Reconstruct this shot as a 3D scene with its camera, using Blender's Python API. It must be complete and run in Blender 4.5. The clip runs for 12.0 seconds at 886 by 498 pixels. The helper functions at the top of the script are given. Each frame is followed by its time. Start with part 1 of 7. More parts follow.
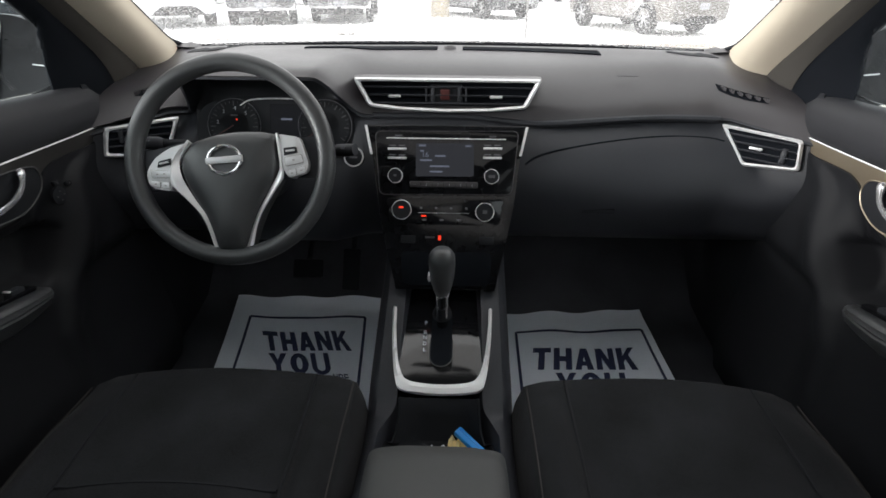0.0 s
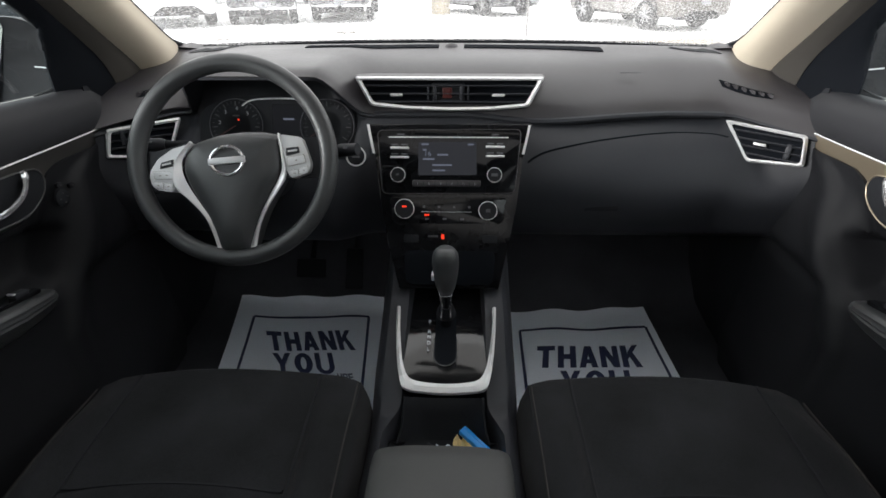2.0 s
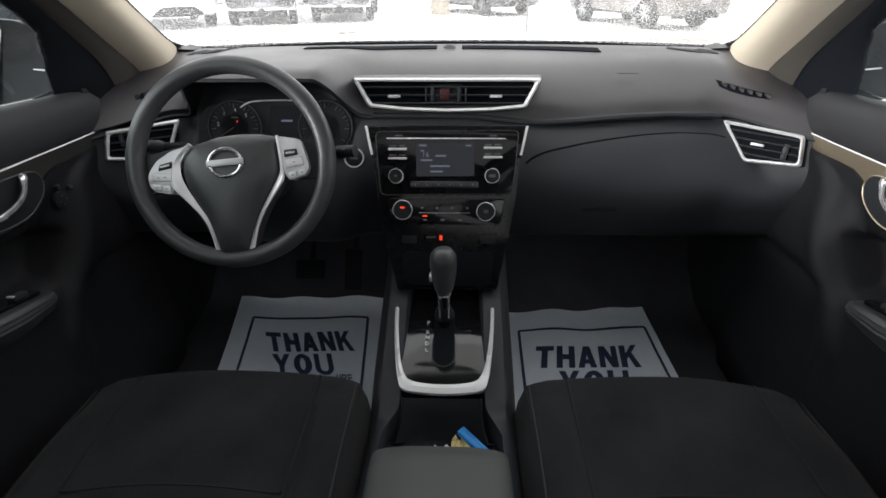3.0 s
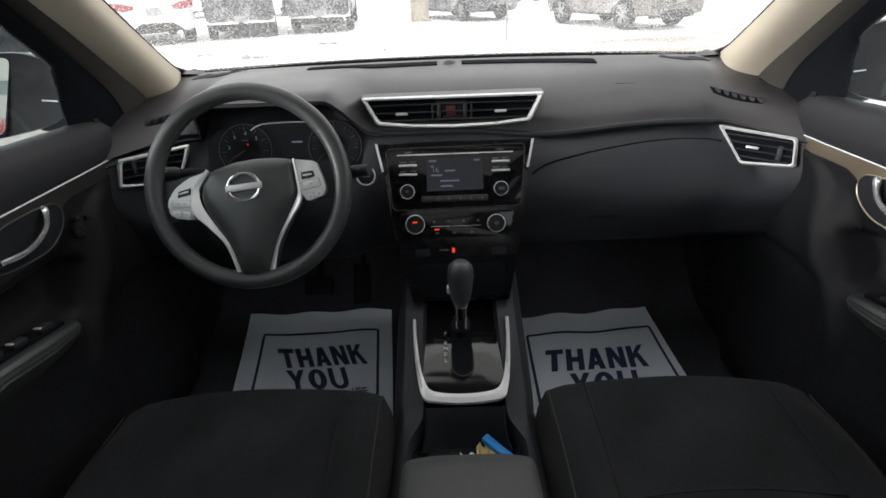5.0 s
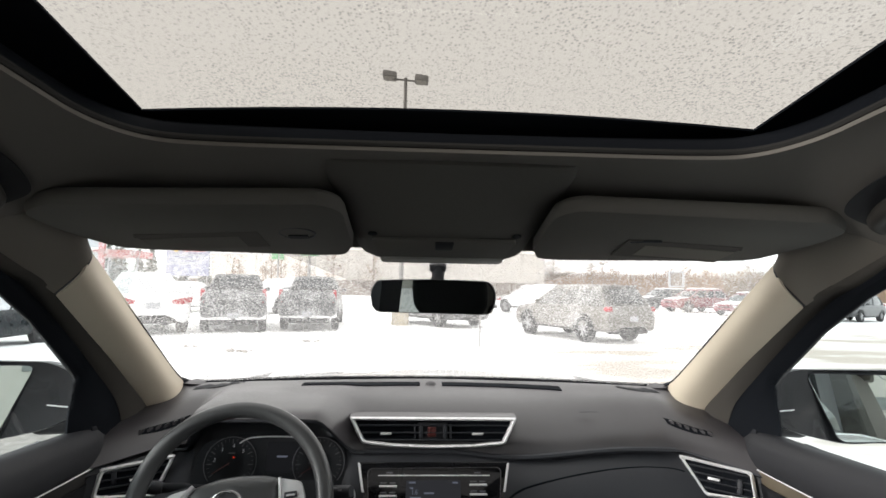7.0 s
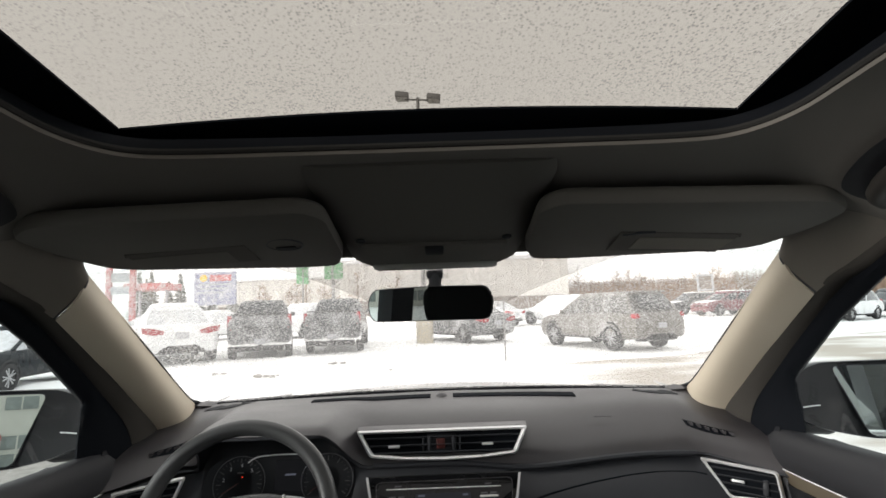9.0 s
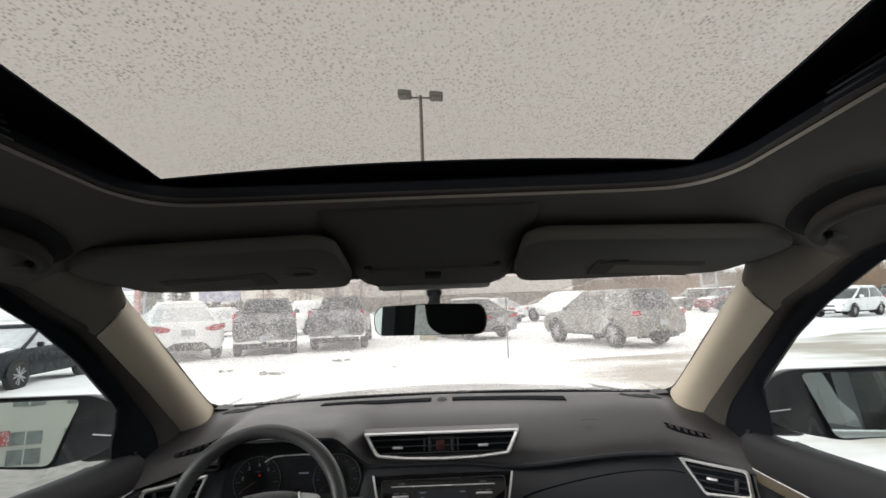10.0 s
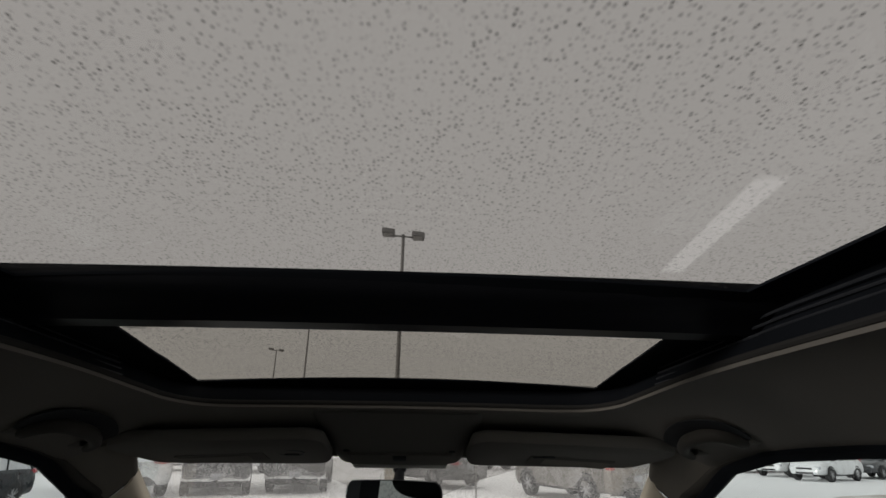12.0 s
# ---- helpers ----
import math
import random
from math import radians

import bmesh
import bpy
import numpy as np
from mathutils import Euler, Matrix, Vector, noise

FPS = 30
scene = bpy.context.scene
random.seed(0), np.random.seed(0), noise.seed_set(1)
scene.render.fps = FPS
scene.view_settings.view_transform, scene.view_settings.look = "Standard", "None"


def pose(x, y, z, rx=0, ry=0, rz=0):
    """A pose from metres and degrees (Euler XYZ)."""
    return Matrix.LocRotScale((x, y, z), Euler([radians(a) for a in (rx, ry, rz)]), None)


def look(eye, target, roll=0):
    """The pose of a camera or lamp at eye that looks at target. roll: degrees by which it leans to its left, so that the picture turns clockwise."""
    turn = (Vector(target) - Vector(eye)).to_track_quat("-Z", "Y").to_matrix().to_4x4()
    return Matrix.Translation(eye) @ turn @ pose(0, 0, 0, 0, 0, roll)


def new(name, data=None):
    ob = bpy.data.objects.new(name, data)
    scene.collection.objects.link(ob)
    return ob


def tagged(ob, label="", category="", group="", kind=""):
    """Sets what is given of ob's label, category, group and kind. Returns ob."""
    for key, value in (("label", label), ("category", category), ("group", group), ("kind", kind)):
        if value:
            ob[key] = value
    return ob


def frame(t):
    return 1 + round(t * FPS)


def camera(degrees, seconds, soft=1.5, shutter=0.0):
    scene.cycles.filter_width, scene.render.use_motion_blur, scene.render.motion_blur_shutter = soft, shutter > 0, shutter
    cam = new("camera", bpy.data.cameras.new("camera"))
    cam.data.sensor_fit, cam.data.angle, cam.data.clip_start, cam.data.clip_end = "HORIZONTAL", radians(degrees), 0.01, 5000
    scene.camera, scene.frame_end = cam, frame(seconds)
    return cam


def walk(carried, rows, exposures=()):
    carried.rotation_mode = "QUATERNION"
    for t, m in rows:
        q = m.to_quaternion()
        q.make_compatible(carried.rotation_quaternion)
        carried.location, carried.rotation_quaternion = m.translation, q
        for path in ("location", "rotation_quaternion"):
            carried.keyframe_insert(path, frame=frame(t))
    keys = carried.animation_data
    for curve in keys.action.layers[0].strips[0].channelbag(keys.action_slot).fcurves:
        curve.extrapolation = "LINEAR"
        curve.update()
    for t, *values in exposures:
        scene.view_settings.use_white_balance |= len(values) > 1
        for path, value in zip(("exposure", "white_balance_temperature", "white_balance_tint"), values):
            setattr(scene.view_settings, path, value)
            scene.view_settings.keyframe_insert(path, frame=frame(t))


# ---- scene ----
cam = camera(80.8, 12.0, soft=1.6)
PATH = [
    (0, (0.024, 0.008, 1.334), (-0.024, 1.776, 0.401), 0.4),
    (0.5, (0.027, 0.009, 1.334), (-0.024, 1.778, 0.402), 0.1),
    (1, (0.025, 0.009, 1.334), (-0.032, 1.777, 0.399), -0.0),
    (1.5, (0.025, 0.01, 1.336), (-0.031, 1.775, 0.398), -0.1),
    (2, (0.022, 0.011, 1.335), (-0.035, 1.776, 0.394), -0.2),
    (2.5, (0.025, 0.007, 1.335), (-0.034, 1.773, 0.397), -0.2),
    (3, (0.027, 0.01, 1.338), (-0.032, 1.774, 0.397), -0.4),
    (4.8, (0.011, 0.0, 1.357), (-0.034, 1.764, 0.415), -2.2),
    (5, (-0.024, -0.008, 1.366), (-0.038, 1.765, 0.441), -2.2),
    (5.3, (-0.053, 0.011, 1.408), (0.003, 1.823, 0.565), -2.4),
    (5.5, (-0.055, 0.007, 1.427), (0.025, 1.87, 0.704), -2.3),
    (5.8, (-0.068, -0.009, 1.436), (0.043, 1.911, 0.889), -2.3),
    (6, (-0.059, -0.025, 1.451), (0.066, 1.927, 1.034), -2.3),
    (6.3, (-0.055, -0.046, 1.459), (0.082, 1.938, 1.244), -2.2),
    (6.5, (-0.056, -0.068, 1.459), (0.084, 1.926, 1.374), -2.3),
    (6.8, (-0.054, -0.101, 1.453), (0.071, 1.893, 1.535), -0.3),
    (7, (-0.045, -0.117, 1.445), (0.05, 1.875, 1.596), 1.0),
    (7.2, (-0.034, -0.123, 1.433), (0.029, 1.865, 1.644), 1.0),
    (8.8, (0.010, -0.108, 1.425), (0.020, 1.880, 1.646), -1.8),
    (9, (0.01, -0.105, 1.424), (0.021, 1.884, 1.639), -2.0),
    (9.5, (0.018, -0.127, 1.434), (0.016, 1.863, 1.633), -2.1),
    (10, (0.022, -0.219, 1.467), (0.02, 1.77, 1.667), -2.1),
    (10.5, (0.022, -0.318, 1.499), (0.03, 1.671, 1.715), -2.0),
    (10.8, (0.018, -0.374, 1.509), (0.037, 1.609, 1.771), 0.9),
    (11, (0.02, -0.414, 1.515), (0.063, 1.558, 1.845), 2.0),
    (11.3, (0.019, -0.453, 1.529), (0.090, 1.494, 1.979), 2.05),
    (11.5, (0.025, -0.483, 1.534), (0.098, 1.443, 2.065), 2.1),
    (12, (0.033, -0.539, 1.559), (0.122, 1.336, 2.251), 0.8),
]
EXPOSURES = [(0, 1.85, 6150, 10), (3, 1.85, 6150, 10), (4.8, 1.74, 6150, 10), (5, 1.6, 6200, 10), (5.3, 0.88, 6300, 10), (5.5, 0.60, 6600, 12), (5.8, 0.56, 6600, 12), (6, 0.75, 6600, 12), (6.3, 1.28, 6500, 12), (6.5, 1.92, 6300, 10), (6.8, 1.80, 6300, 10), (7, 1.60, 6300, 10), (7.2, 1.50, 6300, 10), (9, 1.25, 6400, 10), (9.5, 1.15, 6400, 10), (10.0, 1.08, 6400, 10), (10.5, 0.85, 6400, 10), (11, 1.2, 6350, 10), (11.5, 0.6, 6400, 10), (12, 0.04, 6450, 10)]
walk(cam, [(t, look(eye, target, roll)) for t, eye, target, roll in PATH], EXPOSURES)

# ---- world and light: overcast winter sky ----
world = bpy.data.worlds.new("overcast_sky")
scene.world = world
world.use_nodes = True
wn, wl = world.node_tree.nodes, world.node_tree.links
wn.clear()
sky = wn.new("ShaderNodeTexSky")
sky.sky_type = "NISHITA"
sky.sun_disc = False
sky.sun_elevation, sky.sun_rotation = radians(9), radians(253)
sky.dust_density = 4.0
SKY_GAIN = 0.10
hs = wn.new("ShaderNodeHueSaturation")
hs.inputs["Saturation"].default_value = 0.10
cloud = wn.new("ShaderNodeMix")
cloud.data_type = "RGBA"
cloud.inputs[0].default_value = 0.8
cloud.inputs[7].default_value = (8.4, 8.1, 7.7, 1)
bgn = wn.new("ShaderNodeBackground")
bgn.inputs["Strength"].default_value = SKY_GAIN
wout = wn.new("ShaderNodeOutputWorld")
wl.new(sky.outputs[0], hs.inputs["Color"])
wl.new(hs.outputs[0], cloud.inputs[6])
wl.new(cloud.outputs[2], bgn.inputs[0])
wl.new(bgn.outputs[0], wout.inputs[0])

sun = new("sun", bpy.data.lights.new("sun", "SUN"))
sun.data.energy, sun.data.angle, sun.data.color = 1.35, radians(16), (1, 0.95, 0.88)
sun.matrix_world = look((-40, -12, 6.5), (0, 0, 1.2))


# ---- materials ----
def surf(name, col, rough=0.6, metal=0.0, grain=300.0, var=0.18, bump=0.08, stain=5.0, coat=0.0, spec=0.5, depth=0.002, sheen=0.0):
    """A surface with fine grain, broad stains and a light relief."""
    m = bpy.data.materials.new(name)
    m.use_nodes = True
    n, l = m.node_tree.nodes, m.node_tree.links
    p = n["Principled BSDF"]
    tc = n.new("ShaderNodeTexCoord")
    fine, broad = n.new("ShaderNodeTexNoise"), n.new("ShaderNodeTexNoise")
    fine.inputs["Scale"].default_value, broad.inputs["Scale"].default_value = grain, stain
    fine.inputs["Detail"].default_value, broad.inputs["Detail"].default_value = 3, 4
    for t in (fine, broad):
        l.new(tc.outputs["Object"], t.inputs["Vector"])
    add = n.new("ShaderNodeMath")
    add.operation = "ADD"
    l.new(fine.outputs[0], add.inputs[0])
    l.new(broad.outputs[0], add.inputs[1])
    ramp = n.new("ShaderNodeMapRange")
    ramp.inputs[1].default_value, ramp.inputs[2].default_value = 0.6, 1.4
    ramp.inputs[3].default_value, ramp.inputs[4].default_value = 1 - var, 1 + var
    l.new(add.outputs[0], ramp.inputs[0])
    mul = n.new("ShaderNodeVectorMath")
    mul.operation = "SCALE"
    mul.inputs[0].default_value = col
    l.new(ramp.outputs[0], mul.inputs["Scale"])
    l.new(mul.outputs[0], p.inputs["Base Color"])
    rr = n.new("ShaderNodeMapRange")
    rr.inputs[1].default_value, rr.inputs[2].default_value = 0.3, 0.7
    rr.inputs[3].default_value, rr.inputs[4].default_value = max(0.02, rough - 0.08), min(1, rough + 0.08)
    l.new(broad.outputs[0], rr.inputs[0])
    l.new(rr.outputs[0], p.inputs["Roughness"])
    p.inputs["Metallic"].default_value = metal
    p.inputs["Coat Weight"].default_value = coat
    p.inputs["Specular IOR Level"].default_value = spec
    p.inputs["Sheen Weight"].default_value = sheen
    if bump:
        b = n.new("ShaderNodeBump")
        b.inputs["Strength"].default_value, b.inputs["Distance"].default_value = bump, depth
        l.new(fine.outputs[0], b.inputs["Height"])
        l.new(b.outputs[0], p.inputs["Normal"])
    return m


def glow(name, col, strength, base=None):
    m = bpy.data.materials.new(name)
    m.use_nodes = True
    p = m.node_tree.nodes["Principled BSDF"]
    p.inputs["Base Color"].default_value = (*(base or col), 1)
    p.inputs["Specular IOR Level"].default_value = 0.06
    p.inputs["Roughness"].default_value = 0.6
    p.inputs["Emission Color"].default_value = (*col, 1)
    p.inputs["Emission Strength"].default_value = strength
    return m


def pane(name, tint, drops=0.0, scale=220.0, gloss=1.0, drop_col=(0.85, 0.86, 0.88), cut=0.56, stretch=1.0, clear=0.35, veil=0.0, soft=0.18, glare_streak=None, through_light=0.6, beads=False):
    """Clear or tinted sheet glass; drops is how much wet snow clings to it."""
    m = bpy.data.materials.new(name)
    m.use_nodes = True
    n, l = m.node_tree.nodes, m.node_tree.links
    n.clear()
    out = n.new("ShaderNodeOutputMaterial")
    tr, gl, lw, mix, pw, ad = (n.new("ShaderNode" + k) for k in ("BsdfTransparent", "BsdfGlossy", "LayerWeight", "MixShader", "Math", "Math"))
    tr.inputs[0].default_value = (*tint, 1)
    gl.inputs["Roughness"].default_value = 0.02
    gl.inputs["Color"].default_value = (1, 1, 1, 1)
    pw.operation, pw.inputs[1].default_value = "POWER", 5.0
    ad.operation, ad.inputs[1].default_value, ad.inputs[2].default_value = "MULTIPLY_ADD", 0.7 * gloss, 0.04 * gloss
    lw.inputs["Blend"].default_value = 0.5
    l.new(lw.outputs["Facing"], pw.inputs[0])
    l.new(pw.outputs[0], ad.inputs[0])
    l.new(ad.outputs[0], mix.inputs[0])
    l.new(tr.outputs[0], mix.inputs[1])
    l.new(gl.outputs[0], mix.inputs[2])
    last = mix
    if drops:
        tc, mp = n.new("ShaderNodeTexCoord"), n.new("ShaderNodeMapping")
        mp.inputs["Scale"].default_value = (1, stretch, 1)
        fine, broad = n.new("ShaderNodeTexVoronoi" if beads else "ShaderNodeTexNoise"), n.new("ShaderNodeTexNoise")
        fine.inputs["Scale"].default_value, broad.inputs["Scale"].default_value = scale, 4.0
        if not beads:
            fine.inputs["Detail"].default_value = 1.5
        l.new(tc.outputs["Object"], mp.inputs["Vector"])
        l.new(mp.outputs[0], fine.inputs["Vector"])
        l.new(tc.outputs["Object"], broad.inputs["Vector"])
        rg, rb, mu = n.new("ShaderNodeMapRange"), n.new("ShaderNodeMapRange"), n.new("ShaderNodeMath")
        rg.inputs[1].default_value, rg.inputs[2].default_value = cut, cut + soft
        rg.inputs[3].default_value = veil
        l.new(fine.outputs[0], rg.inputs[0])
        rb.inputs[1].default_value, rb.inputs[2].default_value = 0.35, 0.62
        rb.inputs[3].default_value, rb.inputs[4].default_value = drops * clear, drops
        l.new(broad.outputs[0], rb.inputs[0])
        mu.operation = "MULTIPLY"
        l.new(rg.outputs[0], mu.inputs[0])
        l.new(rb.outputs[0], mu.inputs[1])
        df, tl, half, top = (n.new("ShaderNode" + k) for k in ("BsdfDiffuse", "BsdfTranslucent", "MixShader", "MixShader"))
        df.inputs[0].default_value = tl.inputs[0].default_value = (*drop_col, 1)
        half.inputs[0].default_value = through_light
        l.new(df.outputs[0], half.inputs[1])
        l.new(tl.outputs[0], half.inputs[2])
        cover = mu
        if beads:
            # each bead has a strength of its own
            sep, wt, cover = n.new("ShaderNodeSeparateColor"), n.new("ShaderNodeMapRange"), n.new("ShaderNodeMath")
            l.new(fine.outputs["Color"], sep.inputs[0])
            wt.inputs[1].default_value, wt.inputs[2].default_value, wt.inputs[3].default_value = 0.1, 0.95, 0.1
            l.new(sep.outputs[0], wt.inputs[0])
            cover.operation = "MULTIPLY"
            l.new(mu.outputs[0], cover.inputs[0])
            l.new(wt.outputs[0], cover.inputs[1])
        l.new(cover.outputs[0], top.inputs[0])
        l.new(mix.outputs[0], top.inputs[1])
        l.new(half.outputs[0], top.inputs[2])
        last = top
        if glare_streak:
            # a pale streak painted for a reflection: start, direction and half width on the sheet
            (wx, wy), (ux, uy), wlen, whalf, pale = glare_streak
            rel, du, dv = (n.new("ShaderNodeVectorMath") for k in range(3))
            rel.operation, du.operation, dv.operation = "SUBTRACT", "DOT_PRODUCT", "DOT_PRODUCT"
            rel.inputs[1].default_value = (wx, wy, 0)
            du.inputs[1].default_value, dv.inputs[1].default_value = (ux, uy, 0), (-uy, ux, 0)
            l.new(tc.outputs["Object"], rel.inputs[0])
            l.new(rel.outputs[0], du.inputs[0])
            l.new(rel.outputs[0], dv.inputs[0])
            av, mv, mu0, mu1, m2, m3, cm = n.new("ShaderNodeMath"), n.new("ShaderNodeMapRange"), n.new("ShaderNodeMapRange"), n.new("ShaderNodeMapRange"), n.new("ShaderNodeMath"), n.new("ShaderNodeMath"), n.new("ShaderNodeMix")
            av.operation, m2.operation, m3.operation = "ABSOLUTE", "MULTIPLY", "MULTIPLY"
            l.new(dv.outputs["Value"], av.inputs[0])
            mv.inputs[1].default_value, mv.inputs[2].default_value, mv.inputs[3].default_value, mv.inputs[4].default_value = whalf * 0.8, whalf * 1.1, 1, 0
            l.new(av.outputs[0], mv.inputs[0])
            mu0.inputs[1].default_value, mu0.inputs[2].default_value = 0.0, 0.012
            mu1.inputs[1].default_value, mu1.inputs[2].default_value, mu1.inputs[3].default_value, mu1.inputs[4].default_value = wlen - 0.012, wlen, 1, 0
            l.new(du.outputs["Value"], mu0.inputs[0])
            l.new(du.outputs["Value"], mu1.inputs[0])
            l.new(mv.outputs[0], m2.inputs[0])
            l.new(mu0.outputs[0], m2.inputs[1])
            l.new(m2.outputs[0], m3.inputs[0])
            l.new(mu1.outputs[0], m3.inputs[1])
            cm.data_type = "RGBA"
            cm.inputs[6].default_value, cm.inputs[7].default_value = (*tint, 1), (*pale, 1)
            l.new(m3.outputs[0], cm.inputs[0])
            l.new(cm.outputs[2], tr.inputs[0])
    l.new(last.outputs[0], out.inputs[0])
    return m


M_DASH = surf("charcoal_dash_plastic", (0.0425, 0.0397, 0.0430), 0.40, grain=900, bump=0.25, depth=0.0006, stain=3)
M_PAD = surf("black_soft_plastic", (0.026, 0.0275, 0.033), 0.55, grain=900, bump=0.25, depth=0.0006, spec=0.35)
M_BLACK = surf("matt_black_plastic", (0.016, 0.017, 0.020), 0.7, grain=500, bump=0.1, spec=0.2)
M_PIANO = surf("piano_black_gloss", (0.0075, 0.0078, 0.009), 0.07, grain=40, bump=0.0, spec=0.30)
M_HOUSING = surf("wet_black_mirror_housing", (0.010, 0.0105, 0.012), 0.32, grain=120, var=0.5, bump=0.25, depth=0.002, spec=0.22)
M_PLATE = surf("polished_black_plate", (0.006, 0.0062, 0.007), 0.05, grain=40, bump=0.0, spec=0.6)
M_SILVER = surf("satin_silver_trim", (0.78, 0.78, 0.79), 0.28, 0.2, grain=600, var=0.05, bump=0.02)
M_CHROME = surf("bright_chrome", (0.85, 0.85, 0.87), 0.16, 0.8, grain=100, var=0.04, bump=0.0)
M_SILL = surf("black_sill_pad", (0.021, 0.0215, 0.0245), 0.58, grain=900, bump=0.25, depth=0.0006, spec=0.3)
M_BRIGHT = surf("bright_satin_trim", (0.92, 0.92, 0.93), 0.18, 0.25, grain=600, var=0.04, bump=0.02)
M_GRIP = surf("dark_greige_grip", (0.036, 0.033, 0.029), 0.7, grain=900, bump=0.2, depth=0.0005, spec=0.2)
M_DOOR = surf("black_door_plastic", (0.0095, 0.010, 0.012), 0.6, grain=900, bump=0.25, depth=0.0006, spec=0.25)
M_STRIP = surf("grey_weatherstrip_fabric", (0.058, 0.054, 0.049), 0.9, grain=1300, var=0.1, bump=0.3, depth=0.0005, spec=0.1)
# Upper pillar trim, set darker than the beige lower trim.
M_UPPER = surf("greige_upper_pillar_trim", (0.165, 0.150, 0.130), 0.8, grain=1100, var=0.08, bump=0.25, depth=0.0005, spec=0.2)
M_SATIN = surf("satin_black_bar", (0.007, 0.0075, 0.0098), 0.42, grain=60, bump=0.0, spec=0.14)
M_LEATHER = surf("black_wheel_leather", (0.046, 0.048, 0.050), 0.36, grain=1100, bump=0.3, depth=0.0006)
M_CLOTH = surf("black_seat_cloth", (0.0165, 0.0170, 0.0190), 0.92, grain=900, var=0.95, bump=0.8, depth=0.001, spec=0.15, sheen=0.05, stain=7)
M_CLOTH2 = surf("black_bolster_cloth", (0.0037, 0.0038, 0.0044), 0.9, grain=1400, var=0.4, bump=0.5, depth=0.0008, spec=0.15, sheen=0.03)
M_STITCH = surf("grey_stitching", (0.031, 0.028, 0.026), 0.8)
M_ARM = surf("grey_armrest_vinyl", (0.065, 0.066, 0.066), 0.6, grain=900, bump=0.3, depth=0.0006)
# Light beige felt set darker: the backlit roof's shade is in the colour.
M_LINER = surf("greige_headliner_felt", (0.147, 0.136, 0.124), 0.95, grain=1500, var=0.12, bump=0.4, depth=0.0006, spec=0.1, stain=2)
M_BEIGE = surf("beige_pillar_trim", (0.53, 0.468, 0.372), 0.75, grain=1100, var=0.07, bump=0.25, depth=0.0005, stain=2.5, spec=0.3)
M_LINERDK = surf("dark_lip_cover", (0.030, 0.029, 0.028), 0.95, grain=1500, var=0.12, bump=0.4, depth=0.0006, spec=0.1)
# Visor vinyl darkened along with the felt for the same backlit shade.
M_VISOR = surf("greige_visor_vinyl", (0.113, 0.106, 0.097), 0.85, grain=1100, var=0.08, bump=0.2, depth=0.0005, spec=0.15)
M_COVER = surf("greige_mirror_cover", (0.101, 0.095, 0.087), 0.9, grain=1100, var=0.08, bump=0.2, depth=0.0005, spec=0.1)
M_TAUPE = surf("taupe_metallic_trim", (0.40, 0.335, 0.245), 0.34, 0.75, grain=500, var=0.08, bump=0.02)
# Darkened copy of the taupe trim: the driver side's shade is in the colour.
M_SHADETRIM = surf("shaded_metallic_trim", (0.050, 0.048, 0.046), 0.36, 0.3, grain=500, var=0.08, bump=0.02, spec=0.3)
M_ALU = surf("brushed_aluminium_paint", (0.60, 0.60, 0.61), 0.38, 0.2, grain=600, var=0.06, bump=0.02)
M_VOID = surf("flock_black_lining", (0.0075, 0.0088, 0.0115), 0.9, grain=500, bump=0.1, spec=0.06)
M_CARPET = surf("black_carpet", (0.046, 0.048, 0.054), 0.98, grain=700, var=0.5, bump=0.9, depth=0.003, spec=0.1)
M_PAPER = surf("grey_white_paper", (0.65, 0.69, 0.76), 0.85, grain=200, var=0.05, bump=0.15, depth=0.001, stain=9)
M_INK = surf("navy_print_ink", (0.020, 0.028, 0.075), 0.8, grain=300, var=0.2)
M_PRINT = surf("pale_grey_print", (0.36, 0.37, 0.39), 0.6)
M_PRINT_DIM = surf("dim_grey_print", (0.09, 0.09, 0.10), 0.6)
M_FAINT = surf("faint_grey_print", (0.07, 0.07, 0.075), 0.7)
M_SCREEN = glow("dark_lcd_screen", (0.0048, 0.0049, 0.0054), 1.6, (0.003, 0.003, 0.004))
M_TRIP = glow("unlit_trip_display", (0.0048, 0.0049, 0.0054), 0.5, (0.003, 0.003, 0.004))
M_LCDTXT = glow("dim_lcd_text", (0.042, 0.045, 0.056), 0.75, (0.01, 0.01, 0.012))
M_RED = glow("red_indicator", (0.7, 0.04, 0.015), 0.35)
M_DIMRED = surf("dark_red_button", (0.06, 0.008, 0.006), 0.5)
M_BLUE = surf("blue_plastic_lighter", (0.01, 0.22, 0.62), 0.35, grain=60, var=0.05)
M_YELLOW = surf("yellow_wrapper", (0.65, 0.52, 0.25), 0.6, grain=60)
M_MIRROR = glow("mirror_glass", (0, 0, 0), 0.0, (0.58, 0.63, 0.61))
M_MIRROR.node_tree.nodes["Principled BSDF"].inputs["Metallic"].default_value = 1.0
M_MIRROR.node_tree.nodes["Principled BSDF"].inputs["Roughness"].default_value = 0.005
M_OWN = surf("grey_own_paint", (0.36, 0.36, 0.365), 0.3, 0.4, coat=0.4, grain=30, stain=2, bump=0)
M_LENS = surf("frosted_lamp_lens", (0.30, 0.29, 0.27), 0.5)
# Wet snow specks, plus an even veil that pales the view for haze.
M_WS = pane("windscreen_glass_wet", (0.91, 0.915, 0.905), 0.50, 250, cut=0.46, clear=0.80, veil=0.22, soft=0.22, drop_col=(0.80, 0.795, 0.785), through_light=1.0)
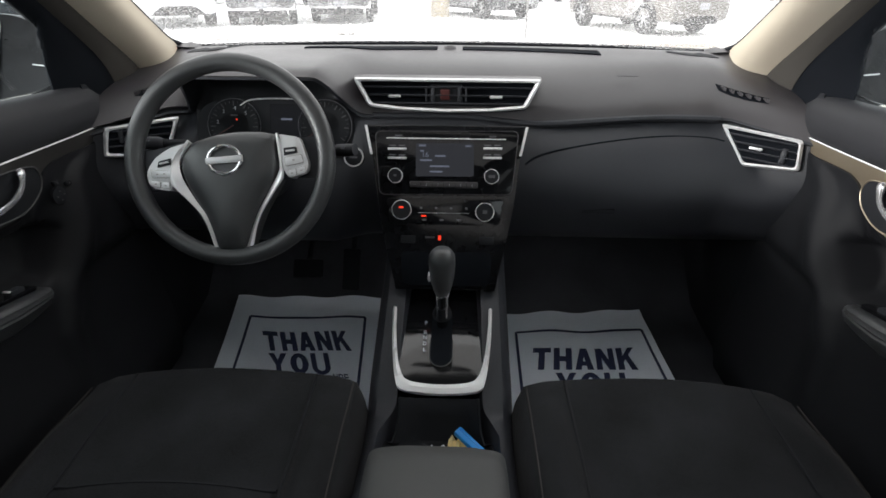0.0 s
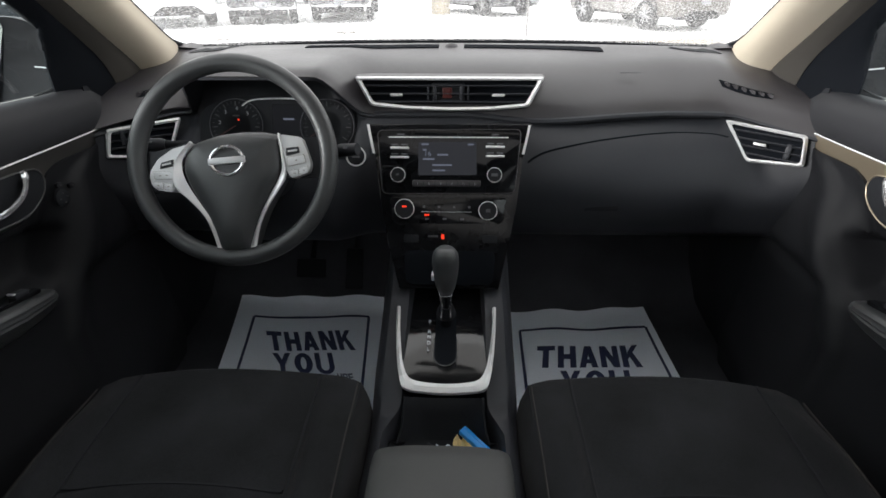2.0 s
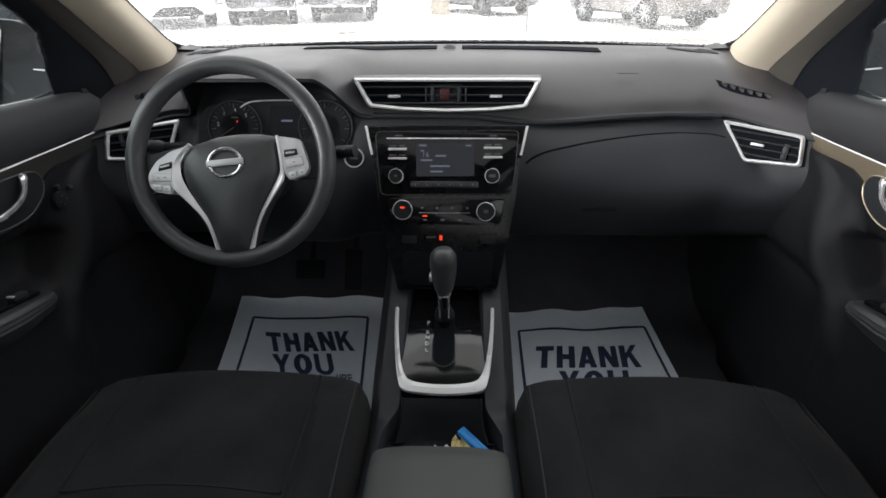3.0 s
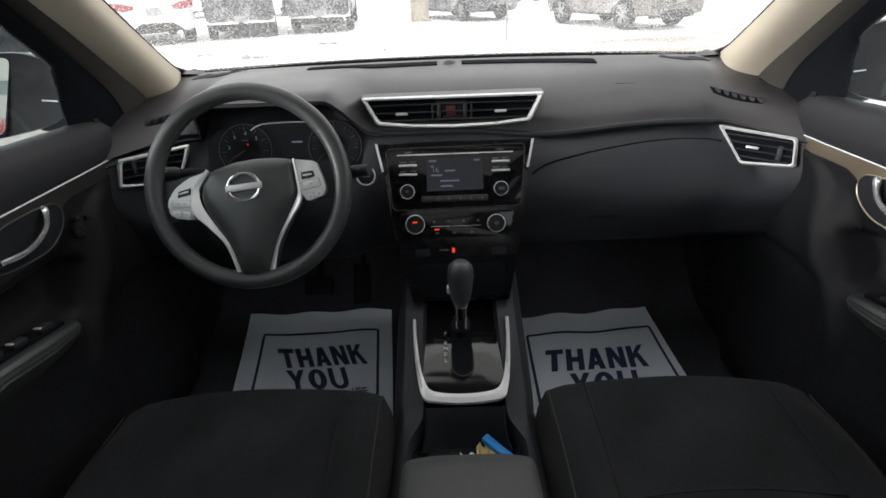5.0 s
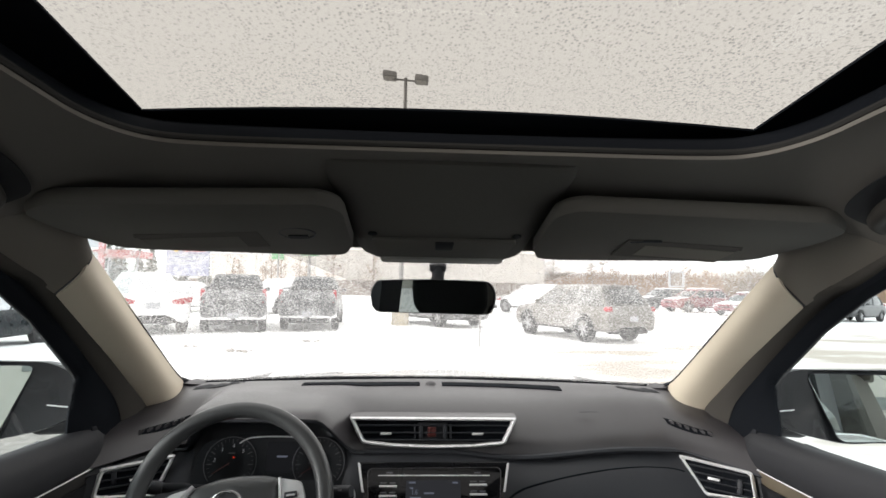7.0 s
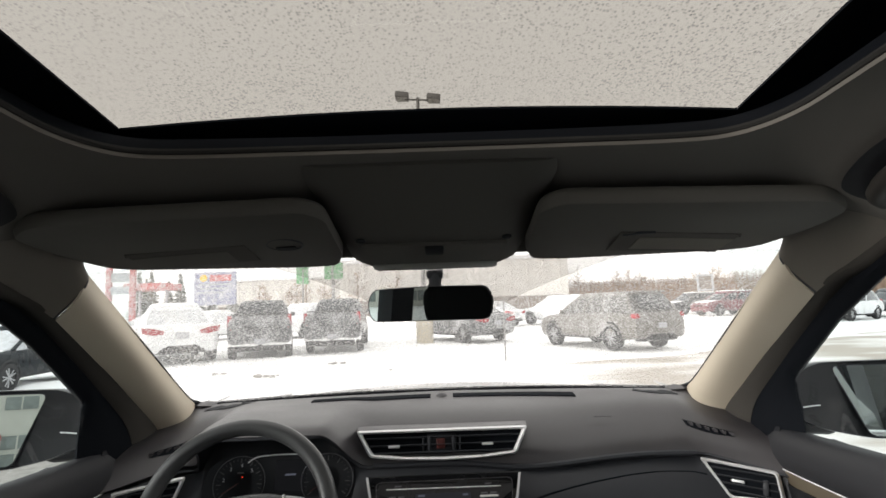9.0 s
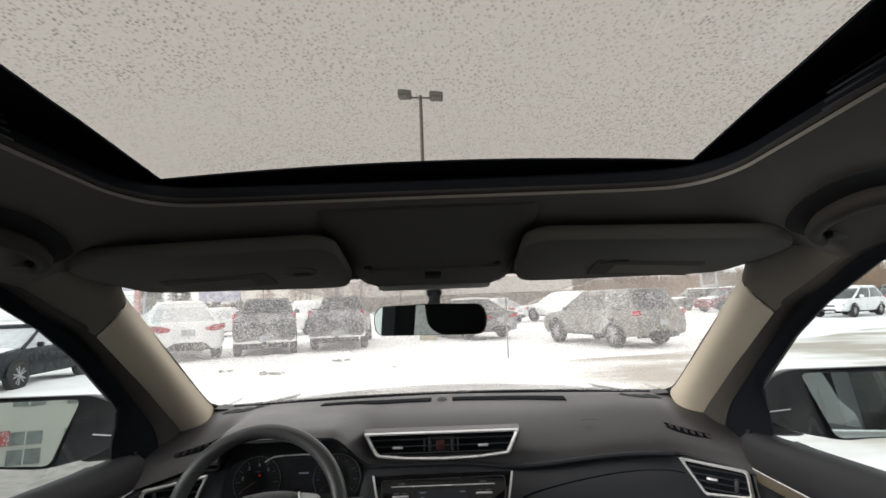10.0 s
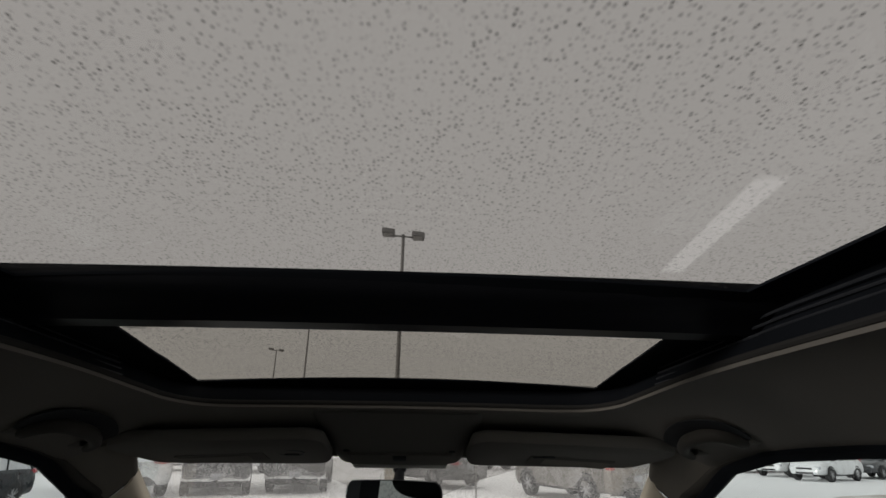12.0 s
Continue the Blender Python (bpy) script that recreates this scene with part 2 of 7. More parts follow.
M_WSFROST = pane("windscreen_unwiped_snow_film", (0.76, 0.75, 0.74), 0.35, 300, cut=0.45, clear=0.8, drop_col=(0.6, 0.59, 0.58), gloss=0.2)
M_SIDE = pane("side_window_glass", (0.79, 0.86, 0.87), 0.0)
M_PRIVACY = pane("privacy_rear_side_glass_snowy", (0.30, 0.31, 0.31), 0.35, 60, cut=0.50, stretch=0.5, drop_col=(0.12, 0.12, 0.12), gloss=0.2)
# Rear pane added out of view, darkened so the mirror reflects a dim rear.
M_REARGLASS = pane("darkened_rear_glass", (0.05, 0.052, 0.055), 0.6, 40, cut=0.48, drop_col=(0.05, 0.05, 0.055), gloss=0.2)
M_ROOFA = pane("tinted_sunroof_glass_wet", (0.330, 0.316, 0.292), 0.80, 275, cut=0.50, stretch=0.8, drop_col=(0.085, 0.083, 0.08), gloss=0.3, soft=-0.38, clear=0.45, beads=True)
# Rear pane: the pale streak in its tint is a painted window reflection.
M_ROOFB = pane("tinted_rear_roof_glass_wet", (0.430, 0.420, 0.412), 0.74, 300, cut=0.48, stretch=0.75, drop_col=(0.10, 0.10, 0.098), gloss=0.3, soft=-0.36, clear=0.6, beads=True, glare_streak=((0.300, -0.022), (-0.113, -0.9936), 0.215, 0.0115, (0.56, 0.55, 0.545)))


# ---- mesh helpers ----
def part(name, bm, material, parent=None, label="", smooth=True, m=None):
    """Link a bmesh as one mesh object under a thing or a part."""
    if isinstance(bm, bpy.types.Mesh):
        me = bm
    else:
        bmesh.ops.recalc_face_normals(bm, faces=bm.faces)
        me = bpy.data.meshes.new(name)
        bm.to_mesh(me)
        bm.free()
        if smooth:
            for f in me.polygons:
                f.use_smooth = True
            me.set_sharp_from_angle(angle=radians(40))
        me.materials.append(material)
    ob = new(name, me)
    if parent:
        ob.parent = parent
    if m is not None:
        ob.matrix_basis = m
    if label:
        ob["label"] = label
    return ob


def thing(name, label, category, m=None, group="", kind=""):
    ob = tagged(new(name), label, category, group, kind)
    ob.empty_display_size = 0.05
    if m is not None:
        ob.matrix_basis = m
    return ob


def grid(rows, closed=False):
    """A sheet from rows of points; closed joins each row's ends."""
    bm = bmesh.new()
    vs = [[bm.verts.new(p) for p in r] for r in rows]
    for a, b in zip(vs, vs[1:]):
        k = len(a)
        for i in range(k if closed else k - 1):
            bm.faces.new((a[i], a[(i + 1) % k], b[(i + 1) % k], b[i]))
    return bm


def thick(bm, t):
    """Give a sheet thickness t along its normals."""
    bmesh.ops.recalc_face_normals(bm, faces=bm.faces)
    bmesh.ops.solidify(bm, geom=bm.faces[:], thickness=t)
    return bm


def loft(loops, caps=True):
    bm = bmesh.new()
    vs = [[bm.verts.new(p) for p in r] for r in loops]
    for a, b in zip(vs, vs[1:]):
        k = len(a)
        for i in range(k):
            bm.faces.new((a[i], a[(i + 1) % k], b[(i + 1) % k], b[i]))
    if caps:
        bm.faces.new(vs[0])
        bm.faces.new(vs[-1][::-1])
    return bm


def smooth_line(pts, n=8, closed=False):
    """Catmull-Rom through points."""
    P = [Vector(p) for p in pts]
    k = len(P)
    out = []
    for i in range(k if closed else k - 1):
        a = P[(i - 1) % k] if closed or i > 0 else P[0]
        b, c = P[i], P[(i + 1) % k]
        d = P[(i + 2) % k] if closed or i + 2 < k else P[-1]
        for j in range(n):
            t = j / n
            out.append(0.5 * (2 * b + (c - a) * t + (2 * a - 5 * b + 4 * c - d) * t * t + (3 * b - a - 3 * c + d) * t ** 3))
    if not closed:
        out.append(P[-1])
    return out


def straight(pts, n=5):
    """Points along straight stretches."""
    P = [Vector(p) for p in pts]
    return [a.lerp(c, j / n) for a, c in zip(P, P[1:]) for j in range(n)] + [P[-1]]


def tube(pts, r, n=8, closed=False, flat=1.0):
    """A rod along points; r may be one radius or one for each point."""
    P = [Vector(p) for p in pts]
    k = len(P)
    loops = []
    up = None
    for i, p in enumerate(P):
        a = P[(i - 1) % k] if closed or i else P[0]
        b = P[(i + 1) % k] if closed or i < k - 1 else P[-1]
        d = (b - a).normalized()
        if up is None:
            up = Vector((0, 0, 1)) if abs(d.z) < 0.9 else Vector((0, 1, 0))
        s = d.cross(up).normalized()
        up = s.cross(d).normalized()
        rr = r[i] if isinstance(r, (list, tuple)) else r
        loops.append([p + s * rr * math.cos(2 * math.pi * j / n) + up * rr * flat * math.sin(2 * math.pi * j / n) for j in range(n)])
    if closed:
        bm = loft(loops + [loops[0]], caps=False)
        bmesh.ops.remove_doubles(bm, verts=bm.verts[:], dist=1e-6)
        return bm
    return loft(loops)


def rbox(sx, sy, sz, bevel=0.005, seg=2, m=None):
    bm = bmesh.new()
    bmesh.ops.create_cube(bm, size=1, matrix=Matrix.Diagonal((sx, sy, sz, 1)))
    if bevel:
        bmesh.ops.bevel(bm, geom=bm.edges[:] + bm.verts[:], offset=min(bevel, 0.49 * min(sx, sy, sz)), segments=seg, profile=0.5, affect="EDGES")
    if m is not None:
        bm.transform(m)
    return bm


def turned(profile, n=24, m=None):
    """A turned solid about z from (radius, height) pairs."""
    loops = [[(r * math.cos(2 * math.pi * i / n), r * math.sin(2 * math.pi * i / n), h) for i in range(n)] for r, h in profile]
    bm = loft(loops)
    if m is not None:
        bm.transform(m)
    return bm


def slab(outline, t, bevel=0.0, m=None):
    """A flat plate of thickness t over z = 0 from a 2D outline."""
    bm = loft([[(x, y, 0) for x, y in outline], [(x, y, t) for x, y in outline]])
    if bevel:
        top = [e for e in bm.edges if all(v.co.z > t * 0.5 for v in e.verts)]
        bmesh.ops.bevel(bm, geom=top, offset=bevel, segments=2, profile=0.5, affect="EDGES")
    if m is not None:
        bm.transform(m)
    return bm


def ring(outer, inner, t, m=None, lift=0.0):
    """A flat frame between two outlines of as many points."""
    loops = [[(x, y, 0) for x, y in outer], [(x, y, t) for x, y in outer], [(x, y, t + lift) for x, y in inner], [(x, y, 0) for x, y in inner]]
    bm = loft(loops + [loops[0]], caps=False)
    bmesh.ops.remove_doubles(bm, verts=bm.verts[:], dist=1e-7)
    if m is not None:
        bm.transform(m)
    return bm


def rounded(pts, r, n=4):
    """A 2D outline with its corners rounded."""
    out = []
    k = len(pts)
    for i in range(k):
        p, a, b = Vector(pts[i]), Vector(pts[i - 1]), Vector(pts[(i + 1) % k])
        q = min(r, 0.45 * (a - p).length, 0.45 * (b - p).length)
        s, e = p + (a - p).normalized() * q, p + (b - p).normalized() * q
        for j in range(n + 1):
            t = j / n
            out.append(tuple((1 - t) ** 2 * s + 2 * t * (1 - t) * p + t * t * e))
    return out


def face_at(o, tilt, yaw=0.0):
    """A frame on a leaning panel: x to the right, y up along it, z out of it towards the seats."""
    return Matrix.Translation(o) @ Matrix.Rotation(radians(yaw), 4, "Z") @ Matrix.Rotation(radians(90 - tilt), 4, "X")


def ramp(x, a, b):
    t = max(0.0, min(1.0, (x - a) / (b - a)))
    return t * t * (3 - 2 * t)


def along(table, x):
    """Piecewise linear look-up in (x, value) pairs."""
    return float(np.interp(x, [a for a, _ in table], [b for _, b in table]))


def words(name, text, size, material, parent, m, label="", depth=0.0006, bold=0.0, sx=1.0):
    cu = bpy.data.curves.new(name, "FONT")
    cu.body, cu.size, cu.align_x, cu.align_y = text, size, "CENTER", "CENTER"
    cu.extrude, cu.offset, cu.resolution_u = depth, bold, 3
    ob = new(name, cu)
    me = bpy.data.meshes.new_from_object(ob.evaluated_get(bpy.context.evaluated_depsgraph_get()))
    bpy.data.objects.remove(ob)
    me.transform(Matrix.Diagonal((sx, 1, 1, 1)))
    me.materials.clear()
    me.materials.append(material)
    return part(name, me, material, parent, label, m=m)


def bars(name, spans, h, material, parent, m, label=""):
    """Unreadable writing as plain bars: (x0, x1, y) each."""
    bm = bmesh.new()
    for x0, x1, y in spans:
        bmesh.ops.create_cube(bm, size=1, matrix=Matrix.Translation(((x0 + x1) / 2, y, 0)) @ Matrix.Diagonal((x1 - x0, h, 0.0006, 1)))
    return part(name, bm, material, parent, label, smooth=False, m=m)


# ---- car body shell: floor, firewall, windscreen, pillars, headliner ----
SIDES = (("left", -1), ("right", 1))

rows = []
for i in range(41):
    x = -0.76 + 1.52 * i / 40
    prof = [(-1.55, 0.52), (-0.9, 0.50), (-0.6, 0.42), (0.2, 0.41), (0.75, 0.408), (1.0, 0.414), (1.15, 0.427), (1.28, 0.440), (1.36, 0.456), (1.46, 0.54), (1.53, 0.72), (1.58, 1.0), (1.60, 1.09)]
    tun = 0.10 * (1 - ramp(abs(x), 0.07, 0.13))
    rows.append([(x, y, z - 0.010 + tun * (y < 1.5) + 0.002 * math.sin(17 * x + 9 * y)) for y, z in prof])
floor = part("floor", grid(rows), M_CARPET)
tagged(floor, "black carpeted car floor and footwells", "floor", kind="structure")


def glass_y(x, k):
    """Windscreen at sideways x and height share k from base to top."""
    return (1 - k) * (1.555 - 0.20 * x * x) + k * (0.87 - 0.16 * x * x)


def glass_z(x, k):
    return 1.150 + k * 0.375 - k * 0.06 * x * x + 0.05 * math.sin(math.pi * k)


rows = [[(x * (0.76 - 0.10 * k), glass_y(x * (0.76 - 0.1 * k), k), glass_z(x * (0.76 - 0.1 * k), k)) for x in [i / 12 - 1 for i in range(25)]] for k in [j / 12 for j in range(13)]]
ws = thing("window_1", "raked windscreen with wet snow specks and wiper arcs", "windscreen", kind="structure")
wsg = part("pane", grid(rows), M_WS, ws)
wsg.visible_shadow = False
# the un-wiped wedge between the two wiper arcs, just inside the pane
rows = []
for j in range(11):
    k = 0.55 + 0.42 * j / 10
    half_l, half_r = 0.10 + 0.22 * (k - 0.55) / 0.42, 0.12 + 0.24 * (k - 0.55) / 0.42
    rows.append([(x, glass_y(x, k) - 0.004, glass_z(x, k) - 0.002) for x in [-half_l + (half_l + half_r) * i / 10 for i in range(11)]])
frost = part("snow_film", grid(rows), M_WSFROST, ws, "grey un-wiped film of wet snow")
frost.visible_shadow = False
seal = smooth_line([(0.622, 0.80, 1.507), (0.655, 1.06, 1.362), (0.688, 1.32, 1.212), (0.692, 1.40, 1.176), (0.66, 1.45, 1.164), (0.45, 1.497, 1.166), (0, 1.535, 1.168), (-0.45, 1.497, 1.166), (-0.66, 1.45, 1.164), (-0.692, 1.40, 1.176), (-0.688, 1.32, 1.212), (-0.655, 1.06, 1.362), (-0.622, 0.80, 1.507)], 6)
part("rubber_seal", tube(seal, 0.006, 6), M_BLACK, ws)

for nm, s in SIDES:
    pil = thing("pillar", "beige textured windscreen pillar trim", "pillar", kind="structure")
    I = smooth_line([(0.700, 1.425, 1.145), (0.695, 1.39, 1.176), (0.686, 1.31, 1.218), (0.655, 1.06, 1.366), (0.620, 0.815, 1.502)], 5)
    O = smooth_line([(0.732, 1.30, 1.085), (0.727, 1.25, 1.146), (0.717, 1.14, 1.226), (0.699, 1.0, 1.320), (0.664, 0.812, 1.424)], 5)
    rows = []
    for a, b in zip(I, O):
        rows.append([(s * (p.x - 0.034 * math.sin(math.pi * t ** 1.15)), p.y - 0.026 * math.sin(math.pi * t ** 1.1), p.z + 0.004 * math.sin(math.pi * t)) for t in [j / 12 for j in range(13)] for p in [a.lerp(b, t)]])
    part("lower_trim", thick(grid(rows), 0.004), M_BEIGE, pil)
    I2 = smooth_line([(0.620, 0.811, 1.505), (0.60, 0.77, 1.535), (0.56, 0.70, 1.565)], 4)
    O2 = smooth_line([(0.665, 0.806, 1.428), (0.668, 0.72, 1.472), (0.664, 0.60, 1.520)], 4)
    rows = []
    for i, (a, b) in enumerate(zip(I2, O2)):
        f = 1 - ramp(i, 0, 6)
        rows.append([(s * (p.x - (0.014 + 0.0185 * f) * math.sin(math.pi * t ** 0.8)), p.y - 0.018 * f * math.sin(math.pi * t ** 0.8), p.z + 0.004 * math.sin(math.pi * t)) for t in [j / 8 for j in range(9)] for p in [a.lerp(b, t)]])
    part("joint", tube([(x, y + 0.003, z - 0.002) for x, y, z in rows[0]], 0.0032, 6), M_PAD, pil, "dark joint line")
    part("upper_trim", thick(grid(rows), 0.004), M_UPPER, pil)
    # black door frame between the trim and the side window
    S1 = smooth_line([(0.731, 1.30, 1.06), (0.725, 1.25, 1.148), (0.715, 1.14, 1.229), (0.697, 1.0, 1.323), (0.662, 0.812, 1.427), (0.667, 0.72, 1.470), (0.664, 0.60, 1.519), (0.660, 0.42, 1.549)], 6)
    S2 = smooth_line([(0.752, 1.22, 1.04), (0.741, 1.165, 1.150), (0.736, 1.095, 1.222), (0.724, 0.965, 1.318), (0.700, 0.787, 1.432), (0.682, 0.69, 1.466), (0.669, 0.58, 1.514), (0.662, 0.41, 1.545)], 6)
    rows = [[(s * (p.x - 0.006 * math.sin(math.pi * t)), p.y - 0.004 * math.sin(math.pi * t), p.z + 0.002) for t in (0, 0.25, 0.5, 0.75, 1) for p in [a.lerp(b, t)]] for a, b in zip(S1, S2)]
    part("weatherstrip", thick(grid(rows), 0.004), M_STRIP, pil, "dark grey fabric weatherstrip along the door opening")
    F1 = smooth_line([(0.747, 1.215, 1.0), (0.741, 1.165, 1.148), (0.736, 1.095, 1.220), (0.724, 0.965, 1.316), (0.700, 0.787, 1.430), (0.682, 0.69, 1.464), (0.669, 0.58, 1.512), (0.660, 0.42, 1.547), (0.655, 0.2, 1.558), (0.65, -0.1, 1.562)], 5)
    F2 = straight([(0.776, 1.12, 1.0), (0.776, 1.035, 1.09), (0.77, 1.03, 1.18), (0.752, 1.024, 1.247), (0.713, 0.825, 1.380), (0.690, 0.70, 1.446), (0.674, 0.56, 1.508), (0.664, 0.40, 1.537), (0.658, 0.2, 1.549), (0.655, -0.1, 1.553)], 5)
    F1 = [Vector((p.x + 0.005, p.y + 0.006 * (p.y > 0.8), p.z + 0.005)) for p in F1]
    rows = [[(s * (p.x - 0.01 * math.sin(math.pi * t)), p.y, p.z) for t in [j / 5 for j in range(6)] for p in [a.lerp(b, t)]] for a, b in zip(F1, F2)]
    fr = thing("window_frame", "black door window frame with rubber seals", "window frame", kind="structure")
    part("frame", thick(grid(rows), 0.006), M_VOID, fr)
    part("seal", tube([(s * p.x, p.y, p.z) for p in F2[12:]], 0.006, 6), M_BLACK, fr)
    part("seal", tube([(s * (0.5 * p.x + 0.5 * q.x - 0.012), 0.5 * (p.y + q.y), 0.5 * (p.z + q.z)) for p, q in zip(F1[18:40], F2[18:40])], 0.003, 6), M_DASH, fr)
    bp = thing("pillar", "black pillar between front and rear door", "pillar", kind="structure")
    part("trim", loft([[(s * x, y, z) for x, y in ((xi, 0.05), (xi + 0.06, 0.06), (xi + 0.07, -0.17), (xi, -0.12))] for xi, z in ((0.69, 0.42), (0.70, 1.1), (0.645, 1.56))]), M_PAD, bp)
    # rear doors and rear pillars close the cabin
    rd = thing("rear_door", "black rear door panel with grey armrest", "car door")
    part("panel", thick(grid([[(s * x, y, z) for x, z in ((0.80, 1.14), (0.745, 1.14), (0.72, 1.08), (0.73, 0.9), (0.68, 0.8), (0.70, 0.7), (0.72, 0.42))] for y in (-0.16, -0.5, -0.95)]), 0.01), M_PAD, rd)
    part("armrest", rbox(0.07, 0.4, 0.05, 0.02, 3, Matrix.Translation((s * 0.70, -0.45, 0.82))), M_ARM, rd)
    cp = thing("rear_pillar", "beige rear quarter panel and pillar", "pillar", kind="structure")
    part("trim", thick(grid([[(s * x, y, z) for x, z in ((0.74, 0.45), (0.74, 1.12), (0.69, 1.35), (0.64, 1.57))] for y in (-0.95, -1.15)] + [[(s * x, y, z) for x, z in ((0.72, 0.45), (0.72, 1.12), (0.67, 1.35), (0.60, 1.57))] for y in (-1.5, -1.95)]), 0.01), M_LINER, cp)
    part("rear_rail", thick(grid([[(s * x, y, z) for x, z in ((0.70, 1.53), (0.655, 1.56))] for y in (-0.16, -0.95)]), 0.01), M_LINER, cp)
    g = thing("side_window", "clear side window glass", "window", kind="structure")
    sg = part("pane", grid([[(s * (0.782 - 0.115 * t), y, 1.10 + 0.45 * t) for t in (0, 0.5, 1)] for y in (1.1, 0.5, -0.1)]), M_SIDE, g)
    sg2 = part("pane", grid([[(s * (0.782 - 0.115 * t), y, 1.10 + 0.45 * t) for t in (0, 0.5, 1)] for y in (-0.16, -0.95)]), M_PRIVACY, g, "dark privacy glass of the rear door")
    sg.visible_shadow = sg2.visible_shadow = False

tg = thing("tailgate", "black tailgate below the rear window", "tailgate", kind="structure")
part("panel", rbox(1.46, 0.06, 0.68, 0.02, 2, Matrix.Translation((0, -1.98, 0.80))), M_PAD, tg)
part("header", rbox(1.3, 0.12, 0.10, 0.02, 2, Matrix.Translation((0, -1.85, 1.60))), M_LINER, tg)

rg = thing("rear_window", "dark rear window, darkened to dim the mirror's view", "window", kind="structure")
part("pane", grid([[(x, -1.95 + 0.10 * t, 1.14 + 0.42 * t) for x in (-0.69 + 0.09 * t, 0, 0.69 - 0.09 * t)] for t in (0, 0.5, 1)]), M_REARGLASS, rg)

# headliner: a ring of felt from the windows up to the roof opening
inner = smooth_line([(0.412, -1.35, 1.655), (0.412, -0.6, 1.660), (0.412, -0.1, 1.655), (0.412, 0.15, 1.648), (0.414, 0.36, 1.634), (0.410, 0.45, 1.627), (0.375, 0.505, 1.622), (0.31, 0.523, 1.621), (0.16, 0.533, 1.623), (0.0, 0.537, 1.624)], 5)
outer = smooth_line([(0.652, -1.35, 1.55), (0.655, -0.6, 1.56), (0.656, -0.1, 1.562), (0.660, 0.2, 1.560), (0.664, 0.45, 1.545), (0.662, 0.60, 1.520), (0.60, 0.745, 1.540), (0.46, 0.835, 1.518), (0.24, 0.872, 1.524), (0.0, 0.88, 1.526)], 5)
rows = []
for t in [j / 14 for j in range(15)]:
    k = t ** 1.35
    half = []
    for a, b in zip(inner, outer):
        p = a.lerp(b, t)
        half.append(Vector((p.x, p.y, a.z + (b.z - a.z) * k)))
    rows.append([(p.x, p.y, p.z) for p in half] + [(-p.x, p.y, p.z) for p in half[-2::-1]])
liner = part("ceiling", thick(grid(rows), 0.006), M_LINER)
tagged(liner, "greige felt headliner round the roof opening", "headliner", kind="structure")
lip = [Vector(p) for p in rows[0]]
rearcap = part("ceiling_rear", rbox(1.28, 0.62, 0.03, 0.01, 2, Matrix.Translation((0, -1.63, 1.64))), M_LINER)
tagged(rearcap, "greige felt headliner over the boot", "headliner", kind="structure")

# panoramic roof: black shaft, two tinted panes with a cross-bar between
def roof_z(y):
    return along([(-1.4, 1.70), (-0.5, 1.715), (0.012, 1.712), (0.05, 1.690), (0.096, 1.682), (0.545, 1.658), (0.62, 1.652)], y)


roof = thing("sunroof", "panoramic tinted glass sunroof with wet snow on it", "sunroof")
shaft = [[(p.x, p.y, p.z + 0.002) for p in lip], [(p.x * 1.02, p.y + 0.012, p.z + 0.022) for p in lip], [(p.x * 1.10, p.y + 0.075 * ramp(p.y, 0.3, 0.5), max(p.z + 0.042, roof_z(p.y) + 0.008)) for p in lip]]
part("shaft", thick(grid(shaft), 0.004), M_VOID, roof, "matt black shade rails")
# Added dark roll that keeps the liner's skylit edge from showing bright.
part("edge_trim", tube([(p.x * 1.003, p.y + 0.001, p.z + 0.003) for p in lip], 0.0045, 8), M_LINERDK, roof, "added dark roll hiding the lit edge of the roof opening")


def roof_frame(name, outline, hole, parent):
    """A black frame round a pane's clear opening, following the roof's curve."""
    n = len(hole)
    o, h = [Vector((x, y, roof_z(y) + 0.002)) for x, y in outline], [Vector((x, y, roof_z(y) + 0.004 + 0.013 * (1 - (x / 0.4) ** 2) * (y < 0.05 or y > 0.3) + 0.006 * (1 - (x / 0.4) ** 2) * (0.05 < y < 0.3))) for x, y in hole]
    bm = loft([o, h, [p + Vector((0, 0, 0.003)) for p in h], [p + Vector((0, 0, 0.012)) for p in o]], caps=False)
    return part(name, bm, M_VOID, parent)


def quad_line(c, n=10):
    out = []
    for i in range(4):
        a, b = Vector(c[i]), Vector(c[(i + 1) % 4])
        out += [tuple(a.lerp(b, j / n)) for j in range(n)]
    return out


roof_frame("front_frame", quad_line([(-0.47, 0.615), (0.47, 0.615), (0.47, 0.035), (-0.47, 0.035)]), quad_line([(-0.398, 0.545), (0.400, 0.545), (0.352, 0.097), (-0.338, 0.097)]), roof)
hole2 = quad_line([(-0.394, 0.010), (0.394, -0.004), (0.394, -0.95), (-0.394, -0.95)])
hole2 = [(x, y + 0.003 * (1 - (x / 0.394) ** 2) * (y > -0.1)) for x, y in hole2]
roof_frame("rear_frame", quad_line([(-0.47, 0.024), (0.47, 0.024), (0.47, -1.35), (-0.47, -1.35)]), hole2, roof)
part("cross_bar", loft([[(x, y, z + 0.004 * (1 - (x / 0.47) ** 2)) for y, z in ((0.094, 1.690), (0.085, 1.678), (0.055, 1.680), (0.040, 1.695), (0.020, 1.702), (0.012, 1.712), (0.010, 1.73), (0.09, 1.73))] for x in [i / 10 * 0.47 for i in range(-10, 11)]]), M_SATIN, roof, "satin black cross-bar")
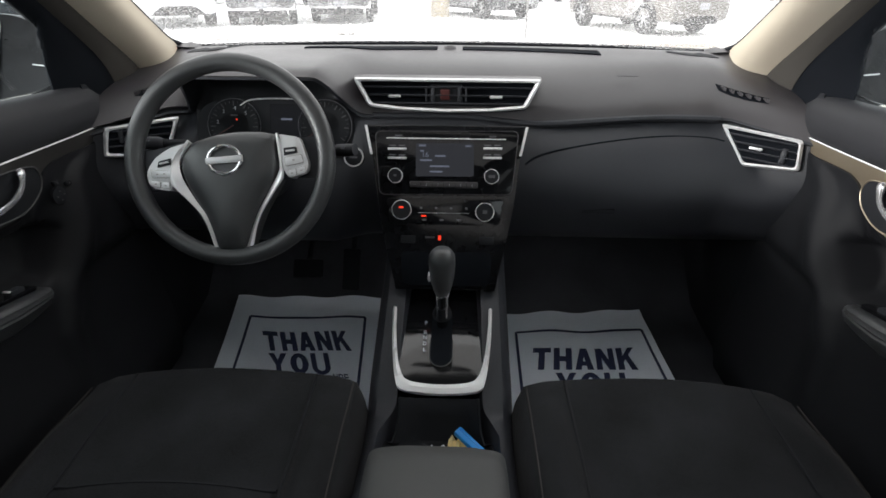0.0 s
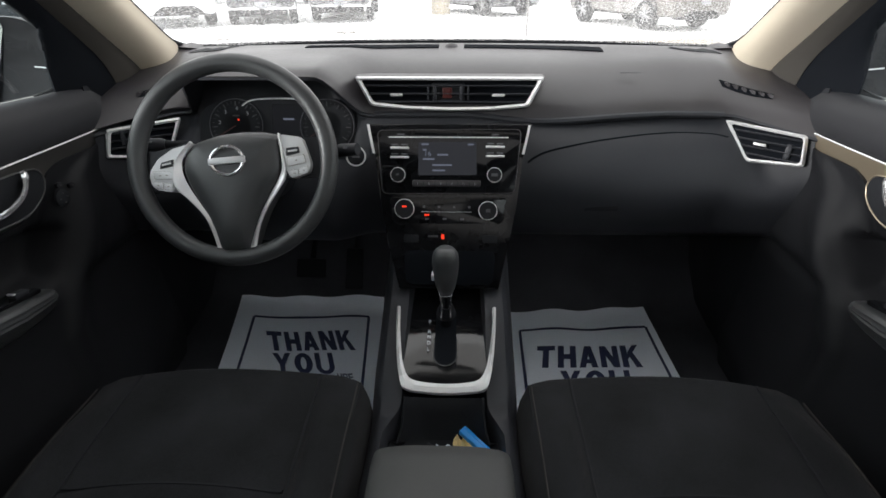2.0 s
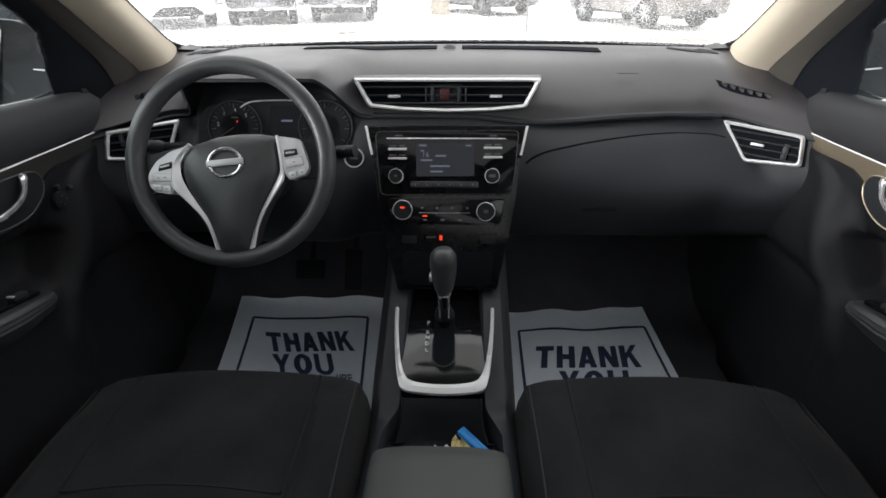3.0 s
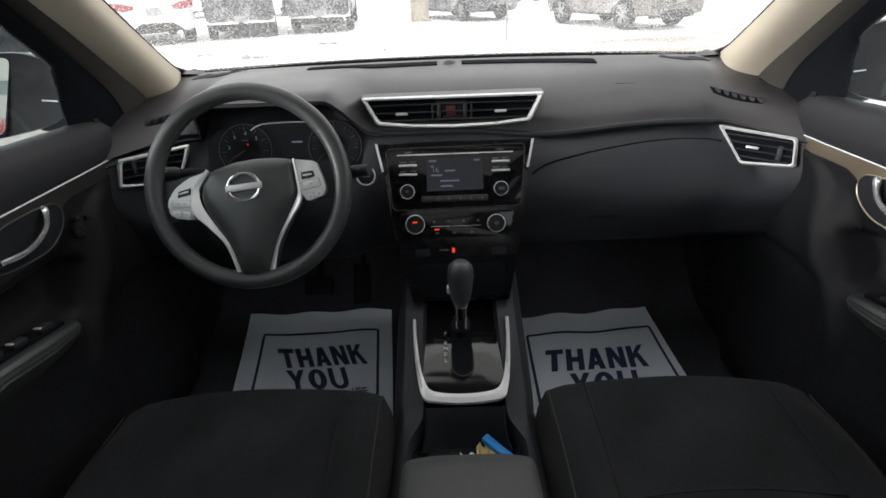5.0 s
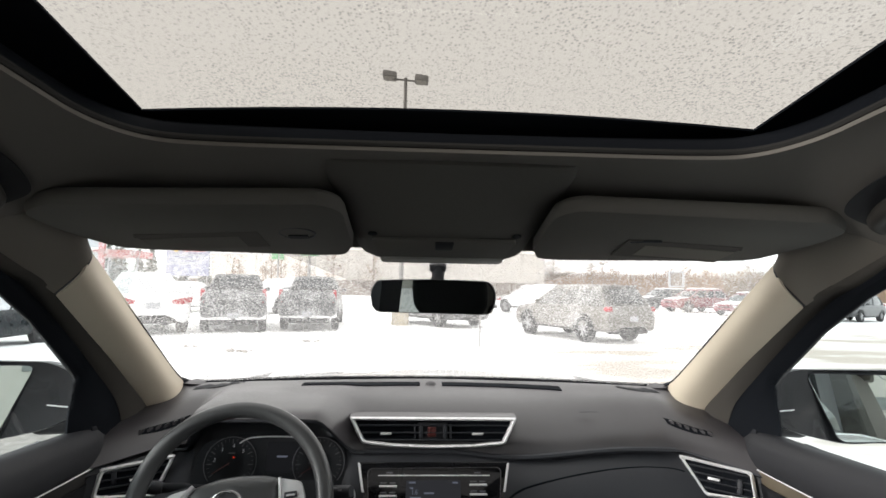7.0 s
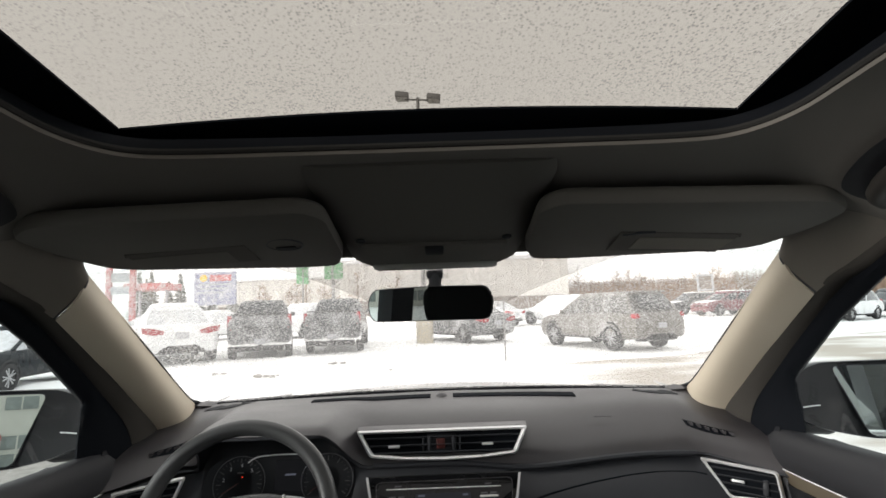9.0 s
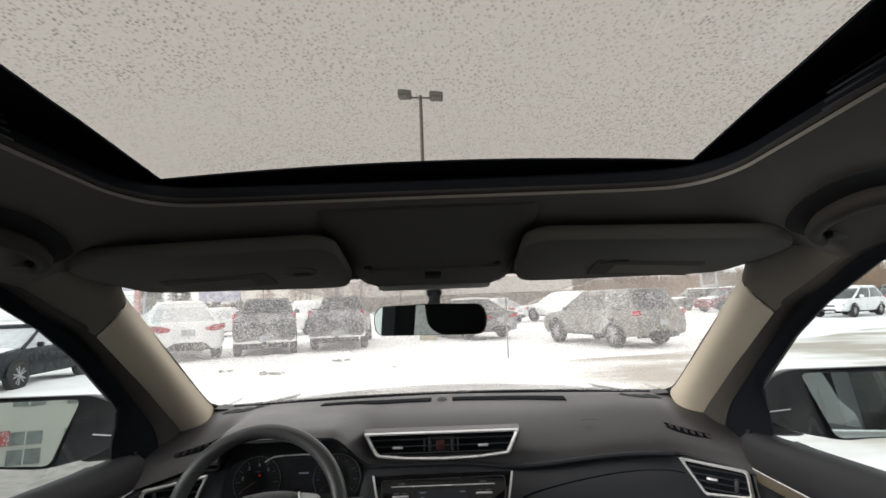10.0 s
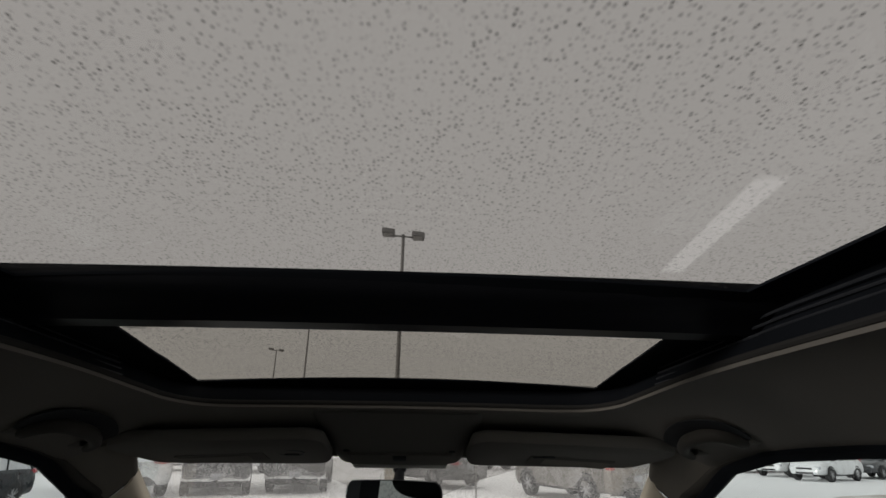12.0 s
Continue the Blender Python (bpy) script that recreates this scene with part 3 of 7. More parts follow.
for i in range(5):
    for s in (-1, 1):
        part("rail_rib", tube([(s * (0.4165 + 0.0035 * i), 0.30, 1.648 + 0.009 * i), (s * (0.4165 + 0.0035 * i), 0.0, 1.660 + 0.010 * i), (s * (0.4165 + 0.0035 * i), -0.5, 1.668 + 0.009 * i)], 0.0016, 5), M_PAD, roof)
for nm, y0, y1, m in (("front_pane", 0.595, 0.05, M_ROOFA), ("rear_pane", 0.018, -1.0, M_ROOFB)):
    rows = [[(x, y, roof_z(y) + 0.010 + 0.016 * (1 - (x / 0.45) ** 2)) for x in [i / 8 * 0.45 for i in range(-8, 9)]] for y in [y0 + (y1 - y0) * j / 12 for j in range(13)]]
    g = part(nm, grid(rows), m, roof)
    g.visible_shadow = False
for x0, x1, y in ((-0.345, -0.331, 0.138), (-0.328, -0.315, 0.139), (-0.340, -0.318, 0.148), (-0.348, -0.322, 0.157)):
    part("etched_label", rbox(x1 - x0, 0.0026, 0.0006, 0, 1, Matrix.Translation(((x0 + x1) / 2, y, roof_z(y) + 0.014))), M_FAINT, roof)
# outer roof skin closes the place above
for s in (-1, 1):
    rs = part("roof_skin", thick(grid([[(s * x, y, z) for x, z in ((0.475, roof_z(y) + 0.022), (0.60, roof_z(y) - 0.01), (0.70, 1.58))] for y in (0.62, 0.1, 0.0, -1.4, -2.0)]), 0.004), M_PIANO)
    tagged(rs, "black outer roof skin beside the glass", "roof", kind="structure")

# overhead console and visors
oc = thing("overhead_console", "greige overhead console with map lamps", "overhead console")
loops = []
for y, z, w, h in ((0.565, 1.601, 0.205, 0.012), (0.60, 1.589, 0.20, 0.015), (0.68, 1.562, 0.188, 0.022), (0.78, 1.537, 0.184, 0.027), (0.86, 1.514, 0.180, 0.028), (0.895, 1.503, 0.165, 0.02), (0.905, 1.503, 0.145, 0.01)):
    loops.append([(px, y, z + pz + 0.02) for px, pz in rounded([(-w, h), (-w * 0.80, -h), (w * 0.80, -h), (w, h)], 0.02, 3)])
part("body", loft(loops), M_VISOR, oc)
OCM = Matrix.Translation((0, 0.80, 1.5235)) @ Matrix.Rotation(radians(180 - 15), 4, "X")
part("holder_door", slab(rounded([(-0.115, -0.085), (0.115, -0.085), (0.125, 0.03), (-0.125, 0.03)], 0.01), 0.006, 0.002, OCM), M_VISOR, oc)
part("latch", rbox(0.032, 0.03, 0.012, 0.003, 2, OCM @ Matrix.Translation((0, 0.012, 0.006))), M_BLACK, oc, "black push latch")
part("front_lens", slab(rounded([(-0.115, -0.088), (0.115, -0.088), (0.115, -0.058), (-0.115, -0.058)], 0.008), 0.008, 0.002, OCM), M_LENS, oc)
for s in (-1, 1):
    part("lamp_button", turned([(0.008, 0), (0.008, 0.002), (0.006, 0.003)], 16, OCM @ Matrix.Translation((s * 0.122, 0.044, -0.001))), M_BLACK, oc, "black round lamp button")

for nm, s in SIDES:
    vz = thing("sun_visor", "greige vinyl sun visor folded up", "sun visor", group="sun visors")
    out = rounded([(0.178, 0.612), (0.55, 0.594), (0.592, 0.618), (0.588, 0.67), (0.55, 0.782), (0.50, 0.808), (0.24, 0.862), (0.178, 0.858), (0.158, 0.80), (0.155, 0.64)], 0.018, 5)
    bm = bmesh.new()
    rings = []
    for k, dz in ((0.955, -0.0135), (0.985, -0.012), (1.0, -0.006), (1.0, 0.006), (0.97, 0.012)):
        rings.append([(s * (0.40 + (x - 0.40) * (1 - (1 - k) * 0.5)), 0.742 + (y - 0.742) * k, 1.542 - 0.225 * (0.742 + (y - 0.742) * k - 0.742) + dz - 0.02 * ((x - 0.18) / 0.42) ** 2) for x, y in out])
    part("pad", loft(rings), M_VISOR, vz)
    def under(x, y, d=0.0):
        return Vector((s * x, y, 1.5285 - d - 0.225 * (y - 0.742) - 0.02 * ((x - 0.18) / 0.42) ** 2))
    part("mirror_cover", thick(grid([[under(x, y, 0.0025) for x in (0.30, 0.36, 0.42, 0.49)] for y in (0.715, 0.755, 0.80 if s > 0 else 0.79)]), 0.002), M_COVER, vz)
    part("cover_line", tube([under(x, 0.727, 0.003) for x in (0.31, 0.38, 0.45, 0.495)], 0.0014, 6), M_COVER, vz, "shadowed edge of the mirror cover")
    part("warning_label", thick(grid([[under(x, y, 0.005) for x in (0.335, 0.39, 0.45, 0.488)] for y in (0.734, 0.76, 0.788)]), 0.0006), M_UPPER if s > 0 else M_LINER, vz, "pale warning label")
    if s > 0:
        part("pull_tab", tube([under(0.305, 0.724, 0.003), under(0.33, 0.716, 0.003), under(0.352, 0.712, 0.003)], 0.004, 6), M_PAD, vz)
    else:
        part("clip_recess", tube([under(0.24 + 0.028 * math.cos(q), 0.728 + 0.026 * math.sin(q), 0.001) for q in [2 * math.pi * i / 20 for i in range(20)]], 0.0022, 6, True), M_PAD, vz)
        part("pull_tab", thick(grid([[under(x, y, 0.002) for x in (0.225, 0.24, 0.256)] for y in (0.735, 0.742, 0.748)]), 0.002), M_BLACK, vz)
    part("hinge_rod", tube([(s * 0.55, 0.77, 1.512), (s * 0.595, 0.72, 1.528), (s * 0.618, 0.70, 1.54)], 0.006, 8), M_VISOR, vz)
    part("retaining_clip", rbox(0.03, 0.03, 0.02, 0.005, 2, Matrix.Translation((s * 0.205, 0.862, 1.517))), M_VISOR, vz)
    gh = thing("grab_handle", "greige grab handle folded against headliner", "grab handle", group="grab handles")
    arch = smooth_line([(0.600, 0.592, 1.553), (0.553, 0.578, 1.570), (0.522, 0.504, 1.590), (0.511, 0.423, 1.603), (0.520, 0.356, 1.605), (0.552, 0.334, 1.596), (0.597, 0.354, 1.578)], 5)
    low = smooth_line([(0.612, 0.566, 1.548), (0.590, 0.548, 1.559), (0.572, 0.50, 1.572), (0.566, 0.44, 1.581), (0.570, 0.402, 1.584), (0.590, 0.388, 1.579), (0.610, 0.388, 1.572)], 5)
    # Flat dark sheet laid on the felt for the shade in the handle's hollow.
    part("recess", thick(grid([[(s * (p.x - 0.003), p.y, p.z - 0.006) for p in (u, u.lerp(w, 0.35), u.lerp(w, 0.75))] for u, w in zip(arch, low)]), 0.002), M_BLACK, gh, "dark sheet standing in for the shaded hollow round the handle")
    grip = [u.lerp(w, 0.78) for u, w in zip(arch, low)]
    part("grip", tube([(s * (p.x - 0.007), p.y, p.z - 0.014) for p in grip], [0.006 + 0.007 * math.sin(math.pi * k / (len(grip) - 1)) ** 0.5 for k in range(len(grip))], 10), M_GRIP, gh)
    for y, x, z in ((0.560, 0.612, 1.549), (0.385, 0.612, 1.571)):
        part("mount", rbox(0.03, 0.03, 0.022, 0.007, 2, Matrix.Translation((s * x, y, z))), M_VISOR, gh)

# rear-view mirror
rv = thing("rearview_mirror", "black rear-view mirror on a short stem", "mirror", m=Matrix.Translation((-0.015, 0.935, 1.4275)) @ Matrix.Rotation(radians(-13.6), 4, "Z") @ Matrix.Rotation(radians(90 + 1.0), 4, "X"))
half = rounded([(-0.117, 0.033), (0.0, 0.036), (0.117, 0.033), (0.130, 0.008), (0.123, -0.033), (-0.123, -0.033), (-0.130, 0.008)], 0.024, 5)
part("housing", loft([[(x * k, y * k, z) for x, y in half] for k, z in ((0.55, -0.04), (0.85, -0.03), (0.98, -0.012), (1.0, 0.0), (0.995, 0.005), (0.98, 0.0065))]), M_BLACK, rv)
part("mirror_glass", slab([(x * 0.972, y * 0.95) for x, y in half], 0.0075), M_MIRROR, rv)
st = thing("mirror_stem", "black ball-joint stem holding the mirror", "mirror mount")
part("arm", tube([(-0.01, 0.952, 1.432), (-0.006, 0.957, 1.455), (-0.003, 0.968, 1.468), (-0.002, 0.975, 1.50), (-0.003, 1.0, 1.525)], [0.010, 0.016, 0.013, 0.014, 0.014], 10), M_BLACK, st)
part("button_mount", rbox(0.035, 0.05, 0.045, 0.008, 2, Matrix.Translation((-0.003, 0.985, 1.500))), M_BLACK, st)

for nm, s in SIDES:
    kp = part("kick_panel", thick(grid([[(s * 0.752, y, z) for z in (0.38, 0.6, 0.9, 1.13)] for y in (1.08, 1.3, 1.62)]), 0.006), M_BLACK)
    tagged(kp, "black footwell side panel", "footwell panel", kind="structure")

# ---- dashboard ----
def hood(x):
    return ramp(x, -0.585, -0.525) * (1 - ramp(x, -0.265, -0.175))


def vent_line(x):
    """Where the end vents' slanting face stands."""
    return 1.181 - 0.95 * 0.014 * math.log(1 + math.exp((abs(x) - 0.612) / 0.014))


def brow_drop(x):
    """How far the passenger side's brow lies lower than the driver's."""
    return 0.014 * ramp(x, 0.02, 0.20) - 0.003 * ramp(x, 0.20, 0.40)


def set_back(x):
    """How far the passenger side's face stands back."""
    return 0.055 * ramp(x, 0.19, 0.52)


def dash_top(x):
    h, e, r = hood(x), ramp(abs(x), 0.44, 0.615) * (1 - hood(x)), set_back(x)
    a = r + e * (vent_line(x) - 0.008 - 1.122 - r)
    c = 0.010 * (1 - ramp(abs(x), 0.10, 0.34))
    pts = [(1.55 - 0.20 * x * x, 1.157), (1.50 - 0.20 * x * x, 1.1665), (1.40 + 0.2 * min(a, 0), 1.165 + 0.004 * h), (1.28 + 0.6 * a, 1.152 + 0.02 * h), (1.195 + a - 0.05 * h, 1.124 + 0.046 * h), (1.145 + a - 0.06 * h, 1.091 + 0.075 * h), (1.122 + a + c - 0.065 * h, 1.070 - 0.4 * c - brow_drop(x) + 0.085 * h)]
    return smooth_line([(x, y, z - 0.022 * max(0, abs(x) - 0.62) / 0.12 * (i > 2)) for i, (y, z) in enumerate(pts)], 4)


def dash_low(x):
    h, r = hood(x), set_back(x)
    v = vent_line(x)
    low = 0.022 * max(0, abs(x) - 0.62) / 0.12
    q = -0.25 * max(0, abs(x) - 0.6)
    P = [(1.122, 1.068), (1.136, 1.056), (1.118, 1.035), (1.090, 1.0), (1.064, 0.95), (1.062, 0.90), (1.085, 0.85), (1.115, 0.81), (1.15, 0.78), (1.22, 0.75), (1.40, 0.73)]
    D = [(1.057, 1.153), (1.165, 1.145), (1.182, 1.09), (1.15, 0.985), (1.08, 0.968), (1.04, 0.92), (1.035, 0.86), (1.06, 0.81), (1.10, 0.78), (1.20, 0.75), (1.40, 0.73)]
    E = [(v - 0.008, 1.060), (v + 0.012, 1.052), (v + 0.006, 1.036), (min(v - 0.002, 1.142), 1.0), (min(v - 0.016, 1.106), 0.952), (1.085 + q, 0.90), (1.10 + q, 0.85), (1.12 + q, 0.81), (1.15, 0.78), (1.22, 0.75), (1.40, 0.73)]
    pts = []
    for i in range(len(P)):
        y, z = (1 - h) * P[i][0] + h * D[i][0] + r * (1, 1, 1, 0.9, 0.75, 0.4, 0.1, 0, 0, 0, 0)[i], (1 - h) * P[i][1] + h * D[i][1] - brow_drop(x) * (1, 1, 0.6, 0.2, 0, 0, 0, 0, 0, 0, 0)[i]
        c = 0.010 * (1 - ramp(abs(x), 0.10, 0.34)) * (i == 0)
        k = ramp(abs(x), 0.46, 0.62) * (1 - h)
        pts.append((y + k * (E[i][0] - y) + c, z + k * (E[i][1] - z) - low * (i < 2) - 0.4 * c))
    return smooth_line([(x, y, z) for y, z in pts], 4)


def top_at(x, y):
    """The dashboard's upper face: z at sideways x and depth y."""
    L = dash_top(x)
    for p, q in zip(L, L[1:]):
        if (p.y - y) * (q.y - y) <= 0 and p.y != q.y:
            return p.z + (q.z - p.z) * (y - p.y) / (q.y - p.y)
    return L[-1].z


def dash_at(x, z):
    """The dashboard's lower face: y at sideways x and height z."""
    L = dash_low(x)[6:34]
    for p, q in zip(L, L[1:]):
        if (p.z - z) * (q.z - z) <= 0 and p.z != q.z:
            return p.y + (q.y - p.y) * (z - p.z) / (q.z - p.z)
    return L[0].y


DX = [-0.742 + 1.484 * i / 120 for i in range(121)]
dash = thing("dashboard", "charcoal soft-touch dashboard with hooded instrument binnacle", "dashboard")
part("upper_pad", thick(grid([dash_top(x) for x in DX]), 0.005), M_DASH, dash)
part("lower_panel", thick(grid([dash_low(x) for x in DX]), 0.005), M_PAD, dash)
# Dark tube along the brow, standing in for the shadow under the pad.
part("brow_lip", tube([(x, p.y + 0.002, p.z - 0.003) for x in [-0.16 + 0.76 * i / 40 for i in range(41)] for p in [dash_top(x)[-1]]], 0.0075, 8), M_PAD, dash, "rolled edge of the upper pad, darkened for its shadow")
seam = [(0.168, 0.978), (0.185, 0.989), (0.21, 0.998), (0.254, 1.006), (0.32, 1.013), (0.388, 1.017), (0.44, 1.019), (0.50, 1.020), (0.55, 1.019), (0.585, 1.017), (0.61, 1.013)]
seam = [(x, dash_at(x, z) - 0.0050, z) for x, z in seam]
part("glovebox_seam", tube(smooth_line(seam, 6), 0.0028, 6), M_VOID, dash)
part("glovebox_latch", rbox(0.075, 0.012, 0.012, 0.004, 2, Matrix.Translation((0.335, dash_at(0.335, 0.875) - 0.002, 0.875))), M_BLACK, dash, "black glovebox latch recess")
part("airbag_mark", rbox(0.045, 0.004, 0.0012, 0.0005, 1, Matrix.Translation((0.40, 1.225, 1.1362))), M_PAD, dash)
for x0, x1 in ((-0.36, -0.032), (0.032, 0.37)):
    part("defroster_grille", thick(grid([[(x, y - 0.30 * x * x, top_at(x, y - 0.30 * x * x) + 0.0025) for y in (1.405, 1.425, 1.446)] for x in [x0 + (x1 - x0) * i / 12 for i in range(13)]]), 0.003), M_VOID, dash, "black defroster slot")
part("light_sensor", turned([(0.018, 0), (0.014, 0.006), (0.004, 0.009)], 16, Matrix.Translation((0.0, 1.43, top_at(0.0, 1.43) - 0.001))), M_DASH, dash)
part("speaker_cap", turned([(0.021, 0), (0.021, 0.005), (0.016, 0.006), (0.015, 0.003)], 20, Matrix.Translation((-0.549, 1.415, top_at(-0.549, 1.415) - 0.0045))), M_BLACK, dash)
part("corner_grille", thick(grid([[(x, y, top_at(x, y) + 0.0015) for x, y in ((0.54, 1.405), (0.57, 1.383), (0.60, 1.365), (0.65, 1.355))], [(x, y, top_at(x, y) + 0.0015) for x, y in ((0.56, 1.442), (0.58, 1.441), (0.61, 1.434), (0.635, 1.425))]]), 0.001), M_BLACK, dash, "black corner speaker grille")
part("corner_grille", thick(grid([[(-x, y, top_at(-x, y) + 0.0015) for x, y in ((0.54, 1.405), (0.57, 1.383), (0.60, 1.365), (0.65, 1.355))], [(-x, y, top_at(-x, y) + 0.0015) for x, y in ((0.56, 1.442), (0.58, 1.441), (0.61, 1.434), (0.635, 1.425))]]), 0.001), M_BLACK, dash, "black corner speaker grille")
for s in (-1, 1):
    slot = [(0.600, 1.234), (0.625, 1.212), (0.655, 1.186), (0.686, 1.158), (0.682, 1.148), (0.650, 1.172), (0.62, 1.197), (0.602, 1.215)]
    slot = [(x, y, top_at(s * x, y)) for x, y in slot]
    part("demister_slot", thick(grid([[(s * p[0], p[1], p[2] + 0.001) for p in slot[:4]], [(s * p[0], p[1], p[2] + 0.001) for p in slot[:3:-1]]]), 0.0055), M_VOID, dash, "black demister slot")
    for i in range(6):
        x = 0.611 + 0.0135 * i
        y = 1.213 - 0.0118 * i
        part("demister_fin", loft([[(s * (x - 0.0035), y + 0.009, top_at(s * x, y) + 0.007), (s * (x + 0.001), y + 0.007, top_at(s * x, y) + 0.007), (s * (x + 0.002), y - 0.009, top_at(s * x, y) + 0.007)], [(s * (x - 0.0035), y + 0.009, top_at(s * x, y)), (s * (x + 0.001), y + 0.007, top_at(s * x, y)), (s * (x + 0.002), y - 0.009, top_at(s * x, y))]]), M_DASH, dash)


def air_vent(m, outer, inner, tabs, dividers, slats, label, depth=0.0):
    """A silver-framed air vent on the frame m."""
    v = thing("air_vent", label, "air vent", m=m, group="dashboard air vents")
    mid = [(0.5 * (p[0] + q[0]), 0.5 * (p[1] + q[1])) for p, q in zip(outer, inner)]
    lp = [[(x, y, -0.004) for x, y in outer], [(x, y, 0.003) for x, y in outer], [(x, y, 0.0075) for x, y in mid], [(x, y, 0.004) for x, y in inner], [(x, y, -0.006) for x, y in inner]]
    part("frame", loft(lp, caps=False), M_SILVER, v, "satin silver frame")
    part("duct", slab(inner, 0.012, 0, Matrix.Translation((0, 0, -0.013 + depth))), M_VOID, v)
    ys = [p[1] for p in inner]
    for i in range(slats):
        y = min(ys) + (max(ys) - min(ys)) * (i + 0.7) / (slats + 0.4)
        xs = []
        k = len(inner)
        for j in range(k):
            (xa, ya), (xb, yb) = inner[j], inner[(j + 1) % k]
            if (ya - y) * (yb - y) < 0:
                xs.append(xa + (xb - xa) * (y - ya) / (yb - ya))
        if len(xs) >= 2:
            x0, x1 = min(xs), max(xs)
            part("slat", rbox(x1 - x0 - 0.002, 0.003, 0.007, 0.001, 1, Matrix.Translation(((x0 + x1) / 2, y, 0.002)) @ Matrix.Rotation(radians(-18), 4, "X")), M_PAD, v)
    for x, y in tabs:
        part("tab", rbox(0.026, 0.006, 0.012, 0.002, 2, Matrix.Translation((x, y, 0.002))), M_SILVER, v, "silver thumb tab")
    for x, w in dividers:
        part("divider", rbox(w, 0.032, 0.010, 0.003, 2, Matrix.Translation((x, 0.004, 0.0))), M_PAD, v)
    return v


CV_O = rounded([(-0.198, 0.036), (-0.167, -0.023), (-0.09, -0.031), (0.0, -0.034), (0.09, -0.032), (0.168, -0.025), (0.198, 0.036)], 0.008, 3)
CV_I = rounded([(-0.1855, 0.0285), (-0.1605, -0.0155), (-0.09, -0.0235), (0.0, -0.0265), (0.09, -0.0245), (0.1615, -0.0175), (0.1855, 0.0285)], 0.006, 3)
VC = face_at((0, 1.130, 1.107), 8)
cv = air_vent(VC, CV_O, CV_I, [(-0.111, -0.001), (0.103, -0.001)], [(-0.044, 0.004), (0.04, 0.004)], 3, "wide centre air vent in a satin silver frame", -0.012)
part("hazard_panel", rbox(0.07, 0.04, 0.02, 0.004, 2, Matrix.Translation((-0.002, 0.003, -0.009))), M_BLACK, cv)
part("hazard_button", rbox(0.020, 0.022, 0.006, 0.002, 2, Matrix.Translation((-0.004, 0.003, 0.002))), M_DIMRED, cv, "dark red hazard button")
for x in (-0.030, 0.026):
    part("thumb_wheel", rbox(0.008, 0.03, 0.012, 0.003, 2, Matrix.Translation((x, 0.003, 0.0))), M_PAD, cv)
part("housing", loft([[(x * 1.0, y, 0.002) for x, y in CV_O], [(x * 1.012, y * 1.04 + 0.001, -0.006) for x, y in CV_O], [(x * 1.06, y * 1.10, -0.09) for x, y in CV_O]], caps=False), M_DASH, cv)
VR = face_at((0.665, 1.110, 1.0), 12, -43)
air_vent(VR, rounded([(-0.087, 0.047), (-0.021, -0.033), (0.087, -0.02), (0.075, 0.042)], 0.009), rounded([(-0.073, 0.0398), (-0.0185, -0.0252), (0.0783, -0.0145), (0.0690, 0.0352)], 0.0075), [(-0.004, 0.008)], [(0.050, 0.012)], 4, "angular passenger-side air vent in a silver frame")
VL = face_at((-0.66, 1.105, 1.02), 12, 30)
air_vent(VL, rounded([(-0.070, 0.024), (-0.083, -0.036), (0.039, -0.051), (0.079, 0.033)], 0.008), rounded([(-0.0615, 0.0165), (-0.0735, -0.0293), (0.0335, -0.0437), (0.0665, 0.0245)], 0.0065), [(0.0, -0.008)], [(-0.042, 0.01)], 4, "angular driver-side air vent in a silver frame")

# instrument cluster in the binnacle
GM = face_at((-0.345, 1.125, 1.05), 20)
ic = thing("instrument_cluster", "dark instrument cluster with two chrome-ringed dials", "instrument cluster", m=GM)
part("face", slab(rounded([(-0.20, -0.07), (0.145, -0.07), (0.14, 0.035), (0.05, 0.052), (-0.11, 0.052), (-0.19, 0.03)], 0.03, 5), 0.004), M_BLACK, ic)
part("display", slab(rounded([(-0.036, -0.03), (0.034, -0.03), (0.034, 0.036), (-0.036, 0.036)], 0.004), 0.006), M_TRIP, ic, "dark trip display")
part("brow_line", tube(smooth_line([(-0.10, 0.032, 0.006), (-0.075, 0.044, 0.006), (-0.01, 0.047, 0.006), (0.04, 0.044, 0.006), (0.055, 0.036, 0.006)], 6), 0.0016, 6), M_SILVER, ic)
bars("display_text", [(-0.012, 0.012, 0.004)], 0.004, M_LCDTXT, ic, Matrix.Translation((0, 0, 0.0066)))
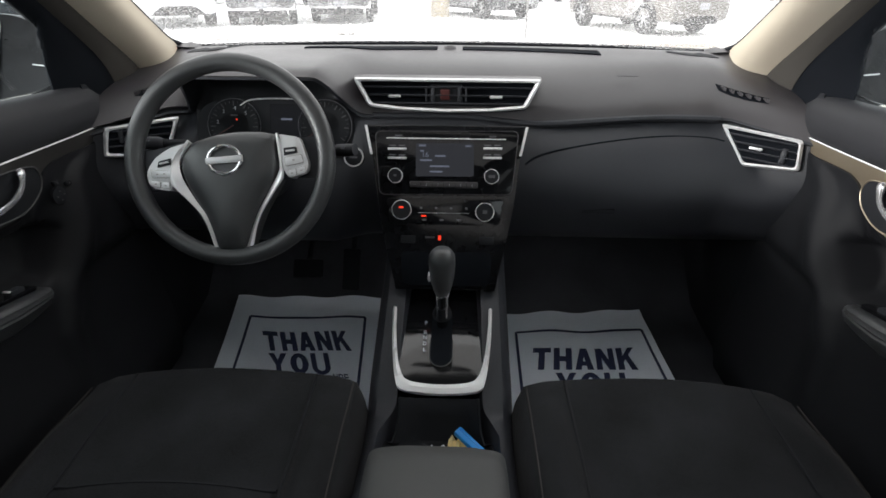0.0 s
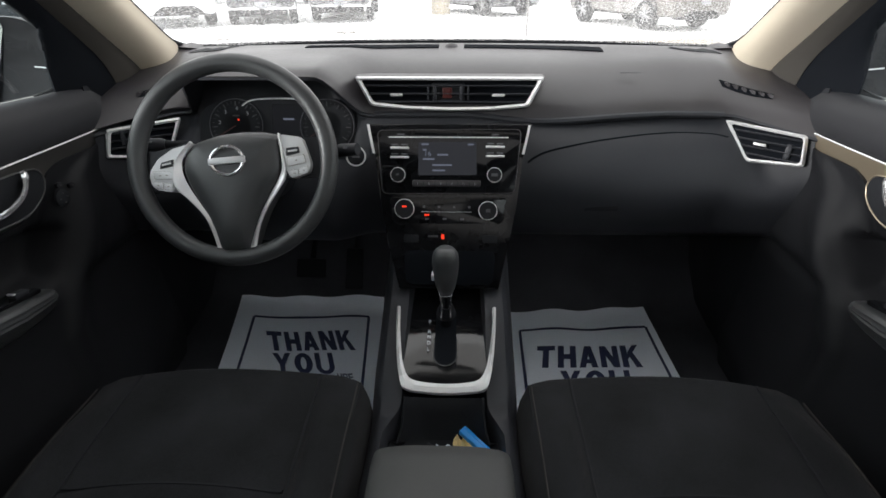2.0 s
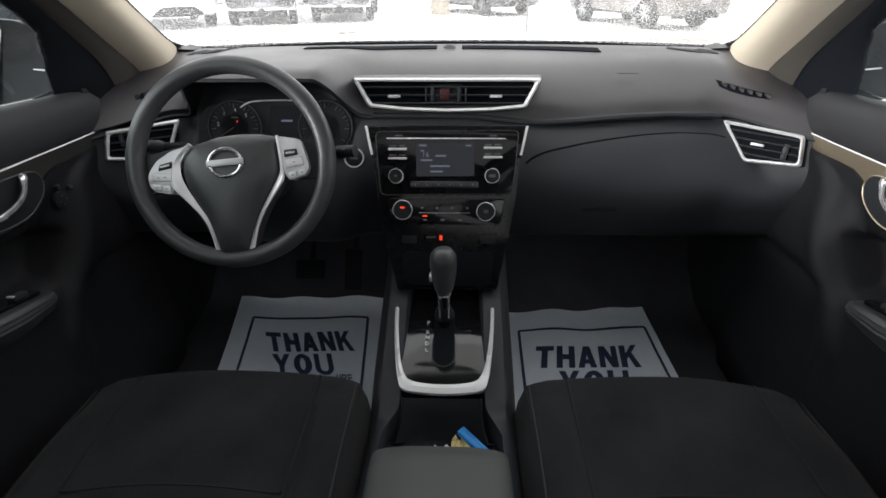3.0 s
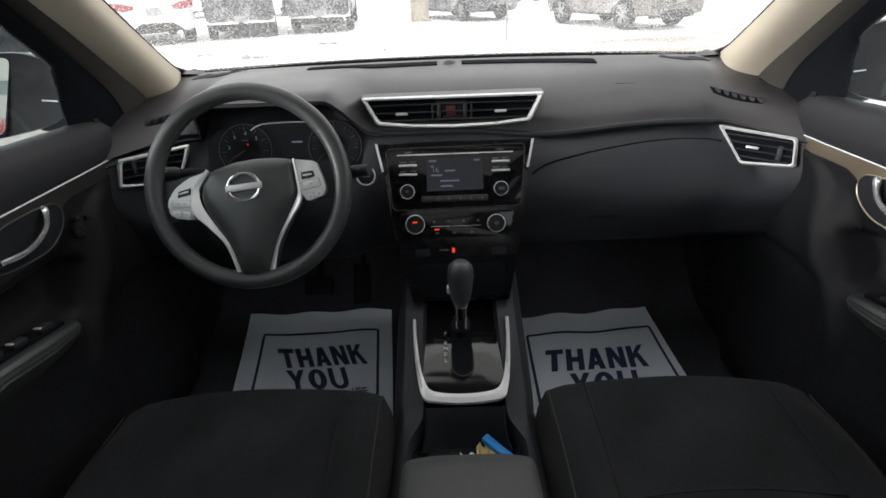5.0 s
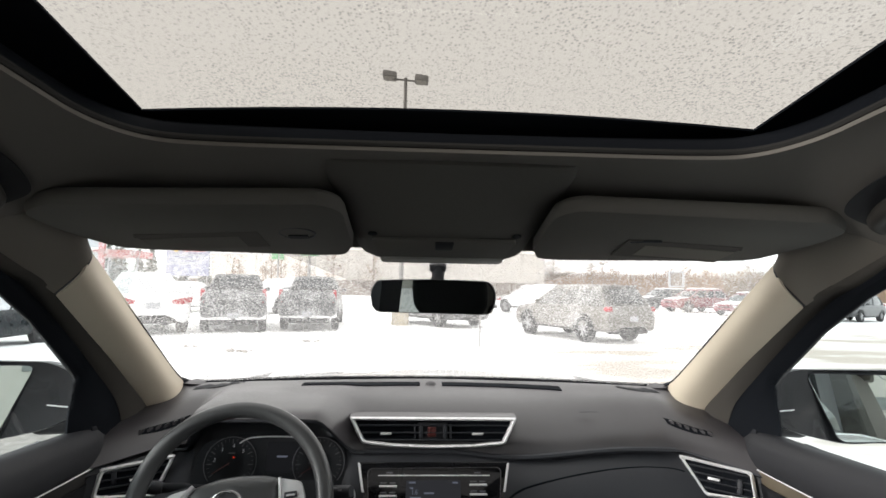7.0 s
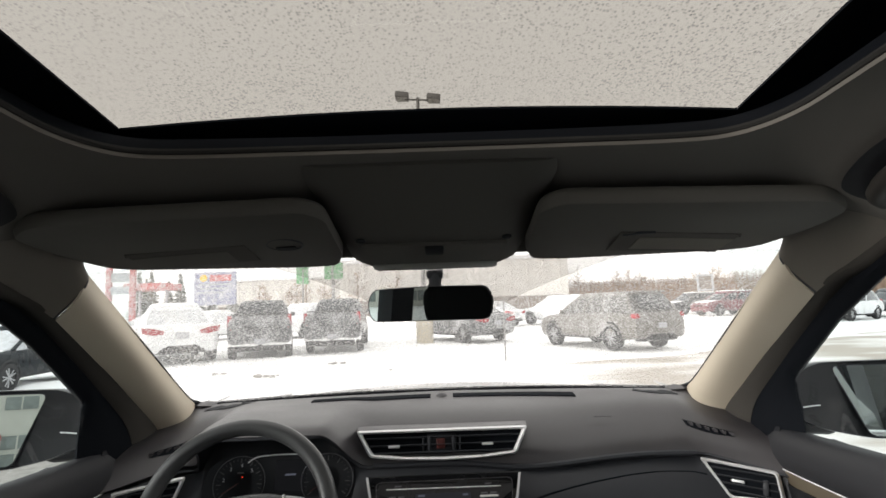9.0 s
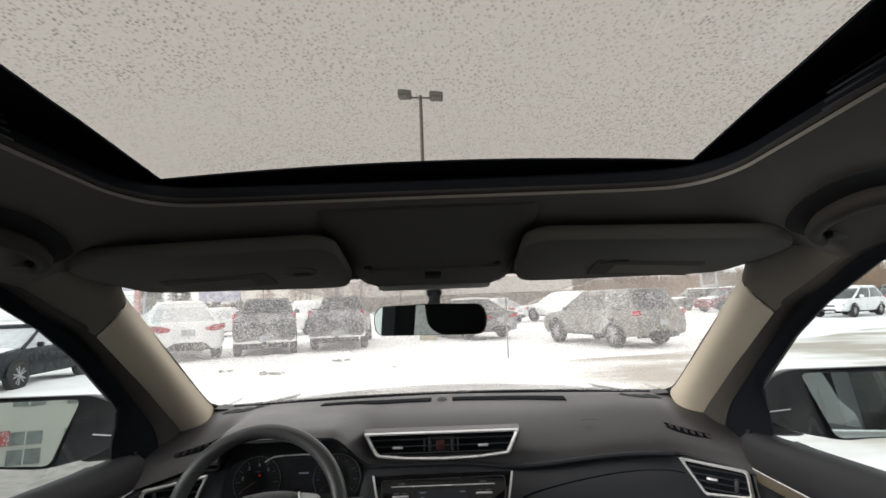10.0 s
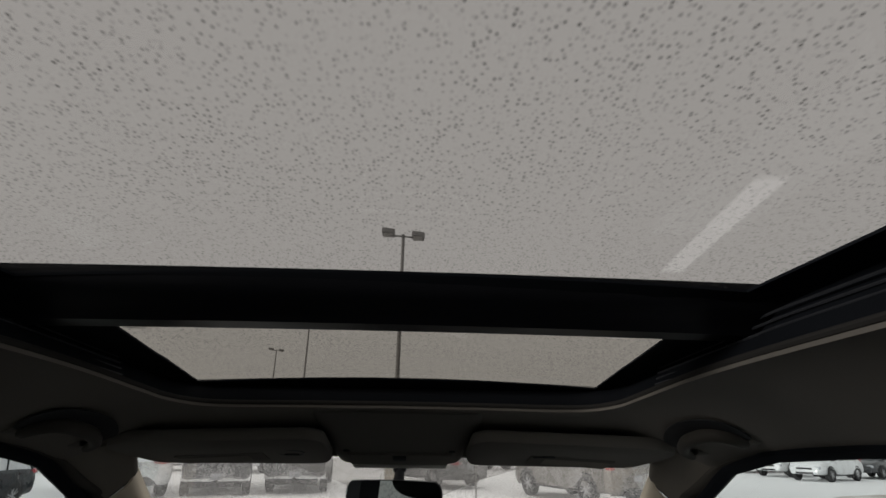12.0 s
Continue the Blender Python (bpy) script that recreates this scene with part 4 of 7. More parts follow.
for cx in (-0.115, 0.083):
    part("dial_ring", tube([(cx + 0.058 * math.cos(a), -0.010 + 0.056 * math.sin(a), 0.006) for a in [math.radians(-40 + 260 * i / 40) for i in range(41)]], 0.0010, 6), M_PRINT_DIM, ic, "dim silver dial ring")
    part("dial_face", turned([(0.055, 0.0), (0.054, 0.005), (0.03, 0.003)], 32, Matrix.Translation((cx, -0.010, 0.001))), M_BLACK, ic)
    for i in range(9):
        a = math.radians(215 - 250 * i / 8)
        part("dial_mark", rbox(0.010, 0.0022, 0.001, 0, 1, Matrix.Translation((cx + 0.046 * math.cos(a), -0.010 + 0.046 * math.sin(a), 0.007)) @ Matrix.Rotation(a, 4, "Z")), M_FAINT, ic)
    for i in range(25):
        a = math.radians(215 - 250 * i / 24)
        part("dial_tick", rbox(0.005, 0.0008, 0.001, 0, 1, Matrix.Translation((cx + 0.049 * math.cos(a), -0.010 + 0.049 * math.sin(a), 0.007)) @ Matrix.Rotation(a, 4, "Z")), M_FAINT, ic)
    a = math.radians(212)
    part("needle", rbox(0.042, 0.002, 0.001, 0, 1, Matrix.Translation((cx + 0.022 * math.cos(a), -0.010 + 0.022 * math.sin(a), 0.009)) @ Matrix.Rotation(a, 4, "Z")), M_DIMRED, ic)
for i, d in enumerate("2345"):
    a = math.radians(170 - 42 * i)
    words("dial_numeral", d, 0.011, M_PRINT, ic, Matrix.Translation((-0.115 + 0.036 * math.cos(a), -0.010 + 0.036 * math.sin(a), 0.0065)))
part("warning_lamp", rbox(0.003, 0.003, 0.001, 0, 1, Matrix.Translation((-0.109, 0.002, 0.0065))), M_RED, ic)
for xx, yy in ((-0.122, 0.011), (0.06, -0.01)):
    bars("dial_text", [(xx, xx + 0.015, yy)], 0.003, M_FAINT, ic, Matrix.Translation((0, 0, 0.0063)))

# ---- centre stack with radio and climate controls ----
SM = face_at((0, 1.03, 0.963), 25.5)
cs = thing("center_stack", "piano-black centre stack panel with silver edges", "centre stack", m=SM)
OUT = [(-0.168, 0.106), (-0.150, 0.035), (-0.138, -0.06), (-0.126, -0.127), (-0.108, -0.20), (-0.10, -0.235), (0.108, -0.235), (0.114, -0.20), (0.130, -0.125), (0.142, -0.06), (0.153, 0.035), (0.170, 0.108)]
part("panel", slab(OUT, 0.045, 0.004, Matrix.Translation((0, 0, -0.045))), M_PIANO, cs)
for s in (-1, 1):
    # Short silver strips, also standing in for the gloss at the top edges.
    part("edge_strip", loft([[(s * (x + d), y, z) for d, z in ((-0.0025, 0.0), (0.0025, 0.0), (0.0025, 0.003), (-0.0025, 0.003))] for x, y in ((0.166, 0.104), (0.160, 0.075), (0.1535, 0.045))]), M_SILVER, cs, "thin silver edge strip, also standing in for gloss")
BZ = rounded([(-0.146, 0.092), (-0.135, -0.038), (0.137, -0.035), (0.149, 0.095)], 0.012)
rd = thing("car_radio", "black car radio with screen, buttons and two knobs", "radio", m=SM @ Matrix.Translation((0, 0, 0.0005)))
part("faceplate", slab(BZ, 0.007, 0.002), M_PIANO, rd)
part("bezel_line", tube([(x * 0.995, y * 0.99, 0.006) for x, y in BZ], 0.0014, 5, True), M_DASH, rd)
part("disc_slot", rbox(0.245, 0.0022, 0.002, 0.0005, 1, Matrix.Translation((0.0, 0.0775, 0.0075))), M_SILVER, rd, "thin disc slot line")
for xx in (-0.105, 0.088):
    bars("slot_mark", [(xx, xx + 0.015, 0.083)], 0.003, M_PRINT_DIM, rd, Matrix.Translation((0, 0, 0.0075)))
part("screen", slab(rounded([(-0.061, 0.0), (0.0585, 0.001), (0.0575, 0.0685), (-0.061, 0.0675)], 0.003), 0.0085, 0), M_SCREEN, rd, "dark lcd screen with dim text")
words("screen_text", "16", 0.015, M_LCDTXT, rd, Matrix.Translation((-0.042, 0.044, 0.0092)))
for span in ((-0.055, -0.04, 0.063), (0.04, 0.052, 0.063), (-0.022, 0.0, 0.042), (-0.052, -0.028, 0.033), (-0.032, 0.008, 0.021), (-0.032, -0.006, 0.010), (-0.052, -0.045, 0.052)):
    bars("screen_line", [span], 0.0035, M_LCDTXT, rd, Matrix.Translation((0, 0, 0.0088)))
for sx, cx, y in ((-1, -0.0995, 0.0555), (-1, -0.0995, 0.0365), (1, 0.096, 0.0585), (1, 0.096, 0.0395)):
    part("button", rbox(0.0385, 0.0048, 0.005, 0.0015, 2, Matrix.Translation((cx, y, 0.009))), M_SILVER, rd, "slim silver button")
    for span in ((cx - 0.017, cx - 0.003, y + 0.0068), (cx + 0.003, cx + 0.016, y + 0.0068)):
        bars("button_text", [span], 0.0026, M_PRINT_DIM, rd, Matrix.Translation((0, 0, 0.0074)))


def knob(parent, x, y, r, lit=None):
    m = Matrix.Translation((x, y, 0.006))
    k = part("knob", turned([(r, 0), (r * 0.97, 0.012), (r * 0.9, 0.015), (r * 0.7, 0.0145)], 28, m), M_BLACK, parent)
    part("knob_ring", tube([(x + r * math.cos(2 * math.pi * i / 28), y + r * math.sin(2 * math.pi * i / 28), 0.016) for i in range(28)], 0.0008, 6, True), M_BRIGHT, k, "silver ring")
    return k


k = knob(rd, -0.102, 0.0, 0.0145)
bars("knob_mark", [(-0.105, -0.099, 0.0)], 0.004, M_PRINT_DIM, k, Matrix.Translation((0, 0, 0.021)))
k = knob(rd, 0.0945, 0.001, 0.0145)
bars("knob_mark", [(0.088, 0.101, 0.0005)], 0.006, M_PRINT_DIM, k, Matrix.Translation((0, 0, 0.021)))
part("preset_strip", rbox(0.140, 0.013, 0.006, 0.003, 2, Matrix.Translation((-0.003, -0.0165, 0.008))), M_DASH, rd)
for i in range(6):
    words("preset_number", str(i + 1), 0.006, M_PRINT, rd, Matrix.Translation((-0.062 + 0.0235 * i, -0.0175, 0.0112)))
for i in range(5):
    part("preset_gap", rbox(0.0008, 0.011, 0.002, 0, 1, Matrix.Translation((-0.050 + 0.0235 * i, -0.0165, 0.0108))), M_BLACK, rd)

hv = thing("climate_control", "black climate control panel with two dials", "climate control", m=SM @ Matrix.Translation((0, 0, 0.0005)))
part("faceplate", slab(rounded([(-0.122, -0.045), (-0.112, -0.1), (0.113, -0.098), (0.123, -0.043)], 0.01), 0.006, 0.002), M_PIANO, hv)
k = knob(hv, -0.088, -0.069, 0.0195)
part("dial_light", rbox(0.009, 0.0035, 0.001, 0.0004, 1, Matrix.Translation((-0.088, -0.0645, 0.0215))), M_RED, k, "glowing red mark")
k = knob(hv, 0.0822, -0.0715, 0.0185)
bars("dial_mark", [(0.078, 0.087, -0.0715)], 0.007, M_FAINT, k, Matrix.Translation((0, 0, 0.021)))
part("button_line", rbox(0.105, 0.0012, 0.001, 0, 1, Matrix.Translation((-0.002, -0.0745, 0.0066))), M_PRINT, hv)
for i in range(4):
    bars("vent_icon", [(-0.051 + 0.031 * i, -0.046 + 0.031 * i, -0.0645)], 0.0045, M_PRINT_DIM, hv, Matrix.Translation((0, 0, 0.0066)))
for i in range(3):
    bars("fan_icon", [(-0.046 + 0.036 * i, -0.038 + 0.036 * i, -0.089)], 0.004, M_PRINT_DIM, hv, Matrix.Translation((0, 0, 0.0066)))
part("indicator", rbox(0.010, 0.0035, 0.0012, 0.0004, 1, Matrix.Translation((-0.043, -0.081, 0.0066))), M_RED, hv, "glowing red indicator")
part("seat_heater_lamp", rbox(0.006, 0.010, 0.001, 0.0004, 1, Matrix.Translation((-0.0095, -0.126, 0.001))), M_RED, cs, "red warning lamp")
bars("airbag_text", [(-0.040, -0.020, -0.125)], 0.004, M_FAINT, cs, Matrix.Translation((0, 0, 0.0008)))
for x in (-0.075, 0.088):
    part("heater_switch", rbox(0.03, 0.016, 0.006, 0.002, 2, Matrix.Translation((x, -0.13, -0.0005))), M_BLACK, cs)
part("socket_pocket", slab(rounded([(-0.085, -0.225), (0.095, -0.225), (0.10, -0.155), (-0.09, -0.155)], 0.015), 0.003, 0.001), M_VOID, cs)

# ---- steering wheel and column ----
WM = face_at((-0.386, 0.9045, 1.034), 24, 1.4) @ Matrix.Rotation(radians(5.2), 4, "Z")
sw = thing("steering_wheel", "black leather steering wheel with silver spoke trim", "steering wheel", m=WM)
part("rim", tube([(0.1745 * math.cos(2 * math.pi * i / 64), 0.1745 * math.sin(2 * math.pi * i / 64), 0) for i in range(64)], 0.0163, 14, True), M_LEATHER, sw)
TRIM = {-1: [((-0.0641, 0.0370), (-0.0665, 0.0385)), ((-0.0830, 0.0170), (-0.0925, 0.0165)), ((-0.0880, -0.0100), (-0.1050, -0.0100)), ((-0.0815, -0.0360), (-0.1045, -0.0380)), ((-0.0660, -0.0680), (-0.0815, -0.0670)), ((-0.0510, -0.0980), (-0.0630, -0.0930)), ((-0.0430, -0.1250), (-0.0530, -0.1210)), ((-0.0350, -0.1620), (-0.0437, -0.1640))],
        1: [((0.0885, 0.0390), (0.0930, 0.0390)), ((0.0900, 0.0110), (0.0965, 0.0105)), ((0.0905, -0.0190), (0.0970, -0.0200)), ((0.0845, -0.0350), (0.0945, -0.0410)), ((0.0640, -0.0650), (0.0755, -0.0645)), ((0.0435, -0.0950), (0.0530, -0.0930)), ((0.0295, -0.1220), (0.0370, -0.1215)), ((0.0130, -0.1620), (0.0240, -0.1640))]}
hub = [a for a, b in TRIM[-1]] + [a for a, b in reversed(TRIM[1])] + [(0.060, 0.0465), (0.02, 0.0495), (-0.02, 0.0475)]
hub = rounded(hub, 0.008, 3)
cx, cy = 0.0, -0.045
part("airbag_cover", loft([[(cx + (x - cx) * k, cy + (y - cy) * k, z) for x, y in hub] for k, z in ((0.98, -0.055), (1.0, -0.015), (1.0, 0.0), (0.97, 0.010), (0.88, 0.018), (0.6, 0.024), (0.25, 0.026))]), M_LEATHER, sw)
PODS = {-1: [(-0.062, 0.0372), (-0.1016, 0.0290), (-0.1290, 0.0140), (-0.1450, -0.0055), (-0.1490, -0.0240), (-0.1405, -0.0395), (-0.1060, -0.0480), (-0.1000, -0.0100)],
        1: [(0.0920, 0.0380), (0.1310, 0.0290), (0.1380, 0.0034), (0.1430, -0.0195), (0.1380, -0.0340), (0.1060, -0.0425), (0.0970, -0.0250)]}
POD_KEYS = {-1: (((-0.1233, 0.0066), (-0.1014, 0.0104), (-0.1026, -0.0005), (-0.1269, -0.0039)), ((-0.1390, -0.0078), (-0.1045, -0.0120), (-0.1055, -0.0236), (-0.1375, -0.0210)), ((-0.1415, -0.0258), (-0.1242, -0.0291), (-0.1262, -0.0402), (-0.1394, -0.0360)), ((-0.1218, -0.0301), (-0.1080, -0.0320), (-0.1090, -0.0430), (-0.1228, -0.0406))),
        1: (((0.1018, 0.0120), (0.1240, 0.0124), (0.1252, 0.0018), (0.1014, -0.0010)), ((0.1020, -0.0046), (0.1320, -0.0022), (0.1340, -0.0162), (0.1021, -0.0199)), ((0.1045, -0.0278), (0.1199, -0.0268), (0.1190, -0.0392), (0.1064, -0.0405)), ((0.1224, -0.0253), (0.1370, -0.0225), (0.1367, -0.0345), (0.1219, -0.0370)))}
for s in (-1, 1):
    pod = part("spoke_pod", slab(rounded(PODS[s], 0.006), 0.03, 0.003, Matrix.Translation((0, 0, -0.018))), M_ALU, sw, "silver switch pod")
    part("spoke_arm", loft([[(s * x, y, z) for y, z in ((a, -0.03), (b, -0.03), (b, -0.005), (a, -0.005))] for x, a, b in ((0.08, -0.04, 0.04), (0.14, -0.04, 0.03), (0.165, -0.045, 0.03))]), M_PAD, sw)
    ins = smooth_line([(x, y, 0) for (x, y), q in TRIM[s]], 6)
    outs = smooth_line([(x, y, 0) for q, (x, y) in TRIM[s]], 6)
    rows = []
    for i, (a, b) in enumerate(zip(ins, outs)):
        low = ramp(i / (len(ins) - 1), 0.35, 0.9)
        rows.append([(a.x + (b.x - a.x) * f, a.y + (b.y - a.y) * f, 0.0125 + h - 0.008 * low) for f, h in ((0, -0.001), (0.25, 0.0005), (0.55, 0.0022), (0.8, 0.0036 - 0.002 * low), (0.95, 0.002 - 0.003 * low), (1.0, -0.003))])
    part("spoke_trim", thick(grid(rows), 0.004), M_BRIGHT, sw, "bright curved spoke strip")
    for k, key in enumerate(POD_KEYS[s]):
        cxk, cyk = sum(q[0] for q in key) / 4, sum(q[1] for q in key) / 4
        BM = Matrix.Translation((cxk, cyk, 0.0118))
        loc = [(q[0] - cxk, q[1] - cyk) for q in key]
        part("button_gap", slab(rounded([(x * 1.07, y * 1.13) for x, y in loc], 0.0022, 3), 0.0008, 0, BM), M_LENS, pod, smooth=False)
        key_ob = part("rocker_switch" if k == 0 else "button", slab(rounded(loc, 0.002, 3), 0.0024, 0.0005, BM), M_PAD if k == 0 else M_ALU, pod)
        if k == 0:
            part("rocker_bar", rbox(0.017, 0.0034, 0.003, 0.0012, 2, Matrix.Translation((cxk, cyk, 0.0150)) @ Matrix.Rotation(radians(9 if s < 0 else 2), 4, "Z")), M_ALU, key_ob)
        else:
            for dx in ((-0.006, 0.006) if k == 1 and s < 0 else (0.0,)):
                part("button_mark", rbox(0.004, 0.0022, 0.0008, 0.0003, 1, Matrix.Translation((cxk + dx, cyk, 0.0143))), M_LENS, key_ob)
part("badge", tube([(0.0285 * math.cos(2 * math.pi * i / 32), -0.002 + 0.0245 * math.sin(2 * math.pi * i / 32), 0.027) for i in range(32)], 0.0034, 8, True), M_CHROME, sw, "chrome ring badge")
part("badge_bar", rbox(0.066, 0.012, 0.005, 0.002, 2, Matrix.Translation((0, -0.002, 0.0285))), M_ALU, sw, "plain chrome badge bar")
bars("airbag_mark", [(-0.008, 0.008, -0.050)], 0.010, M_PAD, sw, Matrix.Translation((0, 0, 0.0255)))

col = thing("steering_column", "black steering column shroud with control stalks", "steering column")
ax = (WM.to_3x3() @ Vector((0, 0, 1))).normalized()
c0 = Vector((-0.386, 0.9045, 1.034))
loops = []
for d, r in ((-0.05, 0.045), (-0.07, 0.058), (-0.15, 0.065), (-0.26, 0.075)):
    c = c0 + ax * d - Vector((0, 0, 0.02))
    loops.append([c + WM.to_3x3() @ Vector((r * math.cos(a), 0.75 * r * math.sin(a), 0)) for a in [2 * math.pi * i / 20 for i in range(20)]])
part("shroud", loft(loops), M_PAD, col)
for pts, tip in (([(-0.44, 0.990, 1.035), (-0.49, 0.975, 1.041), (-0.535, 0.96, 1.046)], (-0.578, 0.948, 1.052)), ([(-0.335, 0.985, 1.03), (-0.25, 0.972, 1.036), (-0.207, 0.960, 1.037)], (-0.166, 0.945, 1.045))):
    stalk = part("stalk", tube(smooth_line(pts, 5), [0.006] * 6 + [0.009] * 5, 10), M_BLACK, col, "black control stalk")
    a, b = Vector(pts[-1]), Vector(tip)
    part("stalk_tip", tube([a, a.lerp(b, 0.2), b], [0.010, 0.013, 0.011], 12), M_PAD, stalk)
    bars("stalk_mark", [(-0.006, 0.006, 0.0)], 0.004, M_PRINT_DIM, stalk, Matrix.Translation(a.lerp(b, 0.5)) @ face_at((0, 0, 0), 35) @ Matrix.Translation((0, 0, 0.013)))
ig = thing("start_button", "round start button with chrome ring on the dash", "start button", m=face_at((-0.187, 1.03, 1.003), 25))
part("ring", tube([(0.019 * math.cos(2 * math.pi * i / 28), 0.019 * math.sin(2 * math.pi * i / 28), 0.004) for i in range(28)], 0.0016, 6, True), M_ALU, ig)
part("button", turned([(0.019, -0.02), (0.019, 0.003), (0.015, 0.005)], 24), M_BLACK, ig)
bars("mark", [(-0.008, 0.008, -0.001)], 0.004, M_PRINT_DIM, ig, Matrix.Translation((0, 0, 0.0056)))

# ---- centre console, shifter, armrest ----
con = thing("center_console", "black centre console with silver shifter surround", "centre console")
for s in (-1, 1):
    loops = []
    for y, zt in ((1.10, 0.80), (0.95, 0.742), (0.885, 0.716), (0.80, 0.682), (0.75, 0.652), (0.735, 0.640), (0.718, 0.632), (0.706, 0.627), (0.69, 0.624), (0.66, 0.623), (0.62, 0.622), (0.50, 0.635), (0.20, 0.63), (-0.05, 0.60)):
        nip = 0.028 * ramp(y, 0.655, 0.725)
        loops.append([(s * 0.144, y, 0.40), (s * 0.143, y, zt - 0.10), (s * 0.137, y, zt - 0.045), (s * 0.127, y, zt - 0.014), (s * 0.116, y, zt - 0.001), (s * (0.107 - nip), y, zt + 0.002), (s * (0.102 - nip), y, zt - 0.012), (s * (0.099 - nip), y, zt - 0.05), (s * (0.099 - nip), y, 0.40)])
    part("side_wall", loft(loops), M_PAD, con)
part("tray", thick(grid([[(x * (1 - 0.30 * ramp(y, 0.655, 0.725)), y - 0.03 * (x / 0.102) ** 4 * (y > 0.69), z + 0.03 * (x / 0.102) ** 4) for x in [0.102 * i / 6 for i in range(-6, 7)]] for y, z in ((0.728, 0.642), (0.720, 0.634), (0.715, 0.615), (0.706, 0.585), (0.695, 0.568), (0.67, 0.562), (0.55, 0.565), (0.5, 0.6))]), 0.004), M_BLACK, con)
for y in (0.655,):
    for x in (-0.045, 0.05):
        part("cup_ring", tube([(x + 0.04 * math.cos(2 * math.pi * i / 28), y - 0.005 + 0.04 * math.sin(2 * math.pi * i / 28), 0.568) for i in range(28)], 0.003, 6, True), M_PAD, con)
PM = face_at((0, 0.803, 0.687), 67.6)
sp = thing("shifter_plate", "glossy black shifter plate in a silver frame", "shifter", m=PM)
def plate_z(y):
    """The plate arches: it flattens towards the dash."""
    return along([(-0.07, 0.0), (-0.05, -0.0005), (-0.03, -0.0015), (-0.01, -0.0033), (0.01, -0.0060), (0.03, -0.0092), (0.05, -0.0130), (0.07, -0.0173), (0.10, -0.0245), (0.20, -0.050)], y)


def plate_w(y):
    return along([(-0.068, 0.068), (-0.04, 0.082), (0.03, 0.092), (0.09, 0.098), (0.2, 0.098)], y)


ylist = [-0.068 + 0.268 * i / 40 for i in range(41)]
part("plate", thick(grid([[(plate_w(y) * k / 5, y, plate_z(y) - 0.0010 * (k / 5) ** 2) for k in range(-5, 6)] for y in ylist]), 0.004), M_PLATE, sp)
ui = smooth_line([(-0.094, 0.10, 0), (-0.091, 0.05, 0), (-0.083, -0.01, 0), (-0.073, -0.045, 0), (-0.060, -0.060, 0), (-0.03, -0.066, 0), (0, -0.0675, 0), (0.03, -0.066, 0), (0.060, -0.060, 0), (0.073, -0.045, 0), (0.083, -0.01, 0), (0.091, 0.05, 0), (0.094, 0.10, 0)], 4)
uo = smooth_line([(-0.101, 0.10, 0), (-0.0985, 0.05, 0), (-0.0925, -0.01, 0), (-0.0845, -0.055, 0), (-0.073, -0.0765, 0), (-0.038, -0.083, 0), (0, -0.085, 0), (0.038, -0.083, 0), (0.073, -0.0765, 0), (0.0845, -0.055, 0), (0.0925, -0.01, 0), (0.0985, 0.05, 0), (0.101, 0.10, 0)], 4)
part("frame", loft([[(a.x, a.y, plate_z(a.y) - 0.006), (a.x, a.y, 0.006), ((a.x + b.x) / 2, (a.y + b.y) / 2, 0.009), (b.x, b.y, 0.005), (b.x, b.y, -0.006)] for a, b in zip(ui, uo)]), M_SILVER, sp, "satin silver U-shaped frame")
sl = [(0.021 * math.cos(a), -0.005 + 0.023 * math.sin(a)) for a in [math.pi + math.pi * i / 12 for i in range(13)]] + [(0.021, 0.0115 * k) for k in range(1, 10)] + [(-0.021, 0.0115 * k) for k in range(9, 0, -1)]
gate = slab(sl, 0.002, 0)
for v in gate.verts:
    v.co.z += plate_z(v.co.y) + 0.0006
part("slot", gate, M_VOID, sp, "black shifter gate")
part("slot_rim", tube([(x * 1.05, y * 1.02, plate_z(y) + 0.002) for x, y in [(-0.021, 0.035), (-0.021, 0.015)] + sl[:13] + [(0.021, 0.015), (0.021, 0.035)]], 0.0013, 6), M_ARM, sp)
for ch, ly in zip("PRNDL", (0.076, 0.050, 0.037, 0.022, 0.007)):
    words("gear_letter", ch, 0.0115, M_PAPER, sp, Matrix.Translation((-0.033, ly, plate_z(ly) + 0.0042)))
sh = thing("gear_shifter", "black leather gear lever with chrome collar", "gear lever")
part("shaft", tube([(0, 0.878, 0.70), (0.0, 0.864, 0.75), (0, 0.850, 0.800)], [0.011, 0.010, 0.011], 12), M_PIANO, sh, "glossy black shaft")
for x in (-0.0085, 0.0085):
    part("chrome_rib", tube([(x, 0.852, 0.735), (x, 0.847, 0.752), (x * 1.15, 0.836, 0.796)], 0.0022, 6), M_CHROME, sh, "thin chrome rib")
part("collar", tube([(0, 0.851, 0.793), (0.0, 0.8495, 0.798)], [0.0145, 0.0145], 16), M_CHROME, sh, "chrome collar ring")
part("boot", tube([(0, 0.872, 0.730), (0.0, 0.862, 0.757)], [0.020, 0.012], 14), M_BLACK, sh)
part("knob", tube(smooth_line([(0, 0.852, 0.797), (0, 0.847, 0.812), (0, 0.839, 0.838), (0.0, 0.830, 0.868), (0.0, 0.825, 0.888), (0, 0.822, 0.899), (0, 0.8215, 0.9035)], 3), [along([(0, 0.0135), (3, 0.0185), (6, 0.0225), (9, 0.0245), (12, 0.0235), (15, 0.0165), (18, 0.004)], i) for i in range(19)], 20), M_LEATHER, sh)
part("release_button", rbox(0.006, 0.018, 0.014, 0.003, 2, Matrix.Translation((-0.0235, 0.842, 0.835))), M_ALU, sh)
